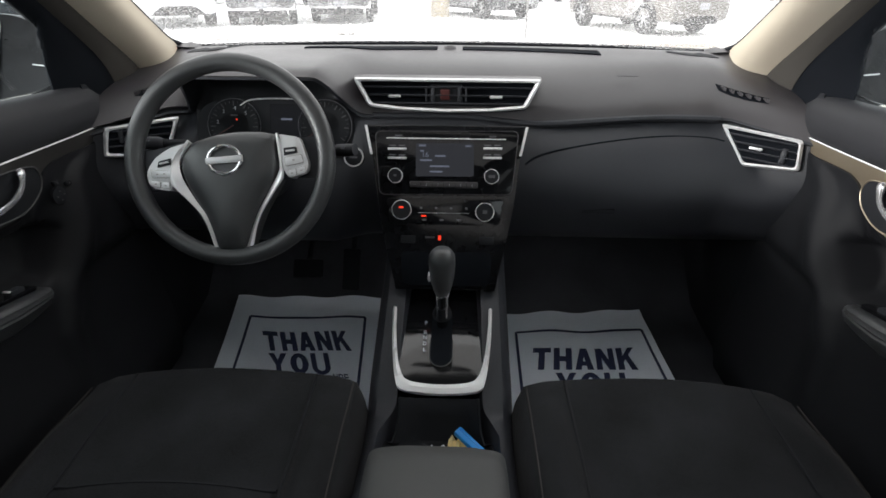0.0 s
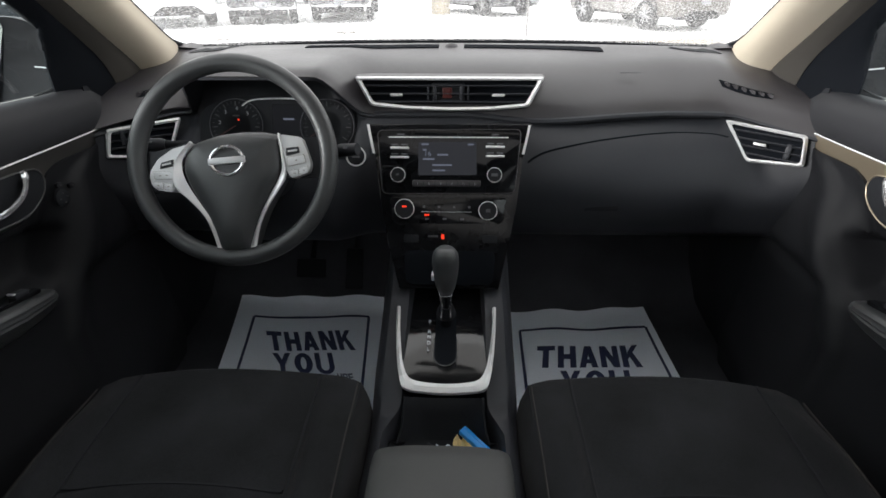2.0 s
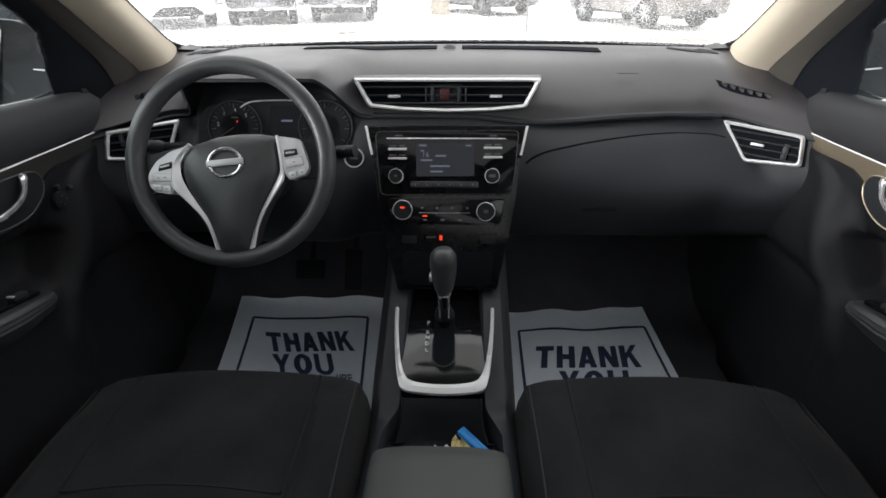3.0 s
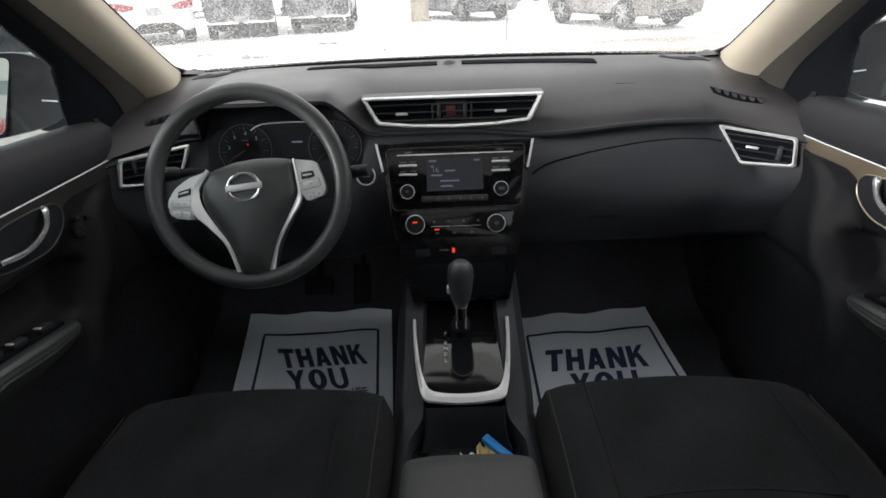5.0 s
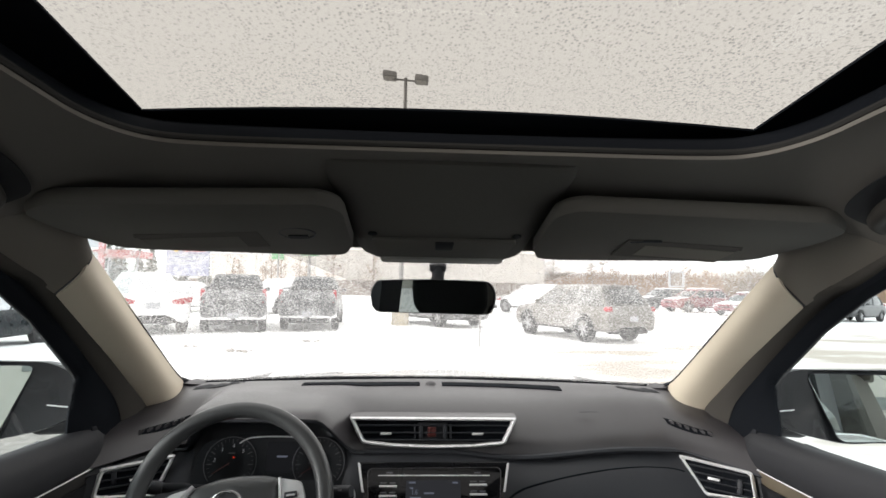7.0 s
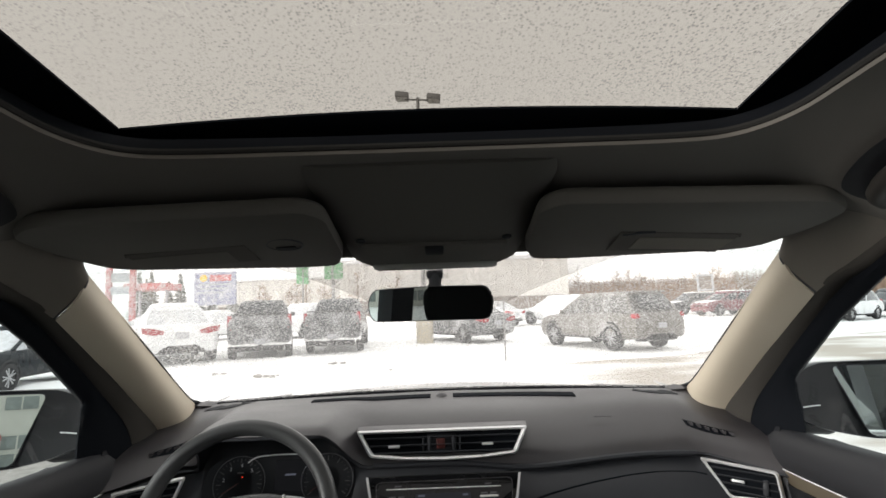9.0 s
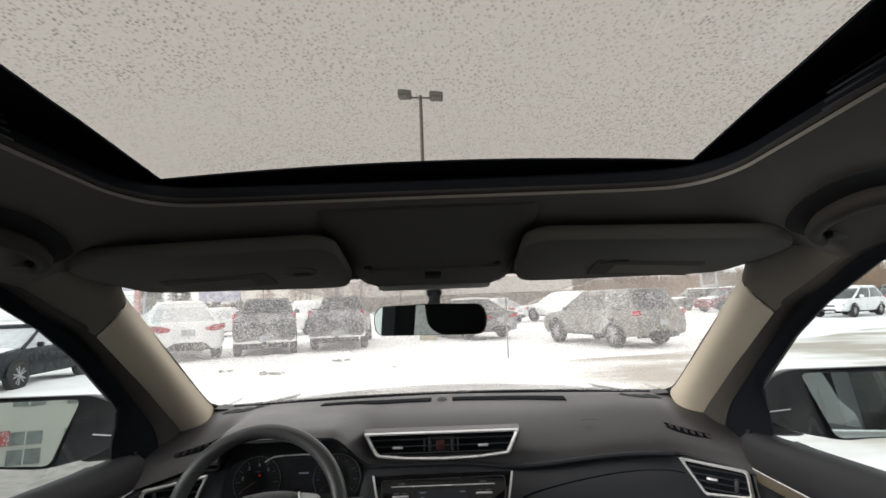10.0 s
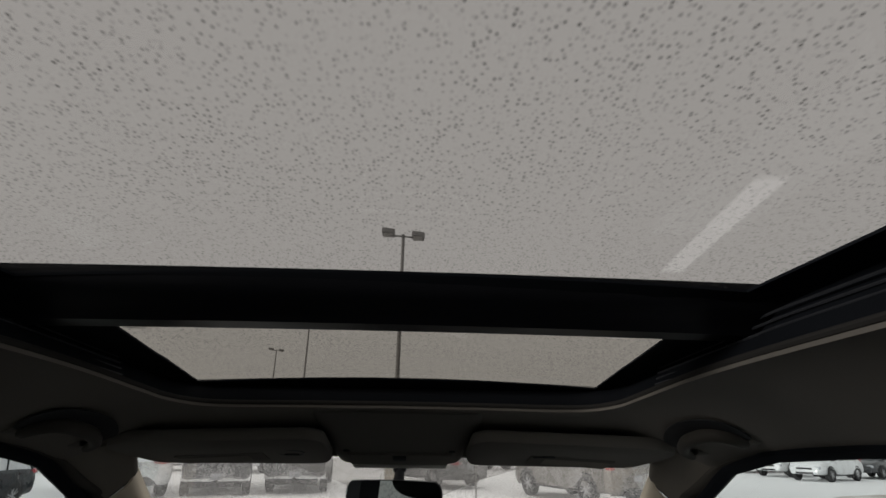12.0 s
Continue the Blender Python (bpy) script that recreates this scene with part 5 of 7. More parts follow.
ar = thing("armrest", "grey vinyl centre armrest lid", "armrest")
loops = []
for y, h in ((0.607, 0.25), (0.602, 0.6), (0.588, 0.88), (0.56, 1.0), (0.45, 1.03), (0.3, 1.02), (0.18, 0.95), (0.15, 0.6)):
    loops.append([(x * (0.9 + 0.1 * h), y, 0.622 + z * h) for x, z in rounded([(-0.114, 0.0), (0.114, 0.0), (0.110, 0.050), (0.055, 0.062), (-0.055, 0.062), (-0.110, 0.050)], 0.022, 4)])
part("lid", loft(loops), M_ARM, ar)
part("base", rbox(0.205, 0.42, 0.21, 0.02, 2, Matrix.Translation((0, 0.37, 0.522))), M_PAD, ar)
lt = thing("lighter", "bright blue plastic lighter lying in the console tray", "lighter", m=Matrix.Translation((0.056, 0.662, 0.604)) @ Matrix.Rotation(radians(-42), 4, "Z") @ Matrix.Rotation(radians(12), 4, "Y"))
part("body", rbox(0.064, 0.017, 0.012, 0.003, 2), M_BLUE, lt)
part("groove", rbox(0.058, 0.002, 0.002, 0.0005, 1, Matrix.Translation((0, 0.002, 0.006))), M_BLUE, lt)
wr = part("wrapper", thick(grid([[(0.018 + 0.007 * i, 0.640 + 0.010 * j, 0.585 + 0.018 * abs(math.sin(i * 1.7 + j * 2.3))) for i in range(6)] for j in range(5)]), 0.001), M_YELLOW, None)
tagged(wr, "crumpled yellowish paper wrapper in the console tray", "wrapper")
rc = part("receipt", thick(grid([[(-0.012 + 0.007 * i, 0.650 + 0.006 * j, 0.592 + 0.005 * math.sin(i * 2 + j)) for i in range(5)] for j in range(3)]), 0.001), M_PAPER, None)
tagged(rc, "small white paper slip in the console tray", "paper")

# ---- paper floor mats ----
def mat_sheet(bl, br, tr, tl, seed):
    def at(u, v):
        p = (Vector(bl) * (1 - u) + Vector(br) * u) * (1 - v) + (Vector(tl) * (1 - u) + Vector(tr) * u) * v
        z = along([(0.5, 0.410), (0.75, 0.411), (1.0, 0.416), (1.15, 0.4255), (1.28, 0.442), (1.36, 0.457), (1.45, 0.53)], p[1])
        z += 0.0035 * math.sin(9 * u + seed) * math.sin(7 * v + 2 * seed) + 0.004 * ramp(v, 0.8, 1) * math.sin(16 * u + seed)
        return Vector((p[0], p[1], z + 0.004))
    return at


def floor_mat(at, tb, label):
    """A printed paper mat: sheet, border lines and words laid on it."""
    t = thing("floor_mat", label, "floor mat", group="paper floor mats")
    part("sheet", thick(grid([[at(u / 24, v / 24) for u in range(25)] for v in range(25)]), 0.0008), M_PAPER, t)
    u0, u1, v0, v1 = tb
    for a, b in (((u0, v0), (u0, v1)), ((u0, v1), (u1, v1)), ((u1, v1), (u1, v0)), ((u0, v0), (u1, v0))):
        rows = []
        for i in range(25):
            u, v = a[0] + (b[0] - a[0]) * i / 24, a[1] + (b[1] - a[1]) * i / 24
            du, dv = (0.009, 0) if a[0] == b[0] else (0, 0.006)
            rows.append([at(u - du, v - dv) + Vector((0, 0, 0.0016)), at(u + du, v + dv) + Vector((0, 0, 0.0016))])
        part("border_line", grid(rows), M_INK, t, "navy border line")
    return t


# heavy block capitals on a unit square: each a list of convex strokes
def bar(x0, y0, x1, y1):
    return [(x0, y0), (x1, y0), (x1, y1), (x0, y1)]


def bowl(x0, x1, y0, y1, a0, a1, k=0.30, n=10):
    """A bent stroke of an O or a U, from angle a0 to a1 in degrees."""
    cx, cy, rx, ry = (x0 + x1) / 2, (y0 + y1) / 2, (x1 - x0) / 2, (y1 - y0) / 2
    out = []
    for i in range(n):
        p, q = (math.radians(a0 + (a1 - a0) * (i + j) / n) for j in (0, 1))
        pt = lambda t, d, e: (cx + (rx - d) * math.cos(t), cy + (ry - e) * math.sin(t))
        out.append([pt(p, 0, 0), pt(q, 0, 0), pt(q, k, 0.6 * k), pt(p, k, 0.6 * k)])
    return out


STROKES = {
    "T": [bar(0, 0.78, 1, 1), bar(0.33, 0, 0.67, 0.78)],
    "H": [bar(0, 0, 0.33, 1), bar(0.67, 0, 1, 1), bar(0.33, 0.38, 0.67, 0.61)],
    "A": [[(0, 0), (0.33, 0), (0.62, 1), (0.32, 1)], [(1, 0), (0.67, 0), (0.38, 1), (0.68, 1)], bar(0.28, 0.18, 0.72, 0.38)],
    "N": [bar(0, 0, 0.31, 1), bar(0.69, 0, 1, 1), [(0.0, 1), (0.34, 1), (1, 0), (0.66, 0)]],
    "K": [bar(0, 0, 0.33, 1), [(0.28, 0.30), (0.28, 0.58), (0.68, 1), (1, 1)], [(0.40, 0.55), (0.62, 0.72), (1.04, 0), (0.70, 0)]],
    "Y": [[(0, 1), (0.31, 1), (0.64, 0.42), (0.36, 0.42)], [(1, 1), (0.69, 1), (0.36, 0.42), (0.64, 0.42)], bar(0.36, 0, 0.64, 0.42)],
    "O": bowl(0, 1, 0, 1, 0, 360, 0.34, n=20),
    "U": [bar(0, 0.35, 0.28, 1), bar(0.72, 0.35, 1, 1)] + bowl(0, 1, 0, 0.70, 180, 360, 0.28),
    "R": [bar(0, 0, 0.28, 1), bar(0.28, 0.82, 0.7, 1), bar(0.28, 0.40, 0.7, 0.58), bar(0.7, 0.46, 0.95, 0.94), [(0.45, 0.42), (0.72, 0.42), (1, 0), (0.70, 0)]],
    "E": [bar(0, 0, 0.28, 1), bar(0.28, 0.80, 0.95, 1), bar(0.28, 0.41, 0.88, 0.59), bar(0.28, 0, 0.95, 0.20)],
}


def lay_text(parent, at, text, uc, vc, w, h, slant=0.0):
    """Words on the sheet between u = uc +- w/2, v = vc +- h/2, following its waves."""
    k = len(text)
    for i, ch in enumerate(text):
        bm = bmesh.new()
        for level, poly in enumerate(STROKES[ch]):
            vs = []
            for x, y in poly:
                a = (i + 0.07 + 0.86 * x) / k
                vs.append(bm.verts.new(at(uc + (a - 0.5) * w + (y - 0.5) * slant, vc + (y - 0.5) * h) + Vector((0, 0, 0.0016 + 0.00006 * level))))
            bm.faces.new(vs)
        part("letter", bm, M_INK, parent, "navy block letter " + ch, smooth=False)


atL = mat_sheet((-0.545, 0.62), (-0.144, 0.62), (-0.202, 1.345), (-0.637, 1.335), 1.0)
mL = floor_mat(atL, (0.125, 0.905, 0.2, 0.875), "grey paper floor mat printed THANK YOU in navy")
lay_text(mL, atL, "THANK", 0.535, 0.742, 0.57, 0.105, -0.055)
lay_text(mL, atL, "YOU", 0.525, 0.622, 0.40, 0.108, -0.05)
lay_text(mL, atL, "URE", 0.80, 0.556, 0.10, 0.035, -0.02)
atR = mat_sheet((0.145, 0.60), (0.62, 0.58), (0.575, 1.315), (0.163, 1.285), 2.3)
mR = floor_mat(atR, (0.093, 0.945, 0.2, 0.885), "grey paper floor mat printed THANK YOU in navy")
lay_text(mR, atR, "THANK", 0.50, 0.735, 0.66, 0.115, 0.03)
lay_text(mR, atR, "YOU", 0.495, 0.605, 0.43, 0.115, 0.03)

# ---- pedals ----
for x, w, h, nm in ((-0.275, 0.05, 0.12, "accelerator"), (-0.40, 0.085, 0.055, "brake_pedal")):
    pd = thing("pedal", "black rubber foot pedal under the dashboard", "pedal", m=Matrix.Translation((x, 1.30, 0.58)) @ Matrix.Rotation(radians(55), 4, "X"))
    part("pad", rbox(w, h, 0.015, 0.006, 2), M_BLACK, pd)
    part("arm", tube([(0, 0.03, -0.01), (0, 0.12, -0.04), (0, 0.2, -0.1)], 0.008, 8), M_BLACK, pd)

# ---- front seats ----
def front_seat(s):
    cx = s * 0.398
    st = thing("front_seat", "black woven cloth front car seat with headrest", "car seat", m=Matrix.Translation((cx, 0, 0)), group="front seats")
    W = 0.258

    def top(u, v):
        """u across -1..1, v from the front edge (0) to the back (1)."""
        sq = 0.35 if u * s < 0 else 1.0
        y = 0.752 - 0.55 * v - 0.035 * sq * u * u * (1 - v) - 0.03 * sq * max(0, abs(u) - 0.8) / 0.2 * (1 - v)
        b = ramp(abs(u), 0.62, 0.78) * (1 - 0.9 * ramp(abs(u), 0.82, 1.0))
        z = 0.670 + 0.010 * (1 - u * u) * (1 - v) - 0.045 * v + 0.028 * b * ramp(v, 0.0, 0.3)
        return y, z
    rows = []
    for j in range(25):
        v = j / 24
        row = []
        for i in range(41):
            u = -1 + 2 * i / 40
            y, z = top(u, v)
            x = W * u * (1 - 0.05 * (1 - v) ** 2 * (u * s > 0))
            e = ramp(abs(u), 0.93 if u * s < 0 else 0.88, 1.0)
            row.append((x, y, z - 0.035 * e * e))
        rows.append(row)
    front = []
    for k in range(1, 9):
        a = k / 8
        front.append([(p[0] * (1 - 0.02 * a), p[1] + 0.016 * math.sin(math.pi * min(1, a * 1.3)) - 0.05 * a * a, p[2] - 0.02 * a - 0.16 * a * a) for p in rows[0]])
    rows = front[::-1] + rows
    rows = [[(r[0][0] * 1.02, r[0][1], 0.50)] + [(r[0][0] * 1.03, r[0][1], r[0][2] - 0.06)] + r + [(r[-1][0] * 1.03, r[-1][1], r[-1][2] - 0.06)] + [(r[-1][0] * 1.02, r[-1][1], 0.50)] for r in rows]
    part("cushion", grid(rows), M_CLOTH, st)
    for uu in (-0.66, 0.66):
        ln = [(W * uu * (1 - 0.05 * (1 - v) ** 2 * (uu * s > 0)), top(uu, v)[0], top(uu, v)[1] + 0.001) for v in [i / 20 for i in range(21)]]
        part("seam", tube(ln, 0.0022, 6), M_BLACK, st)
    for uu in (-0.93, 0.93):
        ln = [(W * uu * (1 - 0.05 * (1 - v) ** 2 * (uu * s > 0)), top(uu, v)[0], top(uu, v)[1] - 0.0005) for v in [i / 20 for i in range(21)]]
        part("stitching", tube(ln, 0.0014, 5), M_STITCH, st, "grey stitched seam")
    part("cross_seam", tube([(W * u * 0.97, top(u, 0.45)[0] + 0.02 * (1 - u * u), top(u, 0.45)[1] + 0.0005) for u in [-0.66 + 1.32 * i / 16 for i in range(17)]], 0.003, 6), M_BLACK, st)
    part("side_shield", rbox(0.03, 0.46, 0.12, 0.02, 3, Matrix.Translation((s * 0.262, 0.42, 0.54))), M_PAD, st)
    part("runner", rbox(0.42, 0.42, 0.07, 0.01, 2, Matrix.Translation((0, 0.42, 0.455))), M_BLACK, st)
    # backrest
    loops = []
    for k in range(13):
        t = k / 12
        z, yc = 0.64 + 0.62 * t, 0.20 - 0.235 * t
        w = along([(0, 0.235), (0.25, 0.262), (0.6, 0.262), (0.85, 0.225), (0.96, 0.18), (1, 0.13)], t)
        d = along([(0, 0.06), (0.2, 0.065), (0.8, 0.05), (0.95, 0.04), (1, 0.02)], t)
        loops.append([(w * math.copysign(abs(math.cos(a)) ** 0.6, math.cos(a)), yc + d * math.copysign(abs(math.sin(a)) ** 0.7, math.sin(a)) + 0.03 * abs(math.cos(a)) ** 3, z) for a in [2 * math.pi * i / 32 for i in range(32)]])
    part("backrest", loft(loops), M_CLOTH, st)
    loops = []
    for k in range(25):
        t = -1 + 2 * k / 24
        z, yc = 1.384 + 0.100 * math.sin(t * math.pi / 2), -0.030 + 0.02 * t
        e = max(0.0, 1 - abs(math.sin(t * math.pi / 2)) ** 3.4) ** 0.42
        w, d = 0.012 + 0.146 * e * (1 + 0.04 * t), 0.006 + 0.050 * e
        loops.append([(w * math.copysign(abs(math.cos(a)) ** 0.7, math.cos(a)), yc + d * math.copysign(abs(math.sin(a)) ** 0.8, math.sin(a)), z) for a in [2 * math.pi * i / 40 for i in range(40)]])
    hr = part("headrest", loft(loops), M_CLOTH2, st, "black padded headrest")
    for x in (-0.06, 0.06):
        part("post", tube([(x, -0.035, 1.22), (x, -0.035, 1.30)], 0.006, 8), M_CHROME, hr)
    return st


for nm, s in SIDES:
    front_seat(s)
rs = thing("rear_bench", "black cloth rear bench seat", "car seat")
part("cushion", rbox(1.30, 0.5, 0.18, 0.06, 4, Matrix.Translation((0, -0.85, 0.66))), M_CLOTH, rs)
part("backrest", rbox(1.30, 0.16, 0.6, 0.05, 4, Matrix.Translation((0, -1.18, 0.98)) @ Matrix.Rotation(radians(14), 4, "X")), M_CLOTH, rs)
for x in (-0.42, 0.42):
    part("headrest", rbox(0.26, 0.1, 0.17, 0.04, 4, Matrix.Translation((x, -1.28, 1.33))), M_CLOTH2, rs)

# ---- front doors ----
def front_door(s, name):
    d = thing(name, "black front door panel with taupe trim strip and chrome handle" if s > 0 else "black driver door panel with shade-darkened trim and chrome handle", "car door")

    def dz(y):
        return 0.055 * max(0, 1.02 - y) if y > 0.6 else 0.023
    ys = [1.125, 1.115, 1.10, 1.085, 1.07, 1.04, 1.0, 0.95, 0.85, 0.7, 0.5, 0.25, -0.02]
    sec = rounded([(0.80, 1.10), (0.786, 1.128), (0.752, 1.130), (0.735, 1.105), (0.729, 1.07), (0.735, 1.045), (0.80, 1.04)], 0.012, 3)
    part("upper_pad", loft([[(s * (x + (0.8 - x) * 0.12 * ramp(y, 1.09, 1.13)), y, z + dz(y) * ramp(z, 1.03, 1.12) - 0.006 * ramp(y, 1.09, 1.13) * ramp(z, 1.05, 1.12)) for x, z in sec] for y in ys]), M_SILL, d, "dark padded window sill")
    zl = [(-0.02, 0.955), (0.5, 0.947), (0.74, 0.944), (0.81, 0.944), (0.849, 0.957), (0.877, 0.983), (0.905, 1.004), (0.933, 1.012), (0.973, 1.012), (1.04, 1.010), (1.09, 1.016)]
    rows = []
    for i in range(40):
        y = 1.09 - 1.10 * i / 39
        zu, zb = 1.046 + 0.3 * dz(y), along(zl, y)
        rows.append([(s * (0.7385 + 0.009 * t), y, zu + (zb - zu) * t) for t in (0, 0.2, 0.4, 0.6, 0.8, 1.0)])
    part("trim_strip", thick(grid(rows), 0.004), M_TAUPE if s > 0 else M_SHADETRIM, d, "taupe metallic trim strip" if s > 0 else "metallic trim strip darkened for its shade")
    # lower panel with a rounded ridge, hollow pocket and armrest shelf
    rows = []
    for i in range(150):
        y = 1.115 - 1.135 * i / 149
        k = 1 - ramp(y, 0.83, 0.92)
        side = [(along(zl, y) + 0.006, 0.742), (along(zl, y) - 0.03, 0.742 + 0.02 * k), (0.90, 0.745 + 0.04 * k - 0.02 * (1 - k)), (0.83, 0.735 + 0.01 * k - 0.02 * (1 - k)), (0.80, 0.728), (0.77, 0.724), (0.74, 0.722), (0.68, 0.72), (0.60, 0.71), (0.50, 0.70), (0.40, 0.72)]
        row = []
        for p in smooth_line([(z, x, 0) for z, x in side], 7):
            z, x = p.x, p.y
            yr = along([(0.55, 0.79), (0.72, 0.80), (0.791, 0.843), (0.821, 0.873), (0.864, 0.908), (0.908, 0.940), (0.945, 0.952), (0.970, 0.962), (0.993, 0.992), (1.005, 1.01)], z)
            g = math.exp(-((y - yr) / (0.020 if y < yr else 0.034)) ** 2) * ramp(z, 0.55, 0.7) * (1 - ramp(z, 0.985, 1.02))
            f = ramp(y, yr + 0.01, yr + 0.09)
            roof = along([(0.60, 0.942), (0.76, 0.940), (0.83, 0.935), (0.876, 0.922), (0.90, 0.90)], y)
            hollow = ramp(yr - 0.034 - y, 0, 0.016) * (1 - ramp(z, roof - 0.014, roof)) * ramp(z, 0.815, 0.835) * ramp(y, 0.30, 0.40)
            row.append((s * (x - 0.013 * g + 0.045 * hollow + 0.006 * f * (1 - ramp(z, 0.93, 1.01))), y, z))
        rows.append(row)
    part("lower_panel", thick(grid(rows), 0.005), M_DOOR, d)
    part("strip_edge", tube([(s * 0.7345, y, 1.0465 + 0.3 * dz(y)) for y in (1.085, 1.0, 0.9, 0.8, 0.7, 0.6, 0.4, 0.2, 0.0)], 0.0016, 6), M_SILVER, d, "thin bright edge line")
    def rise(y):
        return 0.20 * max(0, min(0.785 - y, 0.2))
    pleats = [(0.752, 0.768), (0.722, 0.770), (0.704, 0.786), (0.698, 0.800), (0.6945, 0.803), (0.692, 0.8065), (0.694, 0.810), (0.6925, 0.814), (0.695, 0.8185), (0.6945, 0.8225), (0.698, 0.827), (0.704, 0.830), (0.712, 0.831), (0.752, 0.831)]
    part("armrest", loft([[(s * (0.722 + (x - 0.722) * q), y, 0.822 + (z - 0.822) * q + rise(y)) for x, z in pleats] for y, q in ((0.794, 0.30), (0.790, 0.50), (0.780, 0.66), (0.75, 0.82), (0.70, 1), (0.6, 1), (0.45, 1), (0.30, 1), (0.27, 0.8))]), M_LEATHER, d, "stitched and pleated black armrest")
    for x, z in ((0.6955, 0.8085), (0.6950, 0.8165)):
        part("stitching", tube([(s * (0.722 + (x - 0.722) * q), y, 0.822 + (z - 0.822) * q + rise(y)) for y, q in ((0.780, 0.66), (0.75, 0.82), (0.70, 1), (0.6, 1), (0.45, 1), (0.31, 1))], 0.0009, 5), M_STITCH, d, "grey stitched seam")
    SPM = Matrix.Translation((0, 0.785, 0.832)) @ Matrix.Rotation(radians(-11.3), 4, "X") @ Matrix.Translation((0, -0.785, 0))
    sp = part("switch_panel", slab(rounded([(s * 0.710, 0.58), (s * 0.750, 0.58), (s * 0.750, 0.765), (s * 0.716, 0.775)], 0.012), 0.006, 0.002, SPM), M_PIANO, d, "glossy switch panel")
    for y in ((0.735, 0.675, 0.625) if s < 0 else (0.725,)):
        sb = part("window_switch", rbox(0.016, 0.030, 0.010, 0.003, 2, SPM @ Matrix.Translation((s * 0.728, y, 0.009))), M_PAD, sp)
        part("switch_tip", rbox(0.013, 0.006, 0.003, 0.001, 1, SPM @ Matrix.Translation((s * 0.728, y - 0.014, 0.013))), M_SILVER, sb, "silver switch tip")
    rec = [(0.882, 1.0), (0.880, 1.018), (0.862, 1.030), (0.80, 1.036), (0.73, 1.032), (0.69, 1.0), (0.71, 0.972), (0.77, 0.961), (0.825, 0.960), (0.866, 0.978)]
    R3 = smooth_line([(s * 0.736, y, z) for y, z in rec], 4, True)
    part("handle_recess", thick(loft([[p for p in R3], [Vector((p.x + s * 0.014, 0.81 + (p.y - 0.81) * 0.85, 1.0 + (p.z - 1.0) * 0.8)) for p in R3], [Vector((p.x + s * 0.016, 0.81 + (p.y - 0.81) * 0.1, 1.0 + (p.z - 1.0) * 0.1)) for p in R3]], caps=False), 0.002), M_PIANO, d)
    rw = [Vector((p.x - s * 0.005, p.y, p.z)) for p in R3]
    part("recess_cup", slab([(p.y, p.z) for p in R3], 0.003, 0, Matrix(((0, 0, s, s * 0.7315), (1, 0, 0, 0), (0, 1, 0, 0), (0, 0, 0, 1)))), M_BLACK, d, "black handle recess")
    part("recess_rim", tube(rw, 0.0014, 6, True), M_TAUPE if s > 0 else M_ARM, d, "thin bright rim")
    hp = smooth_line([(s * 0.730, 0.842, 1.026), (s * 0.722, 0.832, 1.022), (s * 0.718, 0.822, 1.010), (s * 0.718, 0.808, 0.998), (s * 0.718, 0.785, 0.990), (s * 0.719, 0.755, 0.986), (s * 0.728, 0.715, 0.988)], 5)
    part("door_handle", tube(hp, [0.0045 + 0.0035 * (1 - ramp(i / (len(hp) - 1), 0.0, 0.3)) for i in range(len(hp))], 10, flat=1.3), M_CHROME, d, "chrome pull handle")
    if s < 0:
        ms = part("mirror_switch", turned([(0.017, 0), (0.017, 0.006), (0.011, 0.008)], 20, Matrix.Translation((-0.731, 0.903, 0.960)) @ Matrix.Rotation(radians(90), 4, "Y")), M_BLACK, d)
        part("mirror_switch_ring", tube([(-0.7265, 0.903 + 0.0155 * math.cos(a), 0.960 + 0.0155 * math.sin(a)) for a in [2 * math.pi * i / 20 for i in range(20)]], 0.0011, 5, True), M_DASH, ms)
        for dy, dz2 in ((-0.009, 0), (0.009, 0), (0, 0.009), (0, -0.009)):
            part("mirror_switch_mark", rbox(0.002, 0.003, 0.002, 0.0005, 1, Matrix.Translation((-0.7225, 0.903 + dy, 0.960 + dz2))), M_ARM, ms)
        for y, z in ((0.908, 0.983), (0.938, 0.972)):
            fsb = part("selector_button", rbox(0.008, 0.014, 0.010, 0.003, 2, Matrix.Translation((-0.730, y, z))), M_BLACK, d)
            part("selector_mark", rbox(0.002, 0.003, 0.003, 0.0005, 1, Matrix.Translation((-0.7262, y, z))), M_ARM, fsb)
    return d


for nm, s in SIDES:
    front_door(s, "door_1" if s < 0 else "door_2")

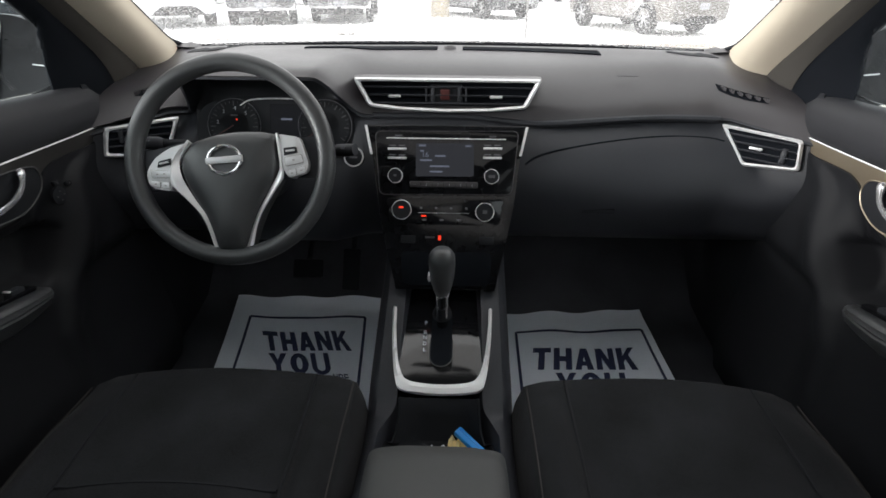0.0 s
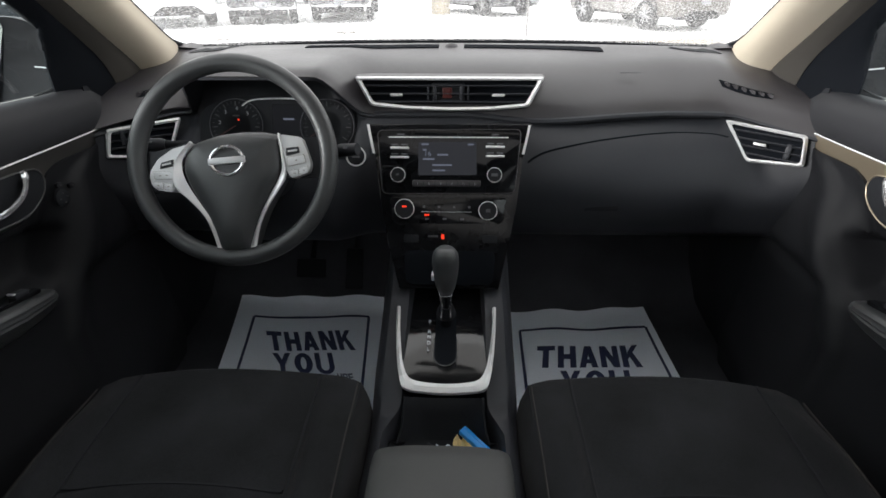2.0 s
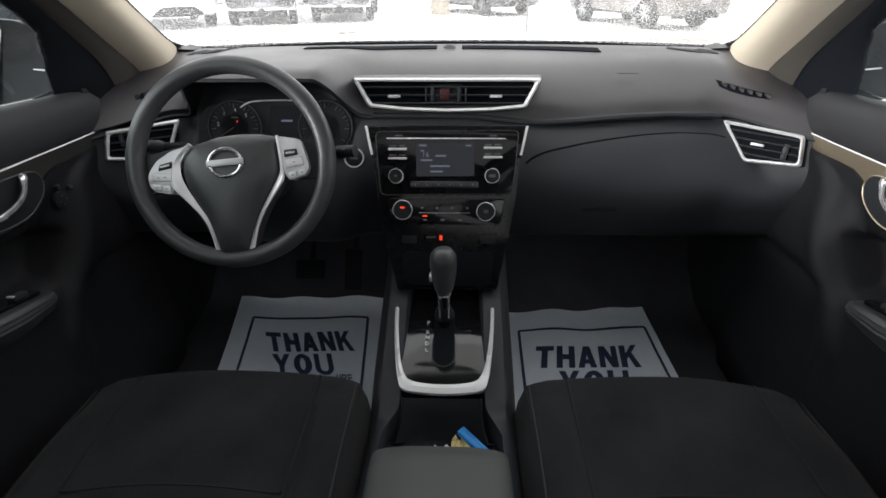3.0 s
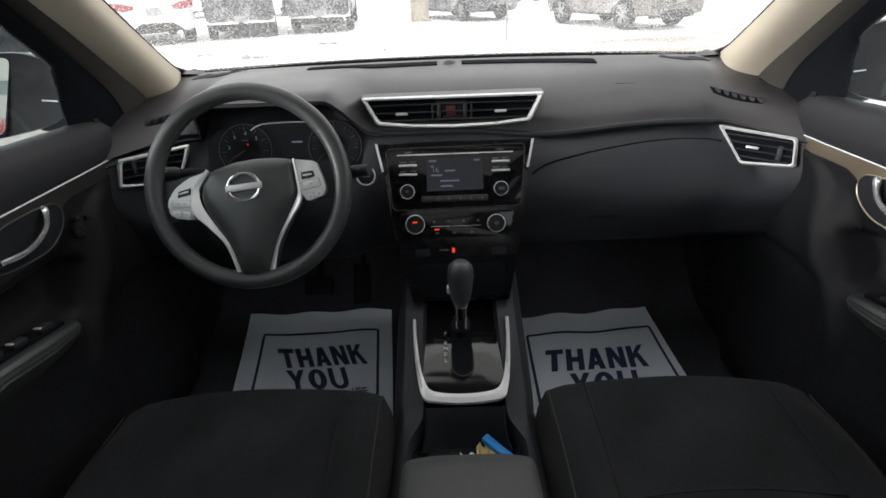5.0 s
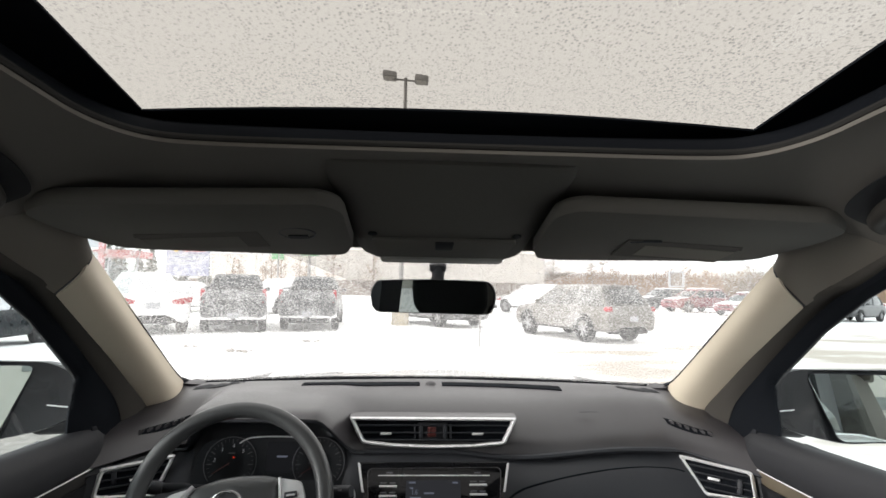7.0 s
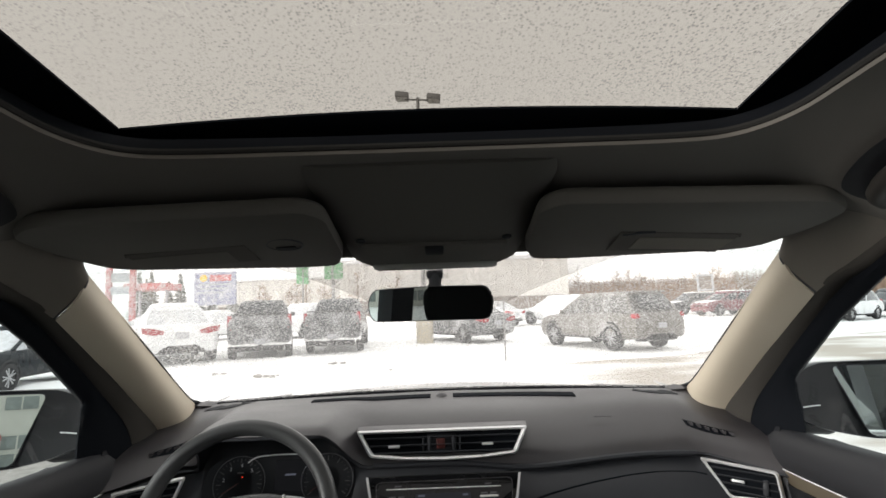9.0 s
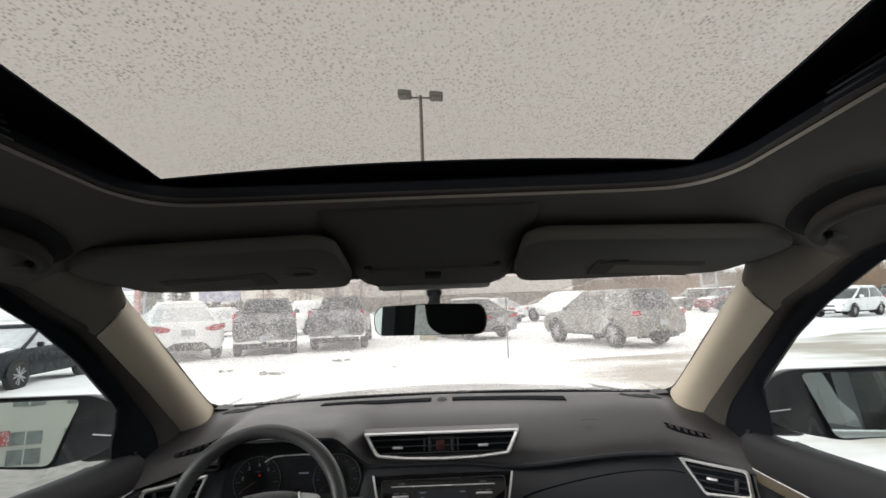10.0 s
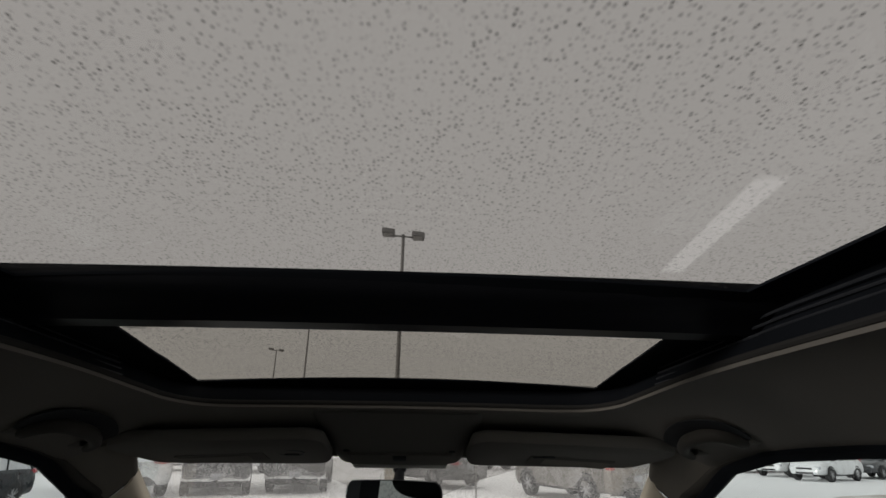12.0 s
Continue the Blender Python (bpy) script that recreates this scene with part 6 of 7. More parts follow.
# ---- outside mirrors and own body sides ----
for nm, s in SIDES:
    om = thing("door_mirror", "black outside door mirror with wet housing", "door mirror", m=Matrix.Translation((s * 1.04, 1.17, 1.168)) @ Matrix.Rotation(radians(-s * 12), 4, "Z") @ Matrix.Rotation(radians(85.5), 4, "X"), group="door mirrors")
    o2 = rounded([(s * -0.192, 0.02), (s * -0.17, 0.06), (s * -0.12, 0.086), (s * 0.165, 0.095), (s * 0.195, 0.04), (s * 0.17, -0.075), (s * -0.01, -0.095), (s * -0.12, -0.075), (s * -0.19, -0.045)], 0.03, 4)
    part("housing", loft([[(x * k, y * k, z) for x, y in o2] for k, z in ((0.3, -0.12), (0.75, -0.10), (0.97, -0.05), (1.0, 0.0), (0.98, 0.008), (0.95, 0.006))]), M_HOUSING, om)
    g2 = rounded([(s * -0.090, 0.076), (s * 0.155, 0.083), (s * 0.182, 0.035), (s * 0.16, -0.066), (s * -0.03, -0.085)], 0.018, 4)
    turn = Matrix.Translation((-s * 0.09, 0, 0.004)) @ Matrix.Rotation(radians(-s * (13 if s > 0 else 5)), 4, "Y") @ Matrix.Rotation(radians(-2.5 if s > 0 else -1.5), 4, "X") @ Matrix.Translation((s * 0.09, 0, 0))
    part("glass_carrier", slab([(x * 1.03, y * 1.04) for x, y in g2], 0.004, 0, turn), M_BLACK, om)
    part("mirror_glass", slab(g2, 0.0055, 0, turn), M_MIRROR, om)
    part("chrome_line", rbox(0.055, 0.003, 0.003, 0.001, 1, Matrix.Translation((-s * 0.150, -0.020, 0.007)) @ Matrix.Rotation(radians(8 * s), 4, "Z")), M_SILVER, om)
    part("foot", rbox(0.16, 0.06, 0.10, 0.02, 3, Matrix.Translation((-s * 0.16, -0.06, -0.06))), M_HOUSING, om)
    bs = thing("body_side", "grey outer body side of the car", "car body", kind="structure")
    rows = []
    for y in (1.9, 1.2, 0.5, -0.3, -1.2, -2.0):
        rows.append([(s * x, y, z + 0.03 * (y < 0)) for x, z in ((0.80, 1.115), (0.84, 1.10), (0.895, 1.0), (0.905, 0.8), (0.89, 0.5), (0.84, 0.32))])
    part("panel", thick(grid(rows), 0.006), M_OWN, bs)
    part("belt_line", tube([(s * 0.802, y, 1.118 + 0.03 * (y < 0)) for y in (1.0, 0.5, -0.3, -1.2, -1.7)], 0.006, 6), M_CHROME, bs, "chrome belt line")


# ---- outside: snowy car park ----
M_SNOW = surf("trodden_snow", (0.88, 0.88, 0.885), 0.85, grain=5, var=0.05, bump=0.2, depth=0.03, stain=0.35, spec=0.2)
M_SLUSH = surf("dirty_ice", (0.26, 0.245, 0.225), 0.55, grain=9, var=0.45, bump=0.5, depth=0.03, stain=0.6, spec=0.4)


def slush_lane():
    """Packed snow streaked with brown slush along the driving direction."""
    m = surf("slushy_packed_snow", (0.7, 0.7, 0.7), 0.6, grain=6, bump=0.5, depth=0.04, spec=0.3)
    n, l = m.node_tree.nodes, m.node_tree.links
    tc, mp = n.new("ShaderNodeTexCoord"), n.new("ShaderNodeMapping")
    mp.inputs["Rotation"].default_value = (0, 0, radians(-20))
    mp.inputs["Scale"].default_value = (0.16, 1.1, 1)
    st, pt = n.new("ShaderNodeTexNoise"), n.new("ShaderNodeTexNoise")
    st.inputs["Scale"].default_value, st.inputs["Detail"].default_value = 1.0, 6
    pt.inputs["Scale"].default_value, pt.inputs["Detail"].default_value = 0.35, 5
    l.new(tc.outputs["Object"], mp.inputs["Vector"])
    l.new(mp.outputs[0], st.inputs["Vector"])
    l.new(tc.outputs["Object"], pt.inputs["Vector"])
    ad, rg, mx = n.new("ShaderNodeMath"), n.new("ShaderNodeMapRange"), n.new("ShaderNodeMix")
    l.new(st.outputs[0], ad.inputs[0])
    l.new(pt.outputs[0], ad.inputs[1])
    rg.inputs[1].default_value, rg.inputs[2].default_value = 0.86, 1.12
    sx, fx, fm = n.new("ShaderNodeSeparateXYZ"), n.new("ShaderNodeMapRange"), n.new("ShaderNodeMath")
    l.new(tc.outputs["Object"], sx.inputs[0])
    l.new(sx.outputs[0], fx.inputs[0])
    fx.inputs[1].default_value, fx.inputs[2].default_value, fx.inputs[3].default_value, fx.inputs[4].default_value = -1.0, 3.5, -0.45, 0.0
    l.new(ad.outputs[0], fm.inputs[0])
    l.new(fx.outputs[0], fm.inputs[1])
    l.new(fm.outputs[0], rg.inputs[0])
    mx.data_type = "RGBA"
    mx.inputs[6].default_value, mx.inputs[7].default_value = (0.86, 0.855, 0.85, 1), (0.40, 0.36, 0.31, 1)
    l.new(rg.outputs[0], mx.inputs[0])
    l.new(mx.outputs[2], n["Principled BSDF"].inputs["Base Color"])
    return m


M_LANE = slush_lane()
M_SNOWGLASS = surf("snowed_over_window", (0.55, 0.56, 0.58), 0.6, grain=8, var=0.25, stain=2, bump=0.1)
M_WHITECAR = surf("white_car_paint", (0.72, 0.73, 0.74), 0.3, coat=0.5, grain=40, stain=2, bump=0)
M_DARKCAR = surf("dark_grey_car_paint", (0.06, 0.062, 0.066), 0.35, coat=0.5, grain=30, var=0.4, stain=2.5, bump=0)
M_BLACKCAR = surf("black_car_paint", (0.010, 0.014, 0.017), 0.28, coat=0.0, spec=0.22, grain=30, var=0.3, bump=0)


def snowy(name, col, cover, rough=0.4, scale=34.0):
    """Car paint or glass with clumps of wind-blown wet snow stuck on it; far signs and conifers use the flecks for
    haze.
    """
    m = surf(name, col, rough, coat=0.3, grain=30, var=0.25, stain=2, bump=0)
    n, l = m.node_tree.nodes, m.node_tree.links
    tc, ns, br, rg, ad, mx = (n.new("ShaderNode" + k) for k in ("TexCoord", "TexNoise", "TexNoise", "MapRange", "Math", "Mix"))
    ns.inputs["Scale"].default_value, ns.inputs["Detail"].default_value = scale, 5
    br.inputs["Scale"].default_value = 1.6
    l.new(tc.outputs["Object"], ns.inputs["Vector"])
    l.new(tc.outputs["Object"], br.inputs["Vector"])
    ad.operation, ad.inputs[1].default_value = "MULTIPLY_ADD", 0.5
    l.new(br.outputs[0], ad.inputs[0])
    l.new(ns.outputs[0], ad.inputs[2])
    rg.inputs[1].default_value, rg.inputs[2].default_value = 0.86 - cover, 1.0 - cover
    l.new(ad.outputs[0], rg.inputs[0])
    mx.data_type = "RGBA"
    mx.inputs[6].default_value, mx.inputs[7].default_value = (*col, 1), (0.56, 0.56, 0.57, 1)
    l.new(rg.outputs[0], mx.inputs[0])
    l.new(mx.outputs[2], n["Principled BSDF"].inputs["Base Color"])
    return m


M_SNOWYCAR = snowy("dark_paint_flecked_with_snow", (0.045, 0.047, 0.05), 0.10)
M_SNOWYGREY = snowy("warm_grey_paint_flecked_with_snow", (0.125, 0.115, 0.103), 0.05)
M_SNOWYGLASS = snowy("window_flecked_with_snow", (0.028, 0.03, 0.032), 0.02, 0.15)
M_FROSTWIN = snowy("side_window_with_thawing_snow", (0.085, 0.082, 0.076), 0.06, 0.2)
M_REDCAR = surf("maroon_car_paint", (0.15, 0.032, 0.042), 0.4, coat=0.4, grain=30, var=0.2, bump=0)
M_CARGLASS = surf("dark_car_window", (0.03, 0.035, 0.04), 0.08, grain=3, var=0.3, bump=0, coat=0.3)
M_TYRE = surf("dirty_rubber_tyre", (0.025, 0.025, 0.026), 0.85, grain=50, var=0.4, stain=8)
M_RIM = surf("alloy_wheel", (0.42, 0.42, 0.43), 0.35, 0.5, grain=50, stain=8)
M_BUMPER = surf("dirty_chrome_bumper", (0.85, 0.85, 0.86), 0.35, 0.0, grain=30, var=0.2, stain=6, bump=0)
M_TAIL = surf("red_tail_lamp", (0.33, 0.02, 0.03), 0.2, coat=0.5)
M_HEADL = surf("clear_head_lamp", (0.6, 0.62, 0.65), 0.12, 0.3)
M_CONC = surf("stained_concrete", (0.45, 0.40, 0.31), 0.85, grain=30, var=0.2, bump=0.4)
M_POLE = surf("weathered_steel_pole", (0.20, 0.195, 0.19), 0.6, 0.3, grain=30)

bm = bmesh.new()
bmesh.ops.create_grid(bm, x_segments=60, y_segments=60, size=400)
for v in bm.verts:
    r = v.co.length
    v.co.x *= abs(v.co.x / 400) ** 0.9 + 0.02
    v.co.y *= abs(v.co.y / 400) ** 0.9 + 0.02
ground = part("ground", bm, M_SNOW)
tagged(ground, "snow-covered car park reaching to the horizon", "snow", kind="structure")
rows = []
for i in range(40):
    x = -1.5 + 60 * (i / 39) ** 1.4
    y0 = 9.4 + 0.12 * (x - 1.0) * (x > 1) - 0.6 * (x < 1) + 0.15 * math.sin(x * 1.7)
    y1 = 11.2 + 0.30 * x + 0.12 * math.sin(x * 2.3) if x < 6 else 13.0 + 0.55 * (x - 6) + 0.25 * math.sin(x)
    y0 = 3.0 if x > 4 else 9.4 - 6.4 * ramp(x, 0.5, 4)
    rows.append([(x, y0 + (max(y1, y0 + 0.2) - y0) * t, 0.004) for t in (0, 0.25, 0.5, 0.75, 1)])
road = part("road", grid(rows), M_LANE)
tagged(road, "packed snowy lane streaked with brown slush", "road", kind="structure")

# bare slushy strip beside the driver's door
rows = []
for i in range(30):
    y = -3.0 + 9.3 * i / 29
    edge = 0.18 * math.sin(2.1 * y) + 0.08 * math.sin(5.3 * y + 1)
    x1 = -1.35 - 2.2 * ramp(y, 4.6, 6.3) - 1.2 * ramp(-y, 0.5, 3.0) + 0.14 * math.sin(3.1 * y) + 0.06 * math.sin(7.7 * y)
    rows.append([(x1 + (-6.2 + edge - x1) * t, y + 0.25 * math.sin(4 * t + y), 0.005) for t in (0, 0.2, 0.4, 0.6, 0.8, 1)])
strip = part("pavement", grid(rows), M_SLUSH)
tagged(strip, "brownish slush-covered pavement beside the driver door", "pavement", kind="structure")

# own bonnet seen just over the windscreen's lower edge
rows = [[(x, 1.60 - 0.2 * x * x + 1.05 * t, 1.125 - 0.05 * x * x - 0.11 * t ** 2) for x in [i / 10 * 0.8 for i in range(-10, 11)]] for t in [j / 10 for j in range(11)]]
bon = part("bonnet", thick(grid(rows), 0.004), M_OWN)
tagged(bon, "wet grey car bonnet beyond the windscreen", "bonnet")
hd = part("roof_header", thick(grid([[(x, y - 0.12 * x * x * (y > 0.8), z - 0.05 * x * x) for x in [0.66 * i / 6 for i in range(-6, 7)]] for y, z in ((0.618, 1.684), (0.70, 1.650), (0.80, 1.598), (0.885, 1.548))]), 0.004), M_OWN)
tagged(hd, "outer roof panel over the windscreen", "roof", kind="structure")
rr = part("roof_rear", thick(grid([[(x, y, z - 0.06 * x * x) for x in [0.66 * i / 6 for i in range(-6, 7)]] for y, z in ((-0.98, 1.742), (-1.4, 1.725), (-2.0, 1.68))]), 0.004), M_OWN)
tagged(rr, "outer roof panel over the boot", "roof", kind="structure")
for s in (-1, 1):
    fw = part("front_wing", thick(grid([[(s * x, y, z) for x, z in ((0.78, 1.10 - 0.1 * t), (0.86, 1.05 - 0.1 * t), (0.90, 0.9), (0.90, 0.72))] for y, t in ((1.62, 0), (2.2, 0.5), (2.66, 1))]), 0.006), M_OWN)
    tagged(fw, "grey front wing of the car", "car body", kind="structure")
    for y in (2.0, -0.95 - 0.2):
        ow = thing("road_wheel", "black tyre on an alloy wheel in snow", "wheel", m=Matrix.Translation((s * 0.80, y, 0.36)) @ Matrix.Rotation(radians(90 * s), 4, "Y"), group="own wheels")
        part("tyre", turned([(0.23, -0.10), (0.34, -0.10), (0.36, -0.07), (0.36, 0.07), (0.34, 0.10), (0.23, 0.10)], 28), M_TYRE, ow)
        part("rim", turned([(0.23, -0.06), (0.23, 0.085), (0.10, 0.06), (0.05, 0.09)], 24), M_RIM, ow)
fb = part("front_bumper", rbox(1.72, 0.16, 0.62, 0.07, 4, Matrix.Translation((0, 2.70, 0.66))), M_OWN)
tagged(fb, "grey front bumper of the car", "bumper", kind="structure")
for s in (-1, 1):
    wp = thing("windscreen_wiper", "black wiper arm at rest under the windscreen", "wiper")
    part("arm", tube([(s * 0.05 - 0.3, 1.60, 1.088), (s * 0.05 + 0.05, 1.60, 1.092), (s * 0.05 + 0.32, 1.585, 1.088)], 0.006, 6), M_BLACK, wp)


def outline_car(kind):
    """Side outlines: lower body stations (y, bottom, top, half width) and cabin (base y0, y1, roof y0, y1, belt, roof height)."""
    if kind == "pickup":
        return 5.8, 1.88, [(-2.87, 0.66, 1.00, 0.84), (-2.82, 0.48, 1.28, 0.91), (-0.9, 0.42, 1.30, 0.935), (-0.85, 0.42, 1.28, 0.935), (1.2, 0.42, 1.27, 0.93), (2.3, 0.42, 1.20, 0.91), (2.8, 0.45, 1.08, 0.85), (2.9, 0.55, 0.93, 0.76)], (-0.95, 1.45, -0.74, 0.55, 1.25, 1.76, 0.68), (-1.85, 1.85, 0.385)
    if kind == "suv":
        return 5.0, 1.96, [(-2.50, 0.55, 0.88, 0.74), (-2.45, 0.42, 1.05, 0.87), (-2.32, 0.36, 1.12, 0.94), (-1.2, 0.32, 1.14, 0.98), (0.6, 0.32, 1.12, 0.98), (1.5, 0.32, 1.08, 0.96), (2.2, 0.34, 0.98, 0.90), (2.45, 0.42, 0.80, 0.80)], (-2.36, 1.35, -1.95, 0.35, 1.10, 1.70, 0.70), (-1.42, 1.45, 0.395)
    if kind == "hatch":
        return 3.9, 1.70, [(-1.93, 0.45, 0.85, 0.76), (-1.85, 0.32, 0.95, 0.82), (-0.8, 0.26, 0.96, 0.85), (0.5, 0.26, 0.94, 0.85), (1.3, 0.28, 0.88, 0.82), (1.75, 0.32, 0.76, 0.74), (1.92, 0.40, 0.62, 0.62)], (-1.75, 1.2, -1.35, 0.25, 0.93, 1.47, 0.64), (-1.2, 1.2, 0.31)
    return 4.8, 1.83, [(-2.40, 0.50, 0.80, 0.62), (-2.36, 0.38, 0.95, 0.78), (-2.22, 0.30, 1.03, 0.87), (-1.5, 0.27, 1.02, 0.91), (0.5, 0.26, 0.98, 0.91), (1.5, 0.28, 0.90, 0.87), (2.15, 0.32, 0.76, 0.80), (2.38, 0.42, 0.62, 0.66)], (-1.95, 1.15, -1.02, 0.15, 0.98, 1.47, 0.60), (-1.42, 1.42, 0.335)


def vehicle(kind, paint, label, x, y, turn, snow=False, category="car", group="", size=1.0):
    """A parked vehicle on its wheels, nose along its own +y, turned by degrees about z."""
    L, Wd, body, cab, wheels = outline_car(kind)
    v = thing({"pickup": "pickup_truck", "suv": "parked_suv", "hatch": "parked_hatchback"}.get(kind, "parked_sedan"), label, category, m=pose(x, y, 0, 0, 0, turn) @ Matrix.Diagonal((size, size, size, 1)), group=group)
    loops = []
    st = smooth_line([(a, b, 0) for a, b, _, _ in body], 3)
    tp = smooth_line([(a, c, d) for a, _, c, d in body], 3)
    for p, q in zip(st, tp):
        w, z0, z1 = q.z, p.y, q.y
        h = z1 - z0
        sec = [(w * 0.84, z0), (w * 0.95, z0 + 0.05), (w * 0.985, z0 + 0.2 * h), (w, z0 + 0.42 * h), (w * 0.995, z0 + 0.6 * h), (w * 0.975, z0 + 0.70 * h), (w * 0.965, z0 + 0.82 * h), (w * 0.93, z0 + 0.93 * h), (w * 0.86, z0 + 0.985 * h), (w * 0.70, z1)]
        loops.append([(a, p.x, z) for a, z in sec] + [(-a, p.x, z) for a, z in sec[::-1]])
    part("body", loft(loops), paint, v)
    b0, b1, r0, r1, zb, zr, rw = cab
    bw = 0.87 * Wd / 2 + 0.03
    def ring_at(t):
        y0, y1 = b0 + (r0 - b0) * t, b1 + (r1 - b1) * t
        w = bw + (rw - bw) * t
        z = zb - 0.04 + (zr - zb) * t
        w *= 1 + 0.035 * math.sin(math.pi * t)
        half = [(w, y0 + 0.20), (w, y1 - 0.28), (w * 0.95, y1 - 0.13), (w * 0.78, y1 - 0.03), (w * 0.4, y1 + 0.04)]
        back = [(w * 0.4, y0 - 0.03), (w * 0.8, y0 + 0.02), (w * 0.95, y0 + 0.08)]
        ring = [(-a, b, z) for a, b in half[:1]] + [(-a, b, z) for a, b in back[::-1]] + [(a, b, z) for a, b in back] + [(a, b, z) for a, b in half] + [(-a, b, z) for a, b in half[:0:-1]]
        return ring
    part("glasshouse", loft([ring_at(0), ring_at(0.3), ring_at(0.6), ring_at(0.93)]), M_SNOWGLASS if snow and paint in (M_WHITECAR, M_BLACKCAR) else M_FROSTWIN if paint is M_SNOWYGREY else M_SNOWYGLASS if paint is M_SNOWYCAR else M_CARGLASS, v, "snowed-over windows" if snow and paint in (M_WHITECAR, M_BLACKCAR) else "dark windows")
    top = ring_at(0.92)
    cxy = (0, (r0 + r1) / 2)
    part("roof", loft([[(a, b, c) for a, b, c in ring_at(0.90)], [(a * 0.99, cxy[1] + (b - cxy[1]) * 0.985, zr) for a, b, c in top], [(a * 0.9, cxy[1] + (b - cxy[1]) * 0.93, zr + 0.028) for a, b, c in top], [(a * 0.5, cxy[1] + (b - cxy[1]) * 0.6, zr + 0.045) for a, b, c in top]]), paint, v)
    lo, hi = ring_at(0.0), ring_at(0.95)
    for i in (1, 6, 9, len(lo) - 2):
        part("pillar", tube([Vector(q[i]) * 1.0 for q in (lo, ring_at(0.33), ring_at(0.66), hi)], [0.055, 0.05, 0.045, 0.04], 6), paint, v)
    for s in (-1, 1):
        for f in ((0.36, 0.66) if kind in ("suv",) else (0.5,)):
            a, b, c = (Vector(q[0]).lerp(Vector(q[-1]), f) for q in (lo, ring_at(0.5), hi))
            part("pillar", tube([(s * abs(p.x), p.y, p.z) for p in (a, b, c)], 0.035, 6), paint, v)
    y0, y1, r = wheels
    tyre = turned([(r * 0.60, 0.07), (r * 0.64, 0.0), (r * 0.9, 0.0), (r, 0.03), (r, 0.19), (r * 0.9, 0.22), (r * 0.62, 0.22)], 22)
    tm = bpy.data.meshes.new("tyre")
    bmesh.ops.recalc_face_normals(tyre, faces=tyre.faces)
    tyre.to_mesh(tm)
    tyre.free()
    tm.materials.append(M_TYRE)
    rb = turned([(r * 0.64, 0.02), (r * 0.58, 0.02), (r * 0.56, 0.06), (r * 0.22, 0.06), (r * 0.18, 0.015), (r * 0.05, 0.012)], 20)
    rmesh = bpy.data.meshes.new("rim")
    bmesh.ops.recalc_face_normals(rb, faces=rb.faces)
    rb.to_mesh(rmesh)
    rb.free()
    rmesh.materials.append(M_TYRE)
    sb = bmesh.new()
    for i in range(10):
        a = 2 * math.pi * (i + 0.16 * (-1) ** i) / 10
        bmesh.ops.create_cube(sb, size=1, matrix=Matrix.Rotation(a, 4, "Z") @ Matrix.Translation((r * 0.34, 0, 0.025)) @ Matrix.Diagonal((r * 0.56, r * 0.085, 0.03, 1)))
    bmesh.ops.create_cone(sb, cap_ends=True, segments=14, radius1=r * 0.12, radius2=r * 0.10, depth=0.04, matrix=Matrix.Translation((0, 0, 0.025)))
    smesh = bpy.data.meshes.new("spokes")
    sb.to_mesh(smesh)
    sb.free()
    smesh.materials.append(M_RIM)
    for yy in (y0, y1):
        for s in (-1, 1):
            m = Matrix.Translation((s * Wd / 2, yy, r)) @ Matrix.Rotation(radians(-90 * s), 4, "Y")
            w = part("wheel", tm, M_TYRE, v, m=m)
            part("rim", rmesh, M_RIM, w)
            part("spokes", smesh, M_RIM, w)
            arch = [(s * (Wd / 2 - 0.012), yy + (r + 0.075) * math.cos(a), r + (r + 0.075) * math.sin(a)) for a in [math.pi * i / 16 for i in range(17)]]
            inn = [(s * (Wd / 2 - 0.006), yy + (r + 0.01) * math.cos(a), r + (r + 0.01) * math.sin(a)) for a in [math.pi * i / 16 for i in range(17)]]
            part("wheel_arch", thick(grid([arch, inn]), 0.015), M_TYRE, v, "dark wheel arch")
    yb, yf = body[0][0], body[-1][0]
    hw = Wd / 2
    for s in (-1, 1):
        if kind == "pickup":
            part("tail_lamp", rbox(0.12, 0.10, 0.42, 0.03, 2, Matrix.Translation((s * (hw - 0.10), yb + 0.04, 1.12))), M_TAIL, v, "tall red tail lamp")
        elif kind == "suv":
            part("tail_lamp", rbox(0.17, 0.24, 0.15, 0.05, 3, Matrix.Translation((s * (hw - 0.13), yb + 0.14, 1.02))), M_TAIL, v, "red wraparound tail lamp")
        elif kind == "hatch":
            part("tail_lamp", rbox(0.12, 0.14, 0.26, 0.04, 2, Matrix.Translation((s * (hw - 0.13), yb + 0.06, 0.86))), M_TAIL, v)
        else:
            out = [(s * (hw - 0.03), 0.96), (s * (hw - 0.06), 0.82), (s * (hw - 0.30), 0.765), (s * (hw - 0.49), 0.79), (s * (hw - 0.52), 0.86), (s * (hw - 0.30), 0.925)]
            part("tail_lamp", loft([[(a * k, yb + d + 0.30 * max(0.0, abs(a) - hw + 0.26), z) for a, z in out] for k, d in ((1.0, 0.12), (1.0, -0.004), (0.985, -0.014))]), M_TAIL, v, "slanted red tail lamp")
            part("bumper_crease", tube([(s * hw * 0.05, yb - 0.01, 0.66), (s * hw * 0.5, yb + 0.0, 0.67), (s * hw * 0.85, yb + 0.10, 0.70)], 0.012, 6), paint, v)
        part("head_lamp", rbox(0.30, 0.22, 0.14, 0.05, 3, Matrix.Translation((s * (hw - 0.30), yf - 0.12, body[-1][2] - 0.04 + 0.02))), M_HEADL, v)
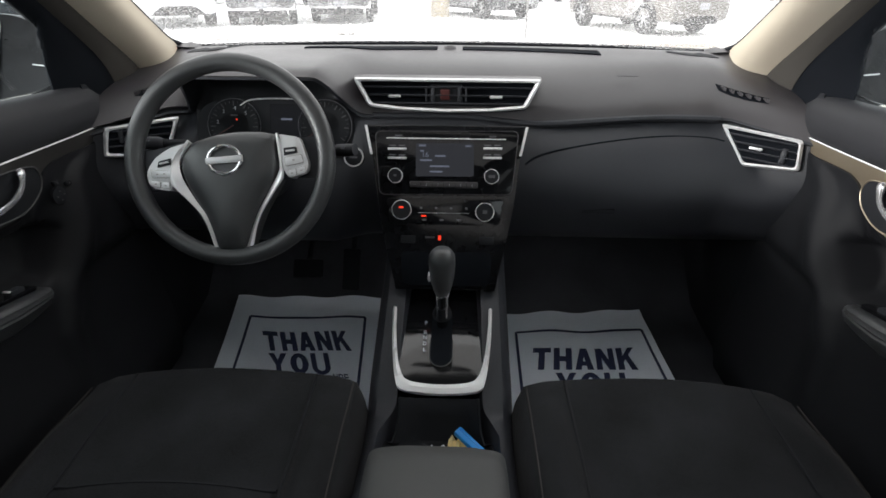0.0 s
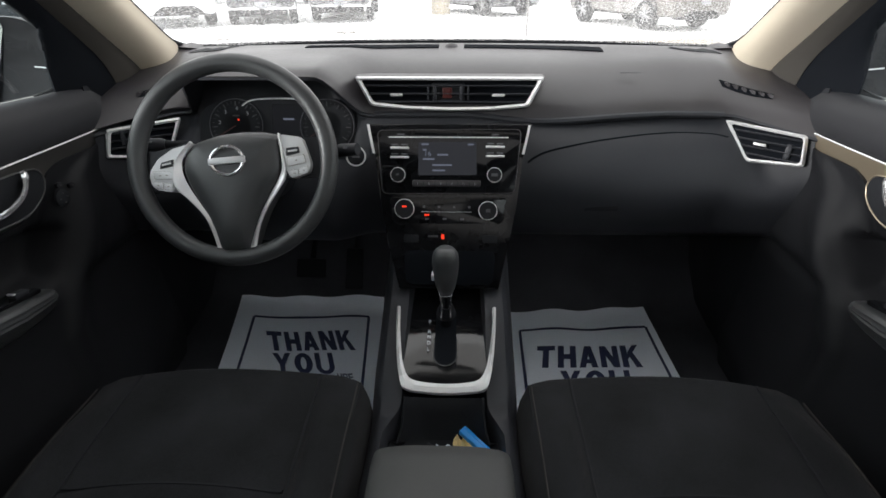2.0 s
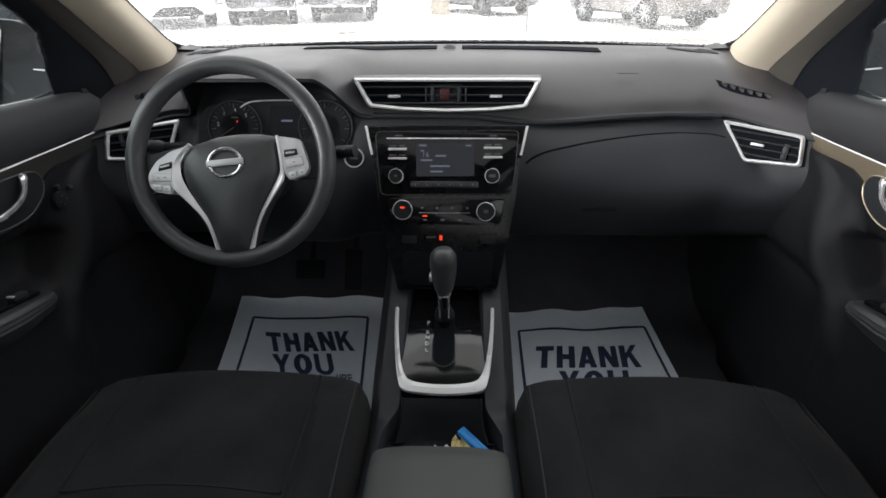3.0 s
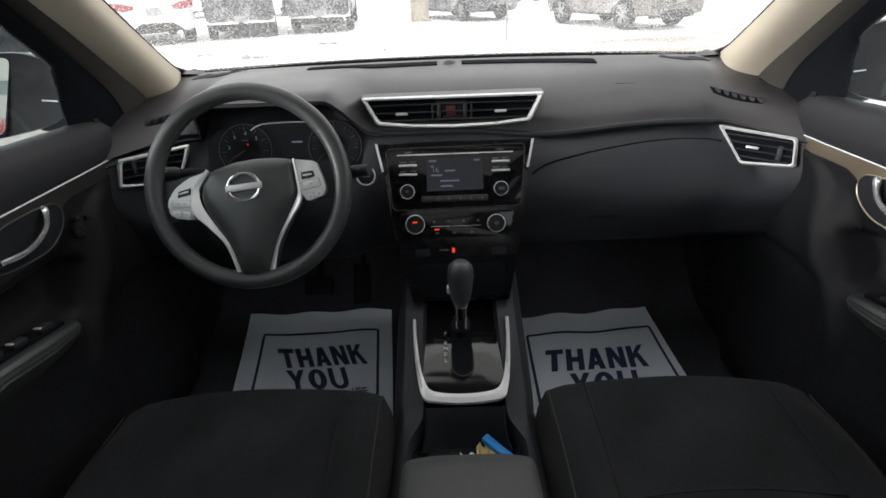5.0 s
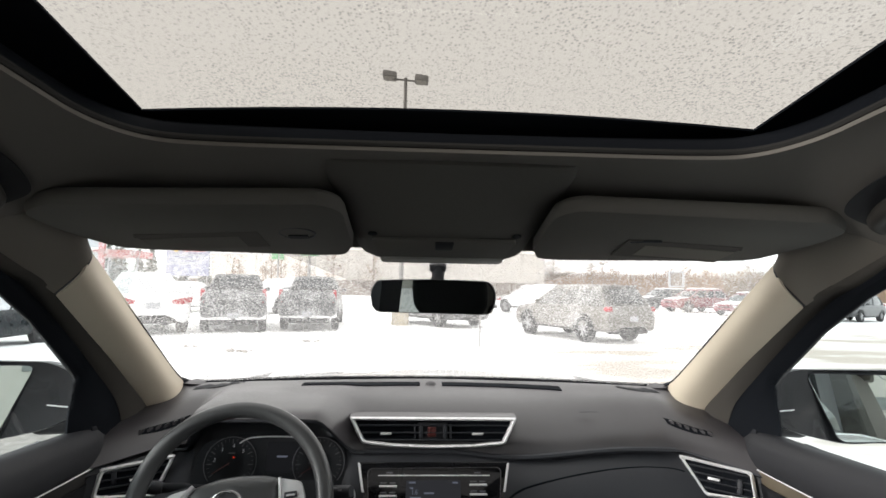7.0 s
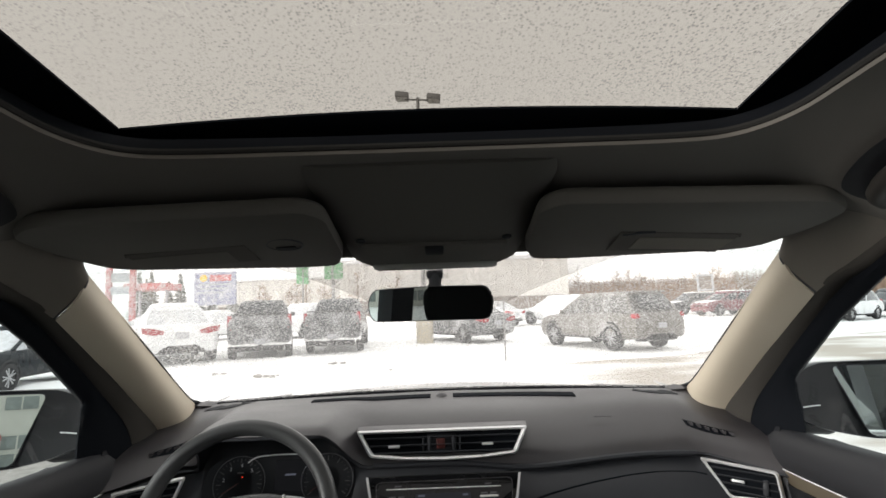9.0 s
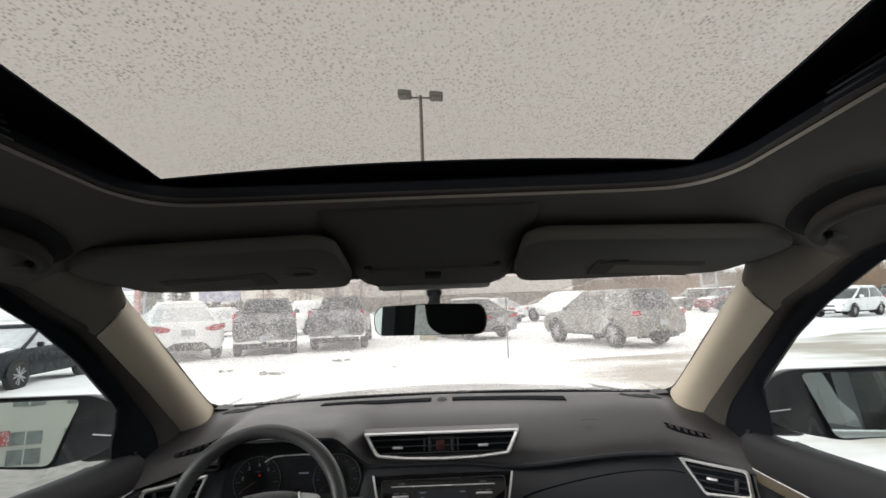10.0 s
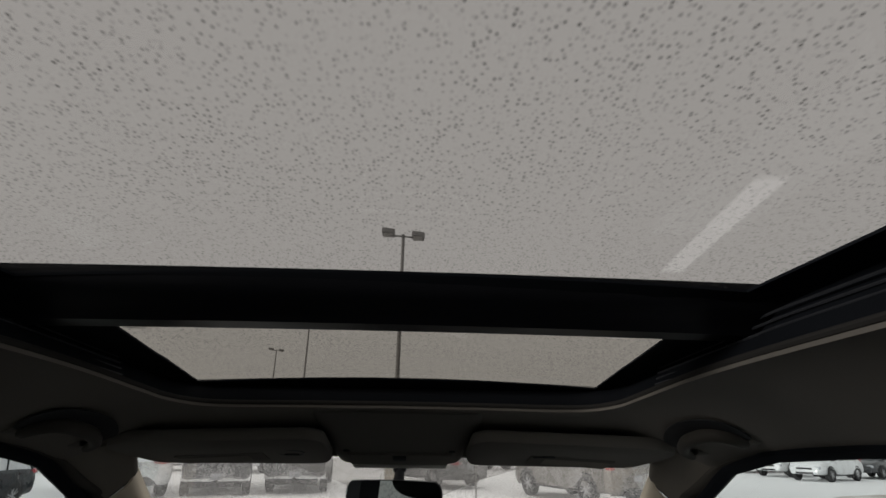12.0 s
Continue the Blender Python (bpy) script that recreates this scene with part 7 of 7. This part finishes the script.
        part("side_mirror", rbox(0.18, 0.10, 0.14, 0.04, 2, Matrix.Translation((s * (hw + 0.06), b1 - 0.55, zb + 0.06))), paint, v)
        for f in (0.30, 0.58):
            part("door_handle", rbox(0.02, 0.18, 0.03, 0.008, 1, Matrix.Translation((s * (hw * 0.985), b0 + (b1 - b0) * f, zb - 0.12))), paint, v)
        part("sill", rbox(0.06, (y1 - y0) - 2.2 * r, 0.09, 0.02, 2, Matrix.Translation((s * (hw - 0.07), (y0 + y1) / 2, body[2][1] + 0.03))), M_TYRE, v)
    bw2, bz = (Wd * 0.48, 0.53) if kind == "pickup" else (Wd * 0.36, 0.40)
    part("rear_bumper", loft([[(a, yb + 0.09 + dy + 0.16 * (abs(a) / bw2) ** 3, bz + dz) for dy, dz in ((0.10, -0.11), (-0.10, -0.10), (-0.13, 0.0), (-0.11, 0.10), (0.10, 0.11))] for a in [bw2 * i / 5 for i in range(-5, 6)]]), M_BUMPER if kind == "pickup" else M_TYRE, v, "chrome step bumper" if kind == "pickup" else "dark rear bumper")
    part("front_bumper", rbox(Wd * 0.72, 0.12, 0.22, 0.05, 3, Matrix.Translation((0, yf - 0.02, 0.42))), paint, v)
    part("grille", rbox(Wd * 0.42, 0.08, 0.09, 0.03, 2, Matrix.Translation((0, yf - 0.02, body[-1][2] - 0.06))), M_TYRE, v)
    part("lower_grille", rbox(Wd * 0.46, 0.06, 0.08, 0.02, 2, Matrix.Translation((0, yf + 0.025, 0.37))), M_TYRE, v)
    part("number_plate", rbox(0.31, 0.02, 0.16, 0.006, 1, Matrix.Translation((0, yb - (0.09 if kind == "pickup" else 0.02), 0.56 if kind == "pickup" else 0.74))), M_PRINT, v, "blank pale plate")
    if kind == "pickup":
        part("tailgate", rbox(Wd * 0.74, 0.06, 0.50, 0.02, 2, Matrix.Translation((0, yb + 0.03, 1.06))), paint, v)
        part("tailgate_handle", rbox(0.24, 0.03, 0.07, 0.01, 2, Matrix.Translation((0, yb - 0.005, 1.2))), M_TYRE, v)
        part("bed_cover", rbox(Wd * 0.86, 1.85, 0.04, 0.015, 2, Matrix.Translation((0, -1.88, 1.36))), M_TYRE, v)
        part("valance", rbox(Wd * 0.72, 0.3, 0.22, 0.04, 2, Matrix.Translation((0, yb + 0.32, 0.36))), M_TYRE, v, "dark underbody behind the bumper")
        part("rear_window", rbox(Wd * 0.56, 0.02, 0.36, 0.03, 2, Matrix.Translation((0, -0.89, 1.55)) @ Matrix.Rotation(radians(-18), 4, "X")), M_CARGLASS, v)
        part("hitch", rbox(0.12, 0.2, 0.10, 0.02, 2, Matrix.Translation((0, yb - 0.02, 0.42))), M_TYRE, v)
    if kind == "suv":
        part("rear_window", rbox(Wd * 0.60, 0.02, 0.50, 0.03, 2, Matrix.Translation((0, (b0 + r0) / 2 - 0.055, (zb + zr) / 2)) @ Matrix.Rotation(radians(-34), 4, "X")), M_SNOWYGLASS, v, "dark rear window")
        part("rear_spoiler", rbox(Wd * 0.62, 0.22, 0.05, 0.02, 2, Matrix.Translation((0, r0 - 0.04, zr + 0.005))), paint, v)
    if snow:
        rng = random.Random(int(x * 10) + 7)
        sn = [[(a * 0.93 * (1 + 0.03 * rng.random()), cxy[1] + (b - cxy[1]) * 0.93, zr + 0.03) for a, b, c in top], [(a * 0.85, cxy[1] + (b - cxy[1]) * 0.87, zr + 0.09) for a, b, c in top], [(a * 0.3, cxy[1] + (b - cxy[1]) * 0.4, zr + 0.11) for a, b, c in top]]
        part("roof_snow", loft(sn), M_SNOW, v, "snow lying on the roof")
        if kind != "pickup":
            hw2 = Wd * 0.40
            part("bonnet_snow", thick(grid([[(a, yy, along([(p[0], p[2]) for p in body], yy) + 0.035 - 0.03 * (abs(a) / hw2) ** 4) for a in [hw2 * i / 4 for i in range(-4, 5)]] for yy in [b1 + (yf - 0.2 - b1) * j / 4 for j in range(5)]]), 0.02), M_SNOW, v, "snow lying on the bonnet")
    return v



PARK = "cars parked in the snowy lot"
vehicle("sedan", M_WHITECAR, "white sedan seen from behind, lightly snowed over", -8.75, 16.9, 33, True, group=PARK, size=1.13)
vehicle("pickup", M_SNOWYCAR, "dark grey pickup truck with wet snow on its tailgate", -6.22, 18.15, 17, False, "pickup truck", "parked pickups")
vehicle("pickup", M_SNOWYCAR, "dark grey pickup truck parked beside another pickup", -3.83, 19.6, 6, False, "pickup truck", "parked pickups")
vehicle("sedan", M_SNOWYCAR, "dark sedan with red tail lamps beyond a thin post", 0.75, 21.1, 32, True, group=PARK)
vehicle("suv", M_SNOWYGREY, "dirty warm grey suv standing on the slushy lane", 5.0, 16.2, 23, False, group=PARK, size=0.94)
vehicle("suv", M_BLACKCAR, "small black suv with bright alloy wheels and snowed-over windows", -9.38, 11.4, 185, True, group=PARK, size=0.76)
vehicle("sedan", M_WHITECAR, "white sedan heaped with snow, nose forwards", -15.2, 27.5, 165, True, group=PARK)
vehicle("sedan", M_WHITECAR, "white snowed-over sedan behind a pickup", -12.2, 27.5, 165, True, group=PARK)
vehicle("suv", M_WHITECAR, "white snowed-over suv between two pickups", -7.6, 28.5, 165, True, group=PARK)
vehicle("suv", M_WHITECAR, "white suv beyond the grey suv", 7.2, 32.5, 40, True, group=PARK)
vehicle("sedan", M_WHITECAR, "white sedan deep in the snowy lot", 3.0, 33.5, 40, True, group=PARK)
vehicle("sedan", M_WHITECAR, "white snowed-over sedan parked behind the black one", -12.9, 15.5, 189, True, group=PARK)
vehicle("sedan", M_DARKCAR, "grey sedan at the end of the white row", -18.5, 27.0, 165, True, group=PARK)
vehicle("hatch", M_WHITECAR, "small white hatchback across the lane", 20.2, 26.1, 117, False, group="row across the lane")
vehicle("hatch", M_WHITECAR, "small white hatchback beside its twin", 20.6, 29.4, 117, True, group="row across the lane")
vehicle("sedan", M_REDCAR, "red sedan with a snowy bonnet", 21.6, 33.4, 117, True, group="row across the lane")
vehicle("suv", M_REDCAR, "maroon car with snow on its roof", 20.8, 38.2, 105, True, group="row across the lane")
vehicle("suv", M_DARKCAR, "dark wagon at the end of the row", 20.8, 43.5, 105, True, group="row across the lane")
vehicle("hatch", M_DARKCAR, "dark hatchback behind the white ones", 24.8, 28.5, 117, False, group="row across the lane")

# ---- lamp posts, thin post ----
def lamp_post(x, y, h, label, base=True):
    t = thing("street_lamp", label, "street lamp", m=Matrix.Translation((x, y, 0)), group="car park lamps")
    part("pole", tube([(0, 0, 0.0), (0, 0, h)], [0.10, 0.065], 10), M_POLE, t)
    part("cross_arm", tube([(-0.55, 0, h - 0.05), (0.55, 0, h - 0.12)], 0.04, 8), M_POLE, t)
    for s in (-1, 1):
        hd = part("lamp_head", rbox(0.55, 0.6, 0.22, 0.05, 2, Matrix.Translation((s * 0.64, 0, h + 0.02 - 0.06 * s)) @ Matrix.Rotation(radians(8), 4, "Y")), M_POLE, t)
        part("lens", rbox(0.42, 0.45, 0.04, 0.01, 1, Matrix.Translation((s * 0.64, 0, h - 0.10 - 0.06 * s))), M_LENS, hd)
    if base:
        part("concrete_base", turned([(0.33, 0), (0.33, 0.85), (0.29, 0.92)], 20), M_CONC, t, "yellowed concrete base")
    return t


lamp_post(-0.69, 20.3, 9.85, "twin-headed steel lamp post on a concrete base")
lamp_post(-9.4, 45, 10.75, "far twin-headed steel lamp post", False)
lamp_post(-17.5, 66, 12.0, "distant twin-headed steel lamp post", False)
pp = part("marker_post", tube([(1.54, 13.0, 0), (1.55, 13.0, 1.55)], 0.02, 8), M_POLE)
tagged(pp, "thin grey marker post standing in the snow", "post")
for x, y, w in ((-3.87, 11.5, 0.55), (-2.75, 13.7, 0.42), (-5.2, 12.2, 0.3), (-1.2, 11.9, 0.12)):
    rng = random.Random(int(x * 100))
    bm = bmesh.new()
    for i in range(7):
        bmesh.ops.create_icosphere(bm, subdivisions=1, radius=w * rng.uniform(0.06, 0.13), matrix=Matrix.Translation((x + w * rng.uniform(-0.5, 0.5), y + w * rng.uniform(-0.3, 0.3), 0.02)) @ Matrix.Diagonal((1.4, 1, 0.5, 1)))
    for v in bm.verts:
        v.co += Vector((rng.uniform(-1, 1), rng.uniform(-1, 1), rng.uniform(-0.5, 1))) * 0.02
    tagged(part("ice_lump", bm, M_SLUSH, smooth=False), "grey lump of dirty ice on the snow", "ice", "ice lumps")
# ploughed ridges of snow
for x0, y0, x1, y1, h in ((-7.5, 15.3, 2.5, 14.9, 0.10), (-2.0, 17.0, 4.0, 15.8, 0.16), (-9.5, 9.0, -6.5, 15.0, 0.12)):
    rng = random.Random(int(x0 * 7))
    rows = []
    for i in range(31):
        t = i / 30
        c = Vector((x0 + (x1 - x0) * t, y0 + (y1 - y0) * t + 0.3 * math.sin(5 * t), 0))
        d = Vector((y0 - y1, x1 - x0, 0)).normalized()
        hh = h * math.sin(math.pi * t) ** 0.5 * rng.uniform(0.6, 1.1) if 0 < t < 1 else 0
        rows.append([c + d * w + Vector((0, 0, hh * k - 0.01)) for w, k in ((-0.9, 0), (-0.5, 0.5), (-0.1, 1), (0.3, 0.8), (0.9, 0))])
    tagged(part("snow_bank", grid(rows), M_SNOW), "low ploughed ridge of snow", "snow", kind="structure")

# ---- far buildings, signs, trees ----
# Pale cladding, lightened a little further for distance haze.
M_WALL = surf("pale_metal_cladding", (0.60, 0.575, 0.54), 0.7, grain=1.2, var=0.08, stain=0.1, bump=0.05)
M_WALLDK = surf("brown_base_cladding", (0.20, 0.17, 0.15), 0.8, grain=2, stain=0.2)
M_ROOFSN = surf("snowy_roof", (0.75, 0.75, 0.76), 0.9, grain=2, stain=0.2)
# Desaturated and flecked pale: distance haze is put into these sign colours.
M_SIGNRED = snowy("red_sign_paled_for_haze", (0.40, 0.08, 0.08), 0.12, 0.6, 13.0)
M_SIGNBLUE = snowy("blue_billboard_paled_for_haze", (0.19, 0.20, 0.30), 0.14, 0.6, 13.0)
M_SIGNYEL = surf("yellow_sign_paint", (0.65, 0.42, 0.06), 0.5, grain=2)
M_SIGNGRN = surf("green_sign_paint", (0.10, 0.28, 0.12), 0.6, grain=2)
M_BARK = surf("grey_brown_bark", (0.16, 0.12, 0.09), 0.9, grain=20)
M_TWIG = surf("brown_bare_twigs", (0.29, 0.205, 0.15), 0.95, grain=3, var=0.4, stain=0.3)
# Needles paled with snow-like flecks; the haze before them is in the colour.
M_NEEDLE = snowy("conifer_needles_paled_for_haze", (0.07, 0.085, 0.055), 0.16, 0.9, 3.0)


def hall(x0, x1, y, depth, h, label, bays, win=False):
    b = thing("warehouse", label, "building")
    part("wall", rbox(x1 - x0, depth, h, 0, 1, Matrix.Translation(((x0 + x1) / 2, y + depth / 2, h / 2))), M_WALL, b)
    part("plinth", rbox(x1 - x0 + 0.1, 0.2, 2.6, 0.02, 1, Matrix.Translation(((x0 + x1) / 2, y - 0.05, 1.3))), M_WALLDK, b, "brown base band")
    part("roof", rbox(x1 - x0 + 1, depth + 1, 0.5, 0.1, 2, Matrix.Translation(((x0 + x1) / 2, y + depth / 2, h + 0.25))), M_ROOFSN, b)
    for i in range(bays):
        x = x0 + (x1 - x0) * (i + 0.5) / bays
        if win:
            for z in (1.9, 4.6):
                w = part("window", rbox((x1 - x0) / bays * 0.62, 0.2, 1.7, 0.03, 1, Matrix.Translation((x, y - 0.06, z))), M_CARGLASS, b)
                part("window_frame", rbox((x1 - x0) / bays * 0.70, 0.14, 2.0, 0.03, 1, Matrix.Translation((x, y - 0.03, z))), M_PRINT, w)
        else:
            part("panel_rib", rbox(0.25, 0.16, h - 2.7, 0.03, 1, Matrix.Translation((x, y - 0.05, 2.65 + (h - 2.7) / 2))), M_WALL, b)
    return b


hall(-17.5, 22, 90, 30, 9.0, "long pale metal-clad warehouse with a brown base", 14)
hall(-48, -24, 112, 20, 8.0, "low pale shop building far off", 8)
hall(30, 80, 118, 20, 5.0, "far low building behind the bare trees", 10)

bb = thing("billboard", "blue roadside billboard with red and yellow print", "billboard", m=Matrix.Translation((-26.0, 60, 0)))
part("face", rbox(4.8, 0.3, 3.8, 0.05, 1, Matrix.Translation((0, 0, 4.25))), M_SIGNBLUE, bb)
for x in (-2.2, 2.2):
    part("post", tube([(x, 0.1, 0), (x, 0.1, 3.2)], 0.14, 8), M_POLE, bb)
part("emblem", turned([(0.42, 0), (0.40, 0.05)], 18, Matrix.Translation((-1.3, -0.16, 5.45)) @ Matrix.Rotation(radians(90), 4, "X")), M_SIGNYEL, bb, "yellow disc")
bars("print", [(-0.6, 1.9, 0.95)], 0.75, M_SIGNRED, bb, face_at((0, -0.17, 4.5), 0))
bars("print", [(-1.9, 1.9, 0.2), (-1.7, 1.6, -0.25), (-1.9, 1.1, -0.7)], 0.2, M_PRINT, bb, face_at((0, -0.17, 4.5), 0))
py = thing("pylon_sign", "red and white pylon sign on two posts", "sign", m=Matrix.Translation((-43.0, 70, 0)))
for x in (-1.6, 1.6):
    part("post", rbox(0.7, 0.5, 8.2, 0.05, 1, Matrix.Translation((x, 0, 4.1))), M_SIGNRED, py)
part("board", rbox(2.6, 0.4, 1.2, 0.05, 1, Matrix.Translation((0, 0, 6.6))), M_PRINT, py)
part("board", rbox(2.6, 0.4, 1.0, 0.05, 1, Matrix.Translation((0, 0, 4.9))), M_PRINT, py)
cn = thing("canopy", "red fuel-station canopy on posts", "canopy", m=Matrix.Translation((-43.0, 78, 0)))
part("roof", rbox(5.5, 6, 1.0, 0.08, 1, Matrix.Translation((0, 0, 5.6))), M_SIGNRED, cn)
for x in (-2, 2):
    part("post", tube([(x, 0, 0), (x, 0, 5.2)], 0.2, 8), M_PRINT, cn)
for x, z0, z1, w in ((-21.3, 5.4, 8.0, 1.8), (-16.5, 6.0, 8.6, 2.8)):
    gs = thing("shop_sign", "green sign on a tall post", "sign", m=Matrix.Translation((x, 80, 0)), group="green signs")
    part("board", rbox(w, 0.4, z1 - z0, 0.06, 1, Matrix.Translation((0, 0, (z0 + z1) / 2))), M_SIGNGRN, gs)
    part("post", tube([(0, 0.2, 0), (0, 0.2, z0)], 0.14, 8), M_POLE, gs)
sg = thing("frame_sign", "pale framed notice sign beyond the parked row", "sign", m=Matrix.Translation((30.4, 60, 0)))
part("board", rbox(1.6, 0.12, 1.6, 0.03, 1, Matrix.Translation((0, 0, 3.0))), M_WALLDK, sg)
part("frame", ring(rounded([(-0.95, -0.95), (0.95, -0.95), (0.95, 0.95), (-0.95, 0.95)], 0.05), rounded([(-0.75, -0.75), (0.75, -0.75), (0.75, 0.75), (-0.75, 0.75)], 0.05), 0.15, face_at((0, -0.06, 3.0), 0)), M_PRINT, sg)
for x in (-0.8, 0.8):
    part("post", tube([(x, 0, 0), (x, 0, 2.2)], 0.07, 8), M_PRINT, sg)


def bare_tree(x, y, h, seed):
    """Trunk with forking limbs and a haze of twigs."""
    rng = random.Random(seed)
    t = thing("bare_tree", "bare brown winter tree beyond the car park", "tree", m=Matrix.Translation((x, y, 0)), group="bare trees")
    part("trunk", tube([(0, 0, 0), (0.1, 0, h * 0.3), (0.0, 0, h * 0.75), (0.1, 0, h * 0.95)], [0.16, 0.12, 0.06, 0.02], 6), M_BARK, t)
    verts, faces = [], []

    def stick(a, b, r):
        d = (b - a).normalized()
        s = d.cross(Vector((0.3, 1, 0.2))).normalized() * r
        u = d.cross(s)
        k = len(verts)
        verts.extend([a + s, a - 0.5 * s + 0.87 * u, a - 0.5 * s - 0.87 * u, b])
        faces.extend([(k, k + 1, k + 3), (k + 1, k + 2, k + 3), (k + 2, k, k + 3)])
    for i in range(26):
        z = h * rng.uniform(0.22, 0.92)
        a = Vector((0, 0, z))
        ang = rng.uniform(0, 6.28)
        ln = h * 0.32 * (1.15 - z / h)
        b = a + Vector((math.cos(ang) * ln, math.sin(ang) * ln, ln * rng.uniform(0.5, 1.1)))
        stick(a, b, 0.05)
        for j in range(12):
            c = a.lerp(b, rng.uniform(0.25, 1))
            e = c + Vector((rng.uniform(-1, 1), rng.uniform(-1, 1), rng.uniform(-0.1, 1))) * ln * 0.45
            stick(c, e, 0.03)
    me = bpy.data.meshes.new("crown")
    me.from_pydata(verts, [], faces)
    me.materials.append(M_TWIG)
    part("crown", me, M_TWIG, t)
    return t


def conifer(x, y, h, seed):
    rng = random.Random(seed)
    t = thing("conifer", "dark conifer in the distance, paled for haze", "tree", m=Matrix.Translation((x, y, 0)), group="conifers")
    part("trunk", tube([(0, 0, 0), (0, 0, h)], [0.2, 0.03], 6), M_BARK, t)
    verts, faces = [], []
    for i in range(260):
        z = h * (0.12 + 0.86 * (i / 260))
        r = 0.30 * h * (1 - z / h) + 0.1
        a = rng.uniform(0, 6.28)
        d = Vector((math.cos(a), math.sin(a), -0.25)) * r * rng.uniform(0.6, 1.1)
        s = Vector((-math.sin(a), math.cos(a), 0)) * 0.18 * h * 0.2
        o = Vector((0, 0, z))
        k = len(verts)
        verts.extend([o, o + d * 0.6 + s, o + d, o + d * 0.6 - s, o + d * 0.6 + Vector((0, 0, -0.25))])
        faces.extend([(k, k + 1, k + 2), (k, k + 2, k + 3), (k + 1, k + 4, k + 2), (k + 2, k + 4, k + 3)])
    me = bpy.data.meshes.new("branches")
    me.from_pydata(verts, [], faces)
    me.materials.append(M_NEEDLE)
    part("crown", me, M_NEEDLE, t)
    return t


for i, (x, y, h) in enumerate(((-52, 92, 8.0), (-50, 90, 9.0), (-47.5, 91, 7.4), (-45, 90, 8.6), (-42.5, 92, 7.0), (-40.8, 93, 6.2), (-38.5, 96, 7.2), (-55, 95, 9.5))):
    conifer(x, y, h, i)
rng = random.Random(5)
for i in range(30):
    bare_tree(23 + 3.1 * i + rng.uniform(-1, 1), 108 + rng.uniform(-7, 7), rng.uniform(6.0, 9.0), 40 + i)
for i in range(8):
    bare_tree(-36 + 2.4 * i + rng.uniform(-1, 1), 104 + rng.uniform(-3, 3), rng.uniform(6, 9), 90 + i)
for i in range(2):
    bare_tree(-14 + 6.5 * i, 86.5 + rng.uniform(-1, 1), rng.uniform(5, 8), 120 + i)
# low brush in front of the far wood
verts, faces = [], []
rng = random.Random(9)
for i in range(15000):
    x, y = rng.uniform(16, 130), rng.uniform(98, 116)
    h = rng.uniform(0.35, 1.0) * (5.2 + 0.04 * (x - 16) + 0.5 * math.sin(x * 0.21))
    w = rng.uniform(-0.7, 0.7)
    k = len(verts)
    verts.extend([(x - 0.07, y, 0), (x + 0.07, y, 0), (x + w, y + rng.uniform(-0.5, 0.5), h)])
    faces.append((k, k + 1, k + 2))
me = bpy.data.meshes.new("brush")
me.from_pydata(verts, [], faces)
me.materials.append(M_TWIG)
tagged(part("brush", me, M_TWIG), "brown thicket of bare brush along the lot's edge", "brush", kind="stuff")


# ---- showroom behind the car, seen in its mirrors ----
M_SHOWGLASS = surf("showroom_window", (0.20, 0.215, 0.21), 0.3, grain=2, var=0.3, stain=0.5, bump=0)
M_SHOWWALL = surf("white_showroom_wall", (0.52, 0.50, 0.46), 0.7, grain=2, var=0.06, stain=0.2)
sr = thing("showroom", "white panelled showroom with framed windows and red sign", "building")
part("wall", rbox(44, 8, 6.2, 0.03, 1, Matrix.Translation((-14, -40, 3.1))), M_SHOWWALL, sr)
part("roof", rbox(44.6, 8.6, 0.4, 0.05, 1, Matrix.Translation((-14, -40, 6.4))), M_ROOFSN, sr)
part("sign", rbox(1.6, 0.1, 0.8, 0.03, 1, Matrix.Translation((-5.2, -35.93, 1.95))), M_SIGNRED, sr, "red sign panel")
for i in range(14):
    for z, hh in ((0.9, 0.8), (1.9, 0.7), (4.0, 0.7)):
        w = part("window", rbox(1.5, 0.12, hh, 0.02, 1, Matrix.Translation((-33.7 + 2.5 * i, -35.97, z))), M_SHOWGLASS, sr)
        part("mullion", rbox(0.08, 0.16, hh, 0.01, 1, Matrix.Translation((-33.7 + 2.5 * i, -35.95, z))), M_SHOWWALL, w)
vehicle("sedan", M_REDCAR, "red sedan parked behind in the snow", 3.2, -12.5, 80, True, group=PARK)
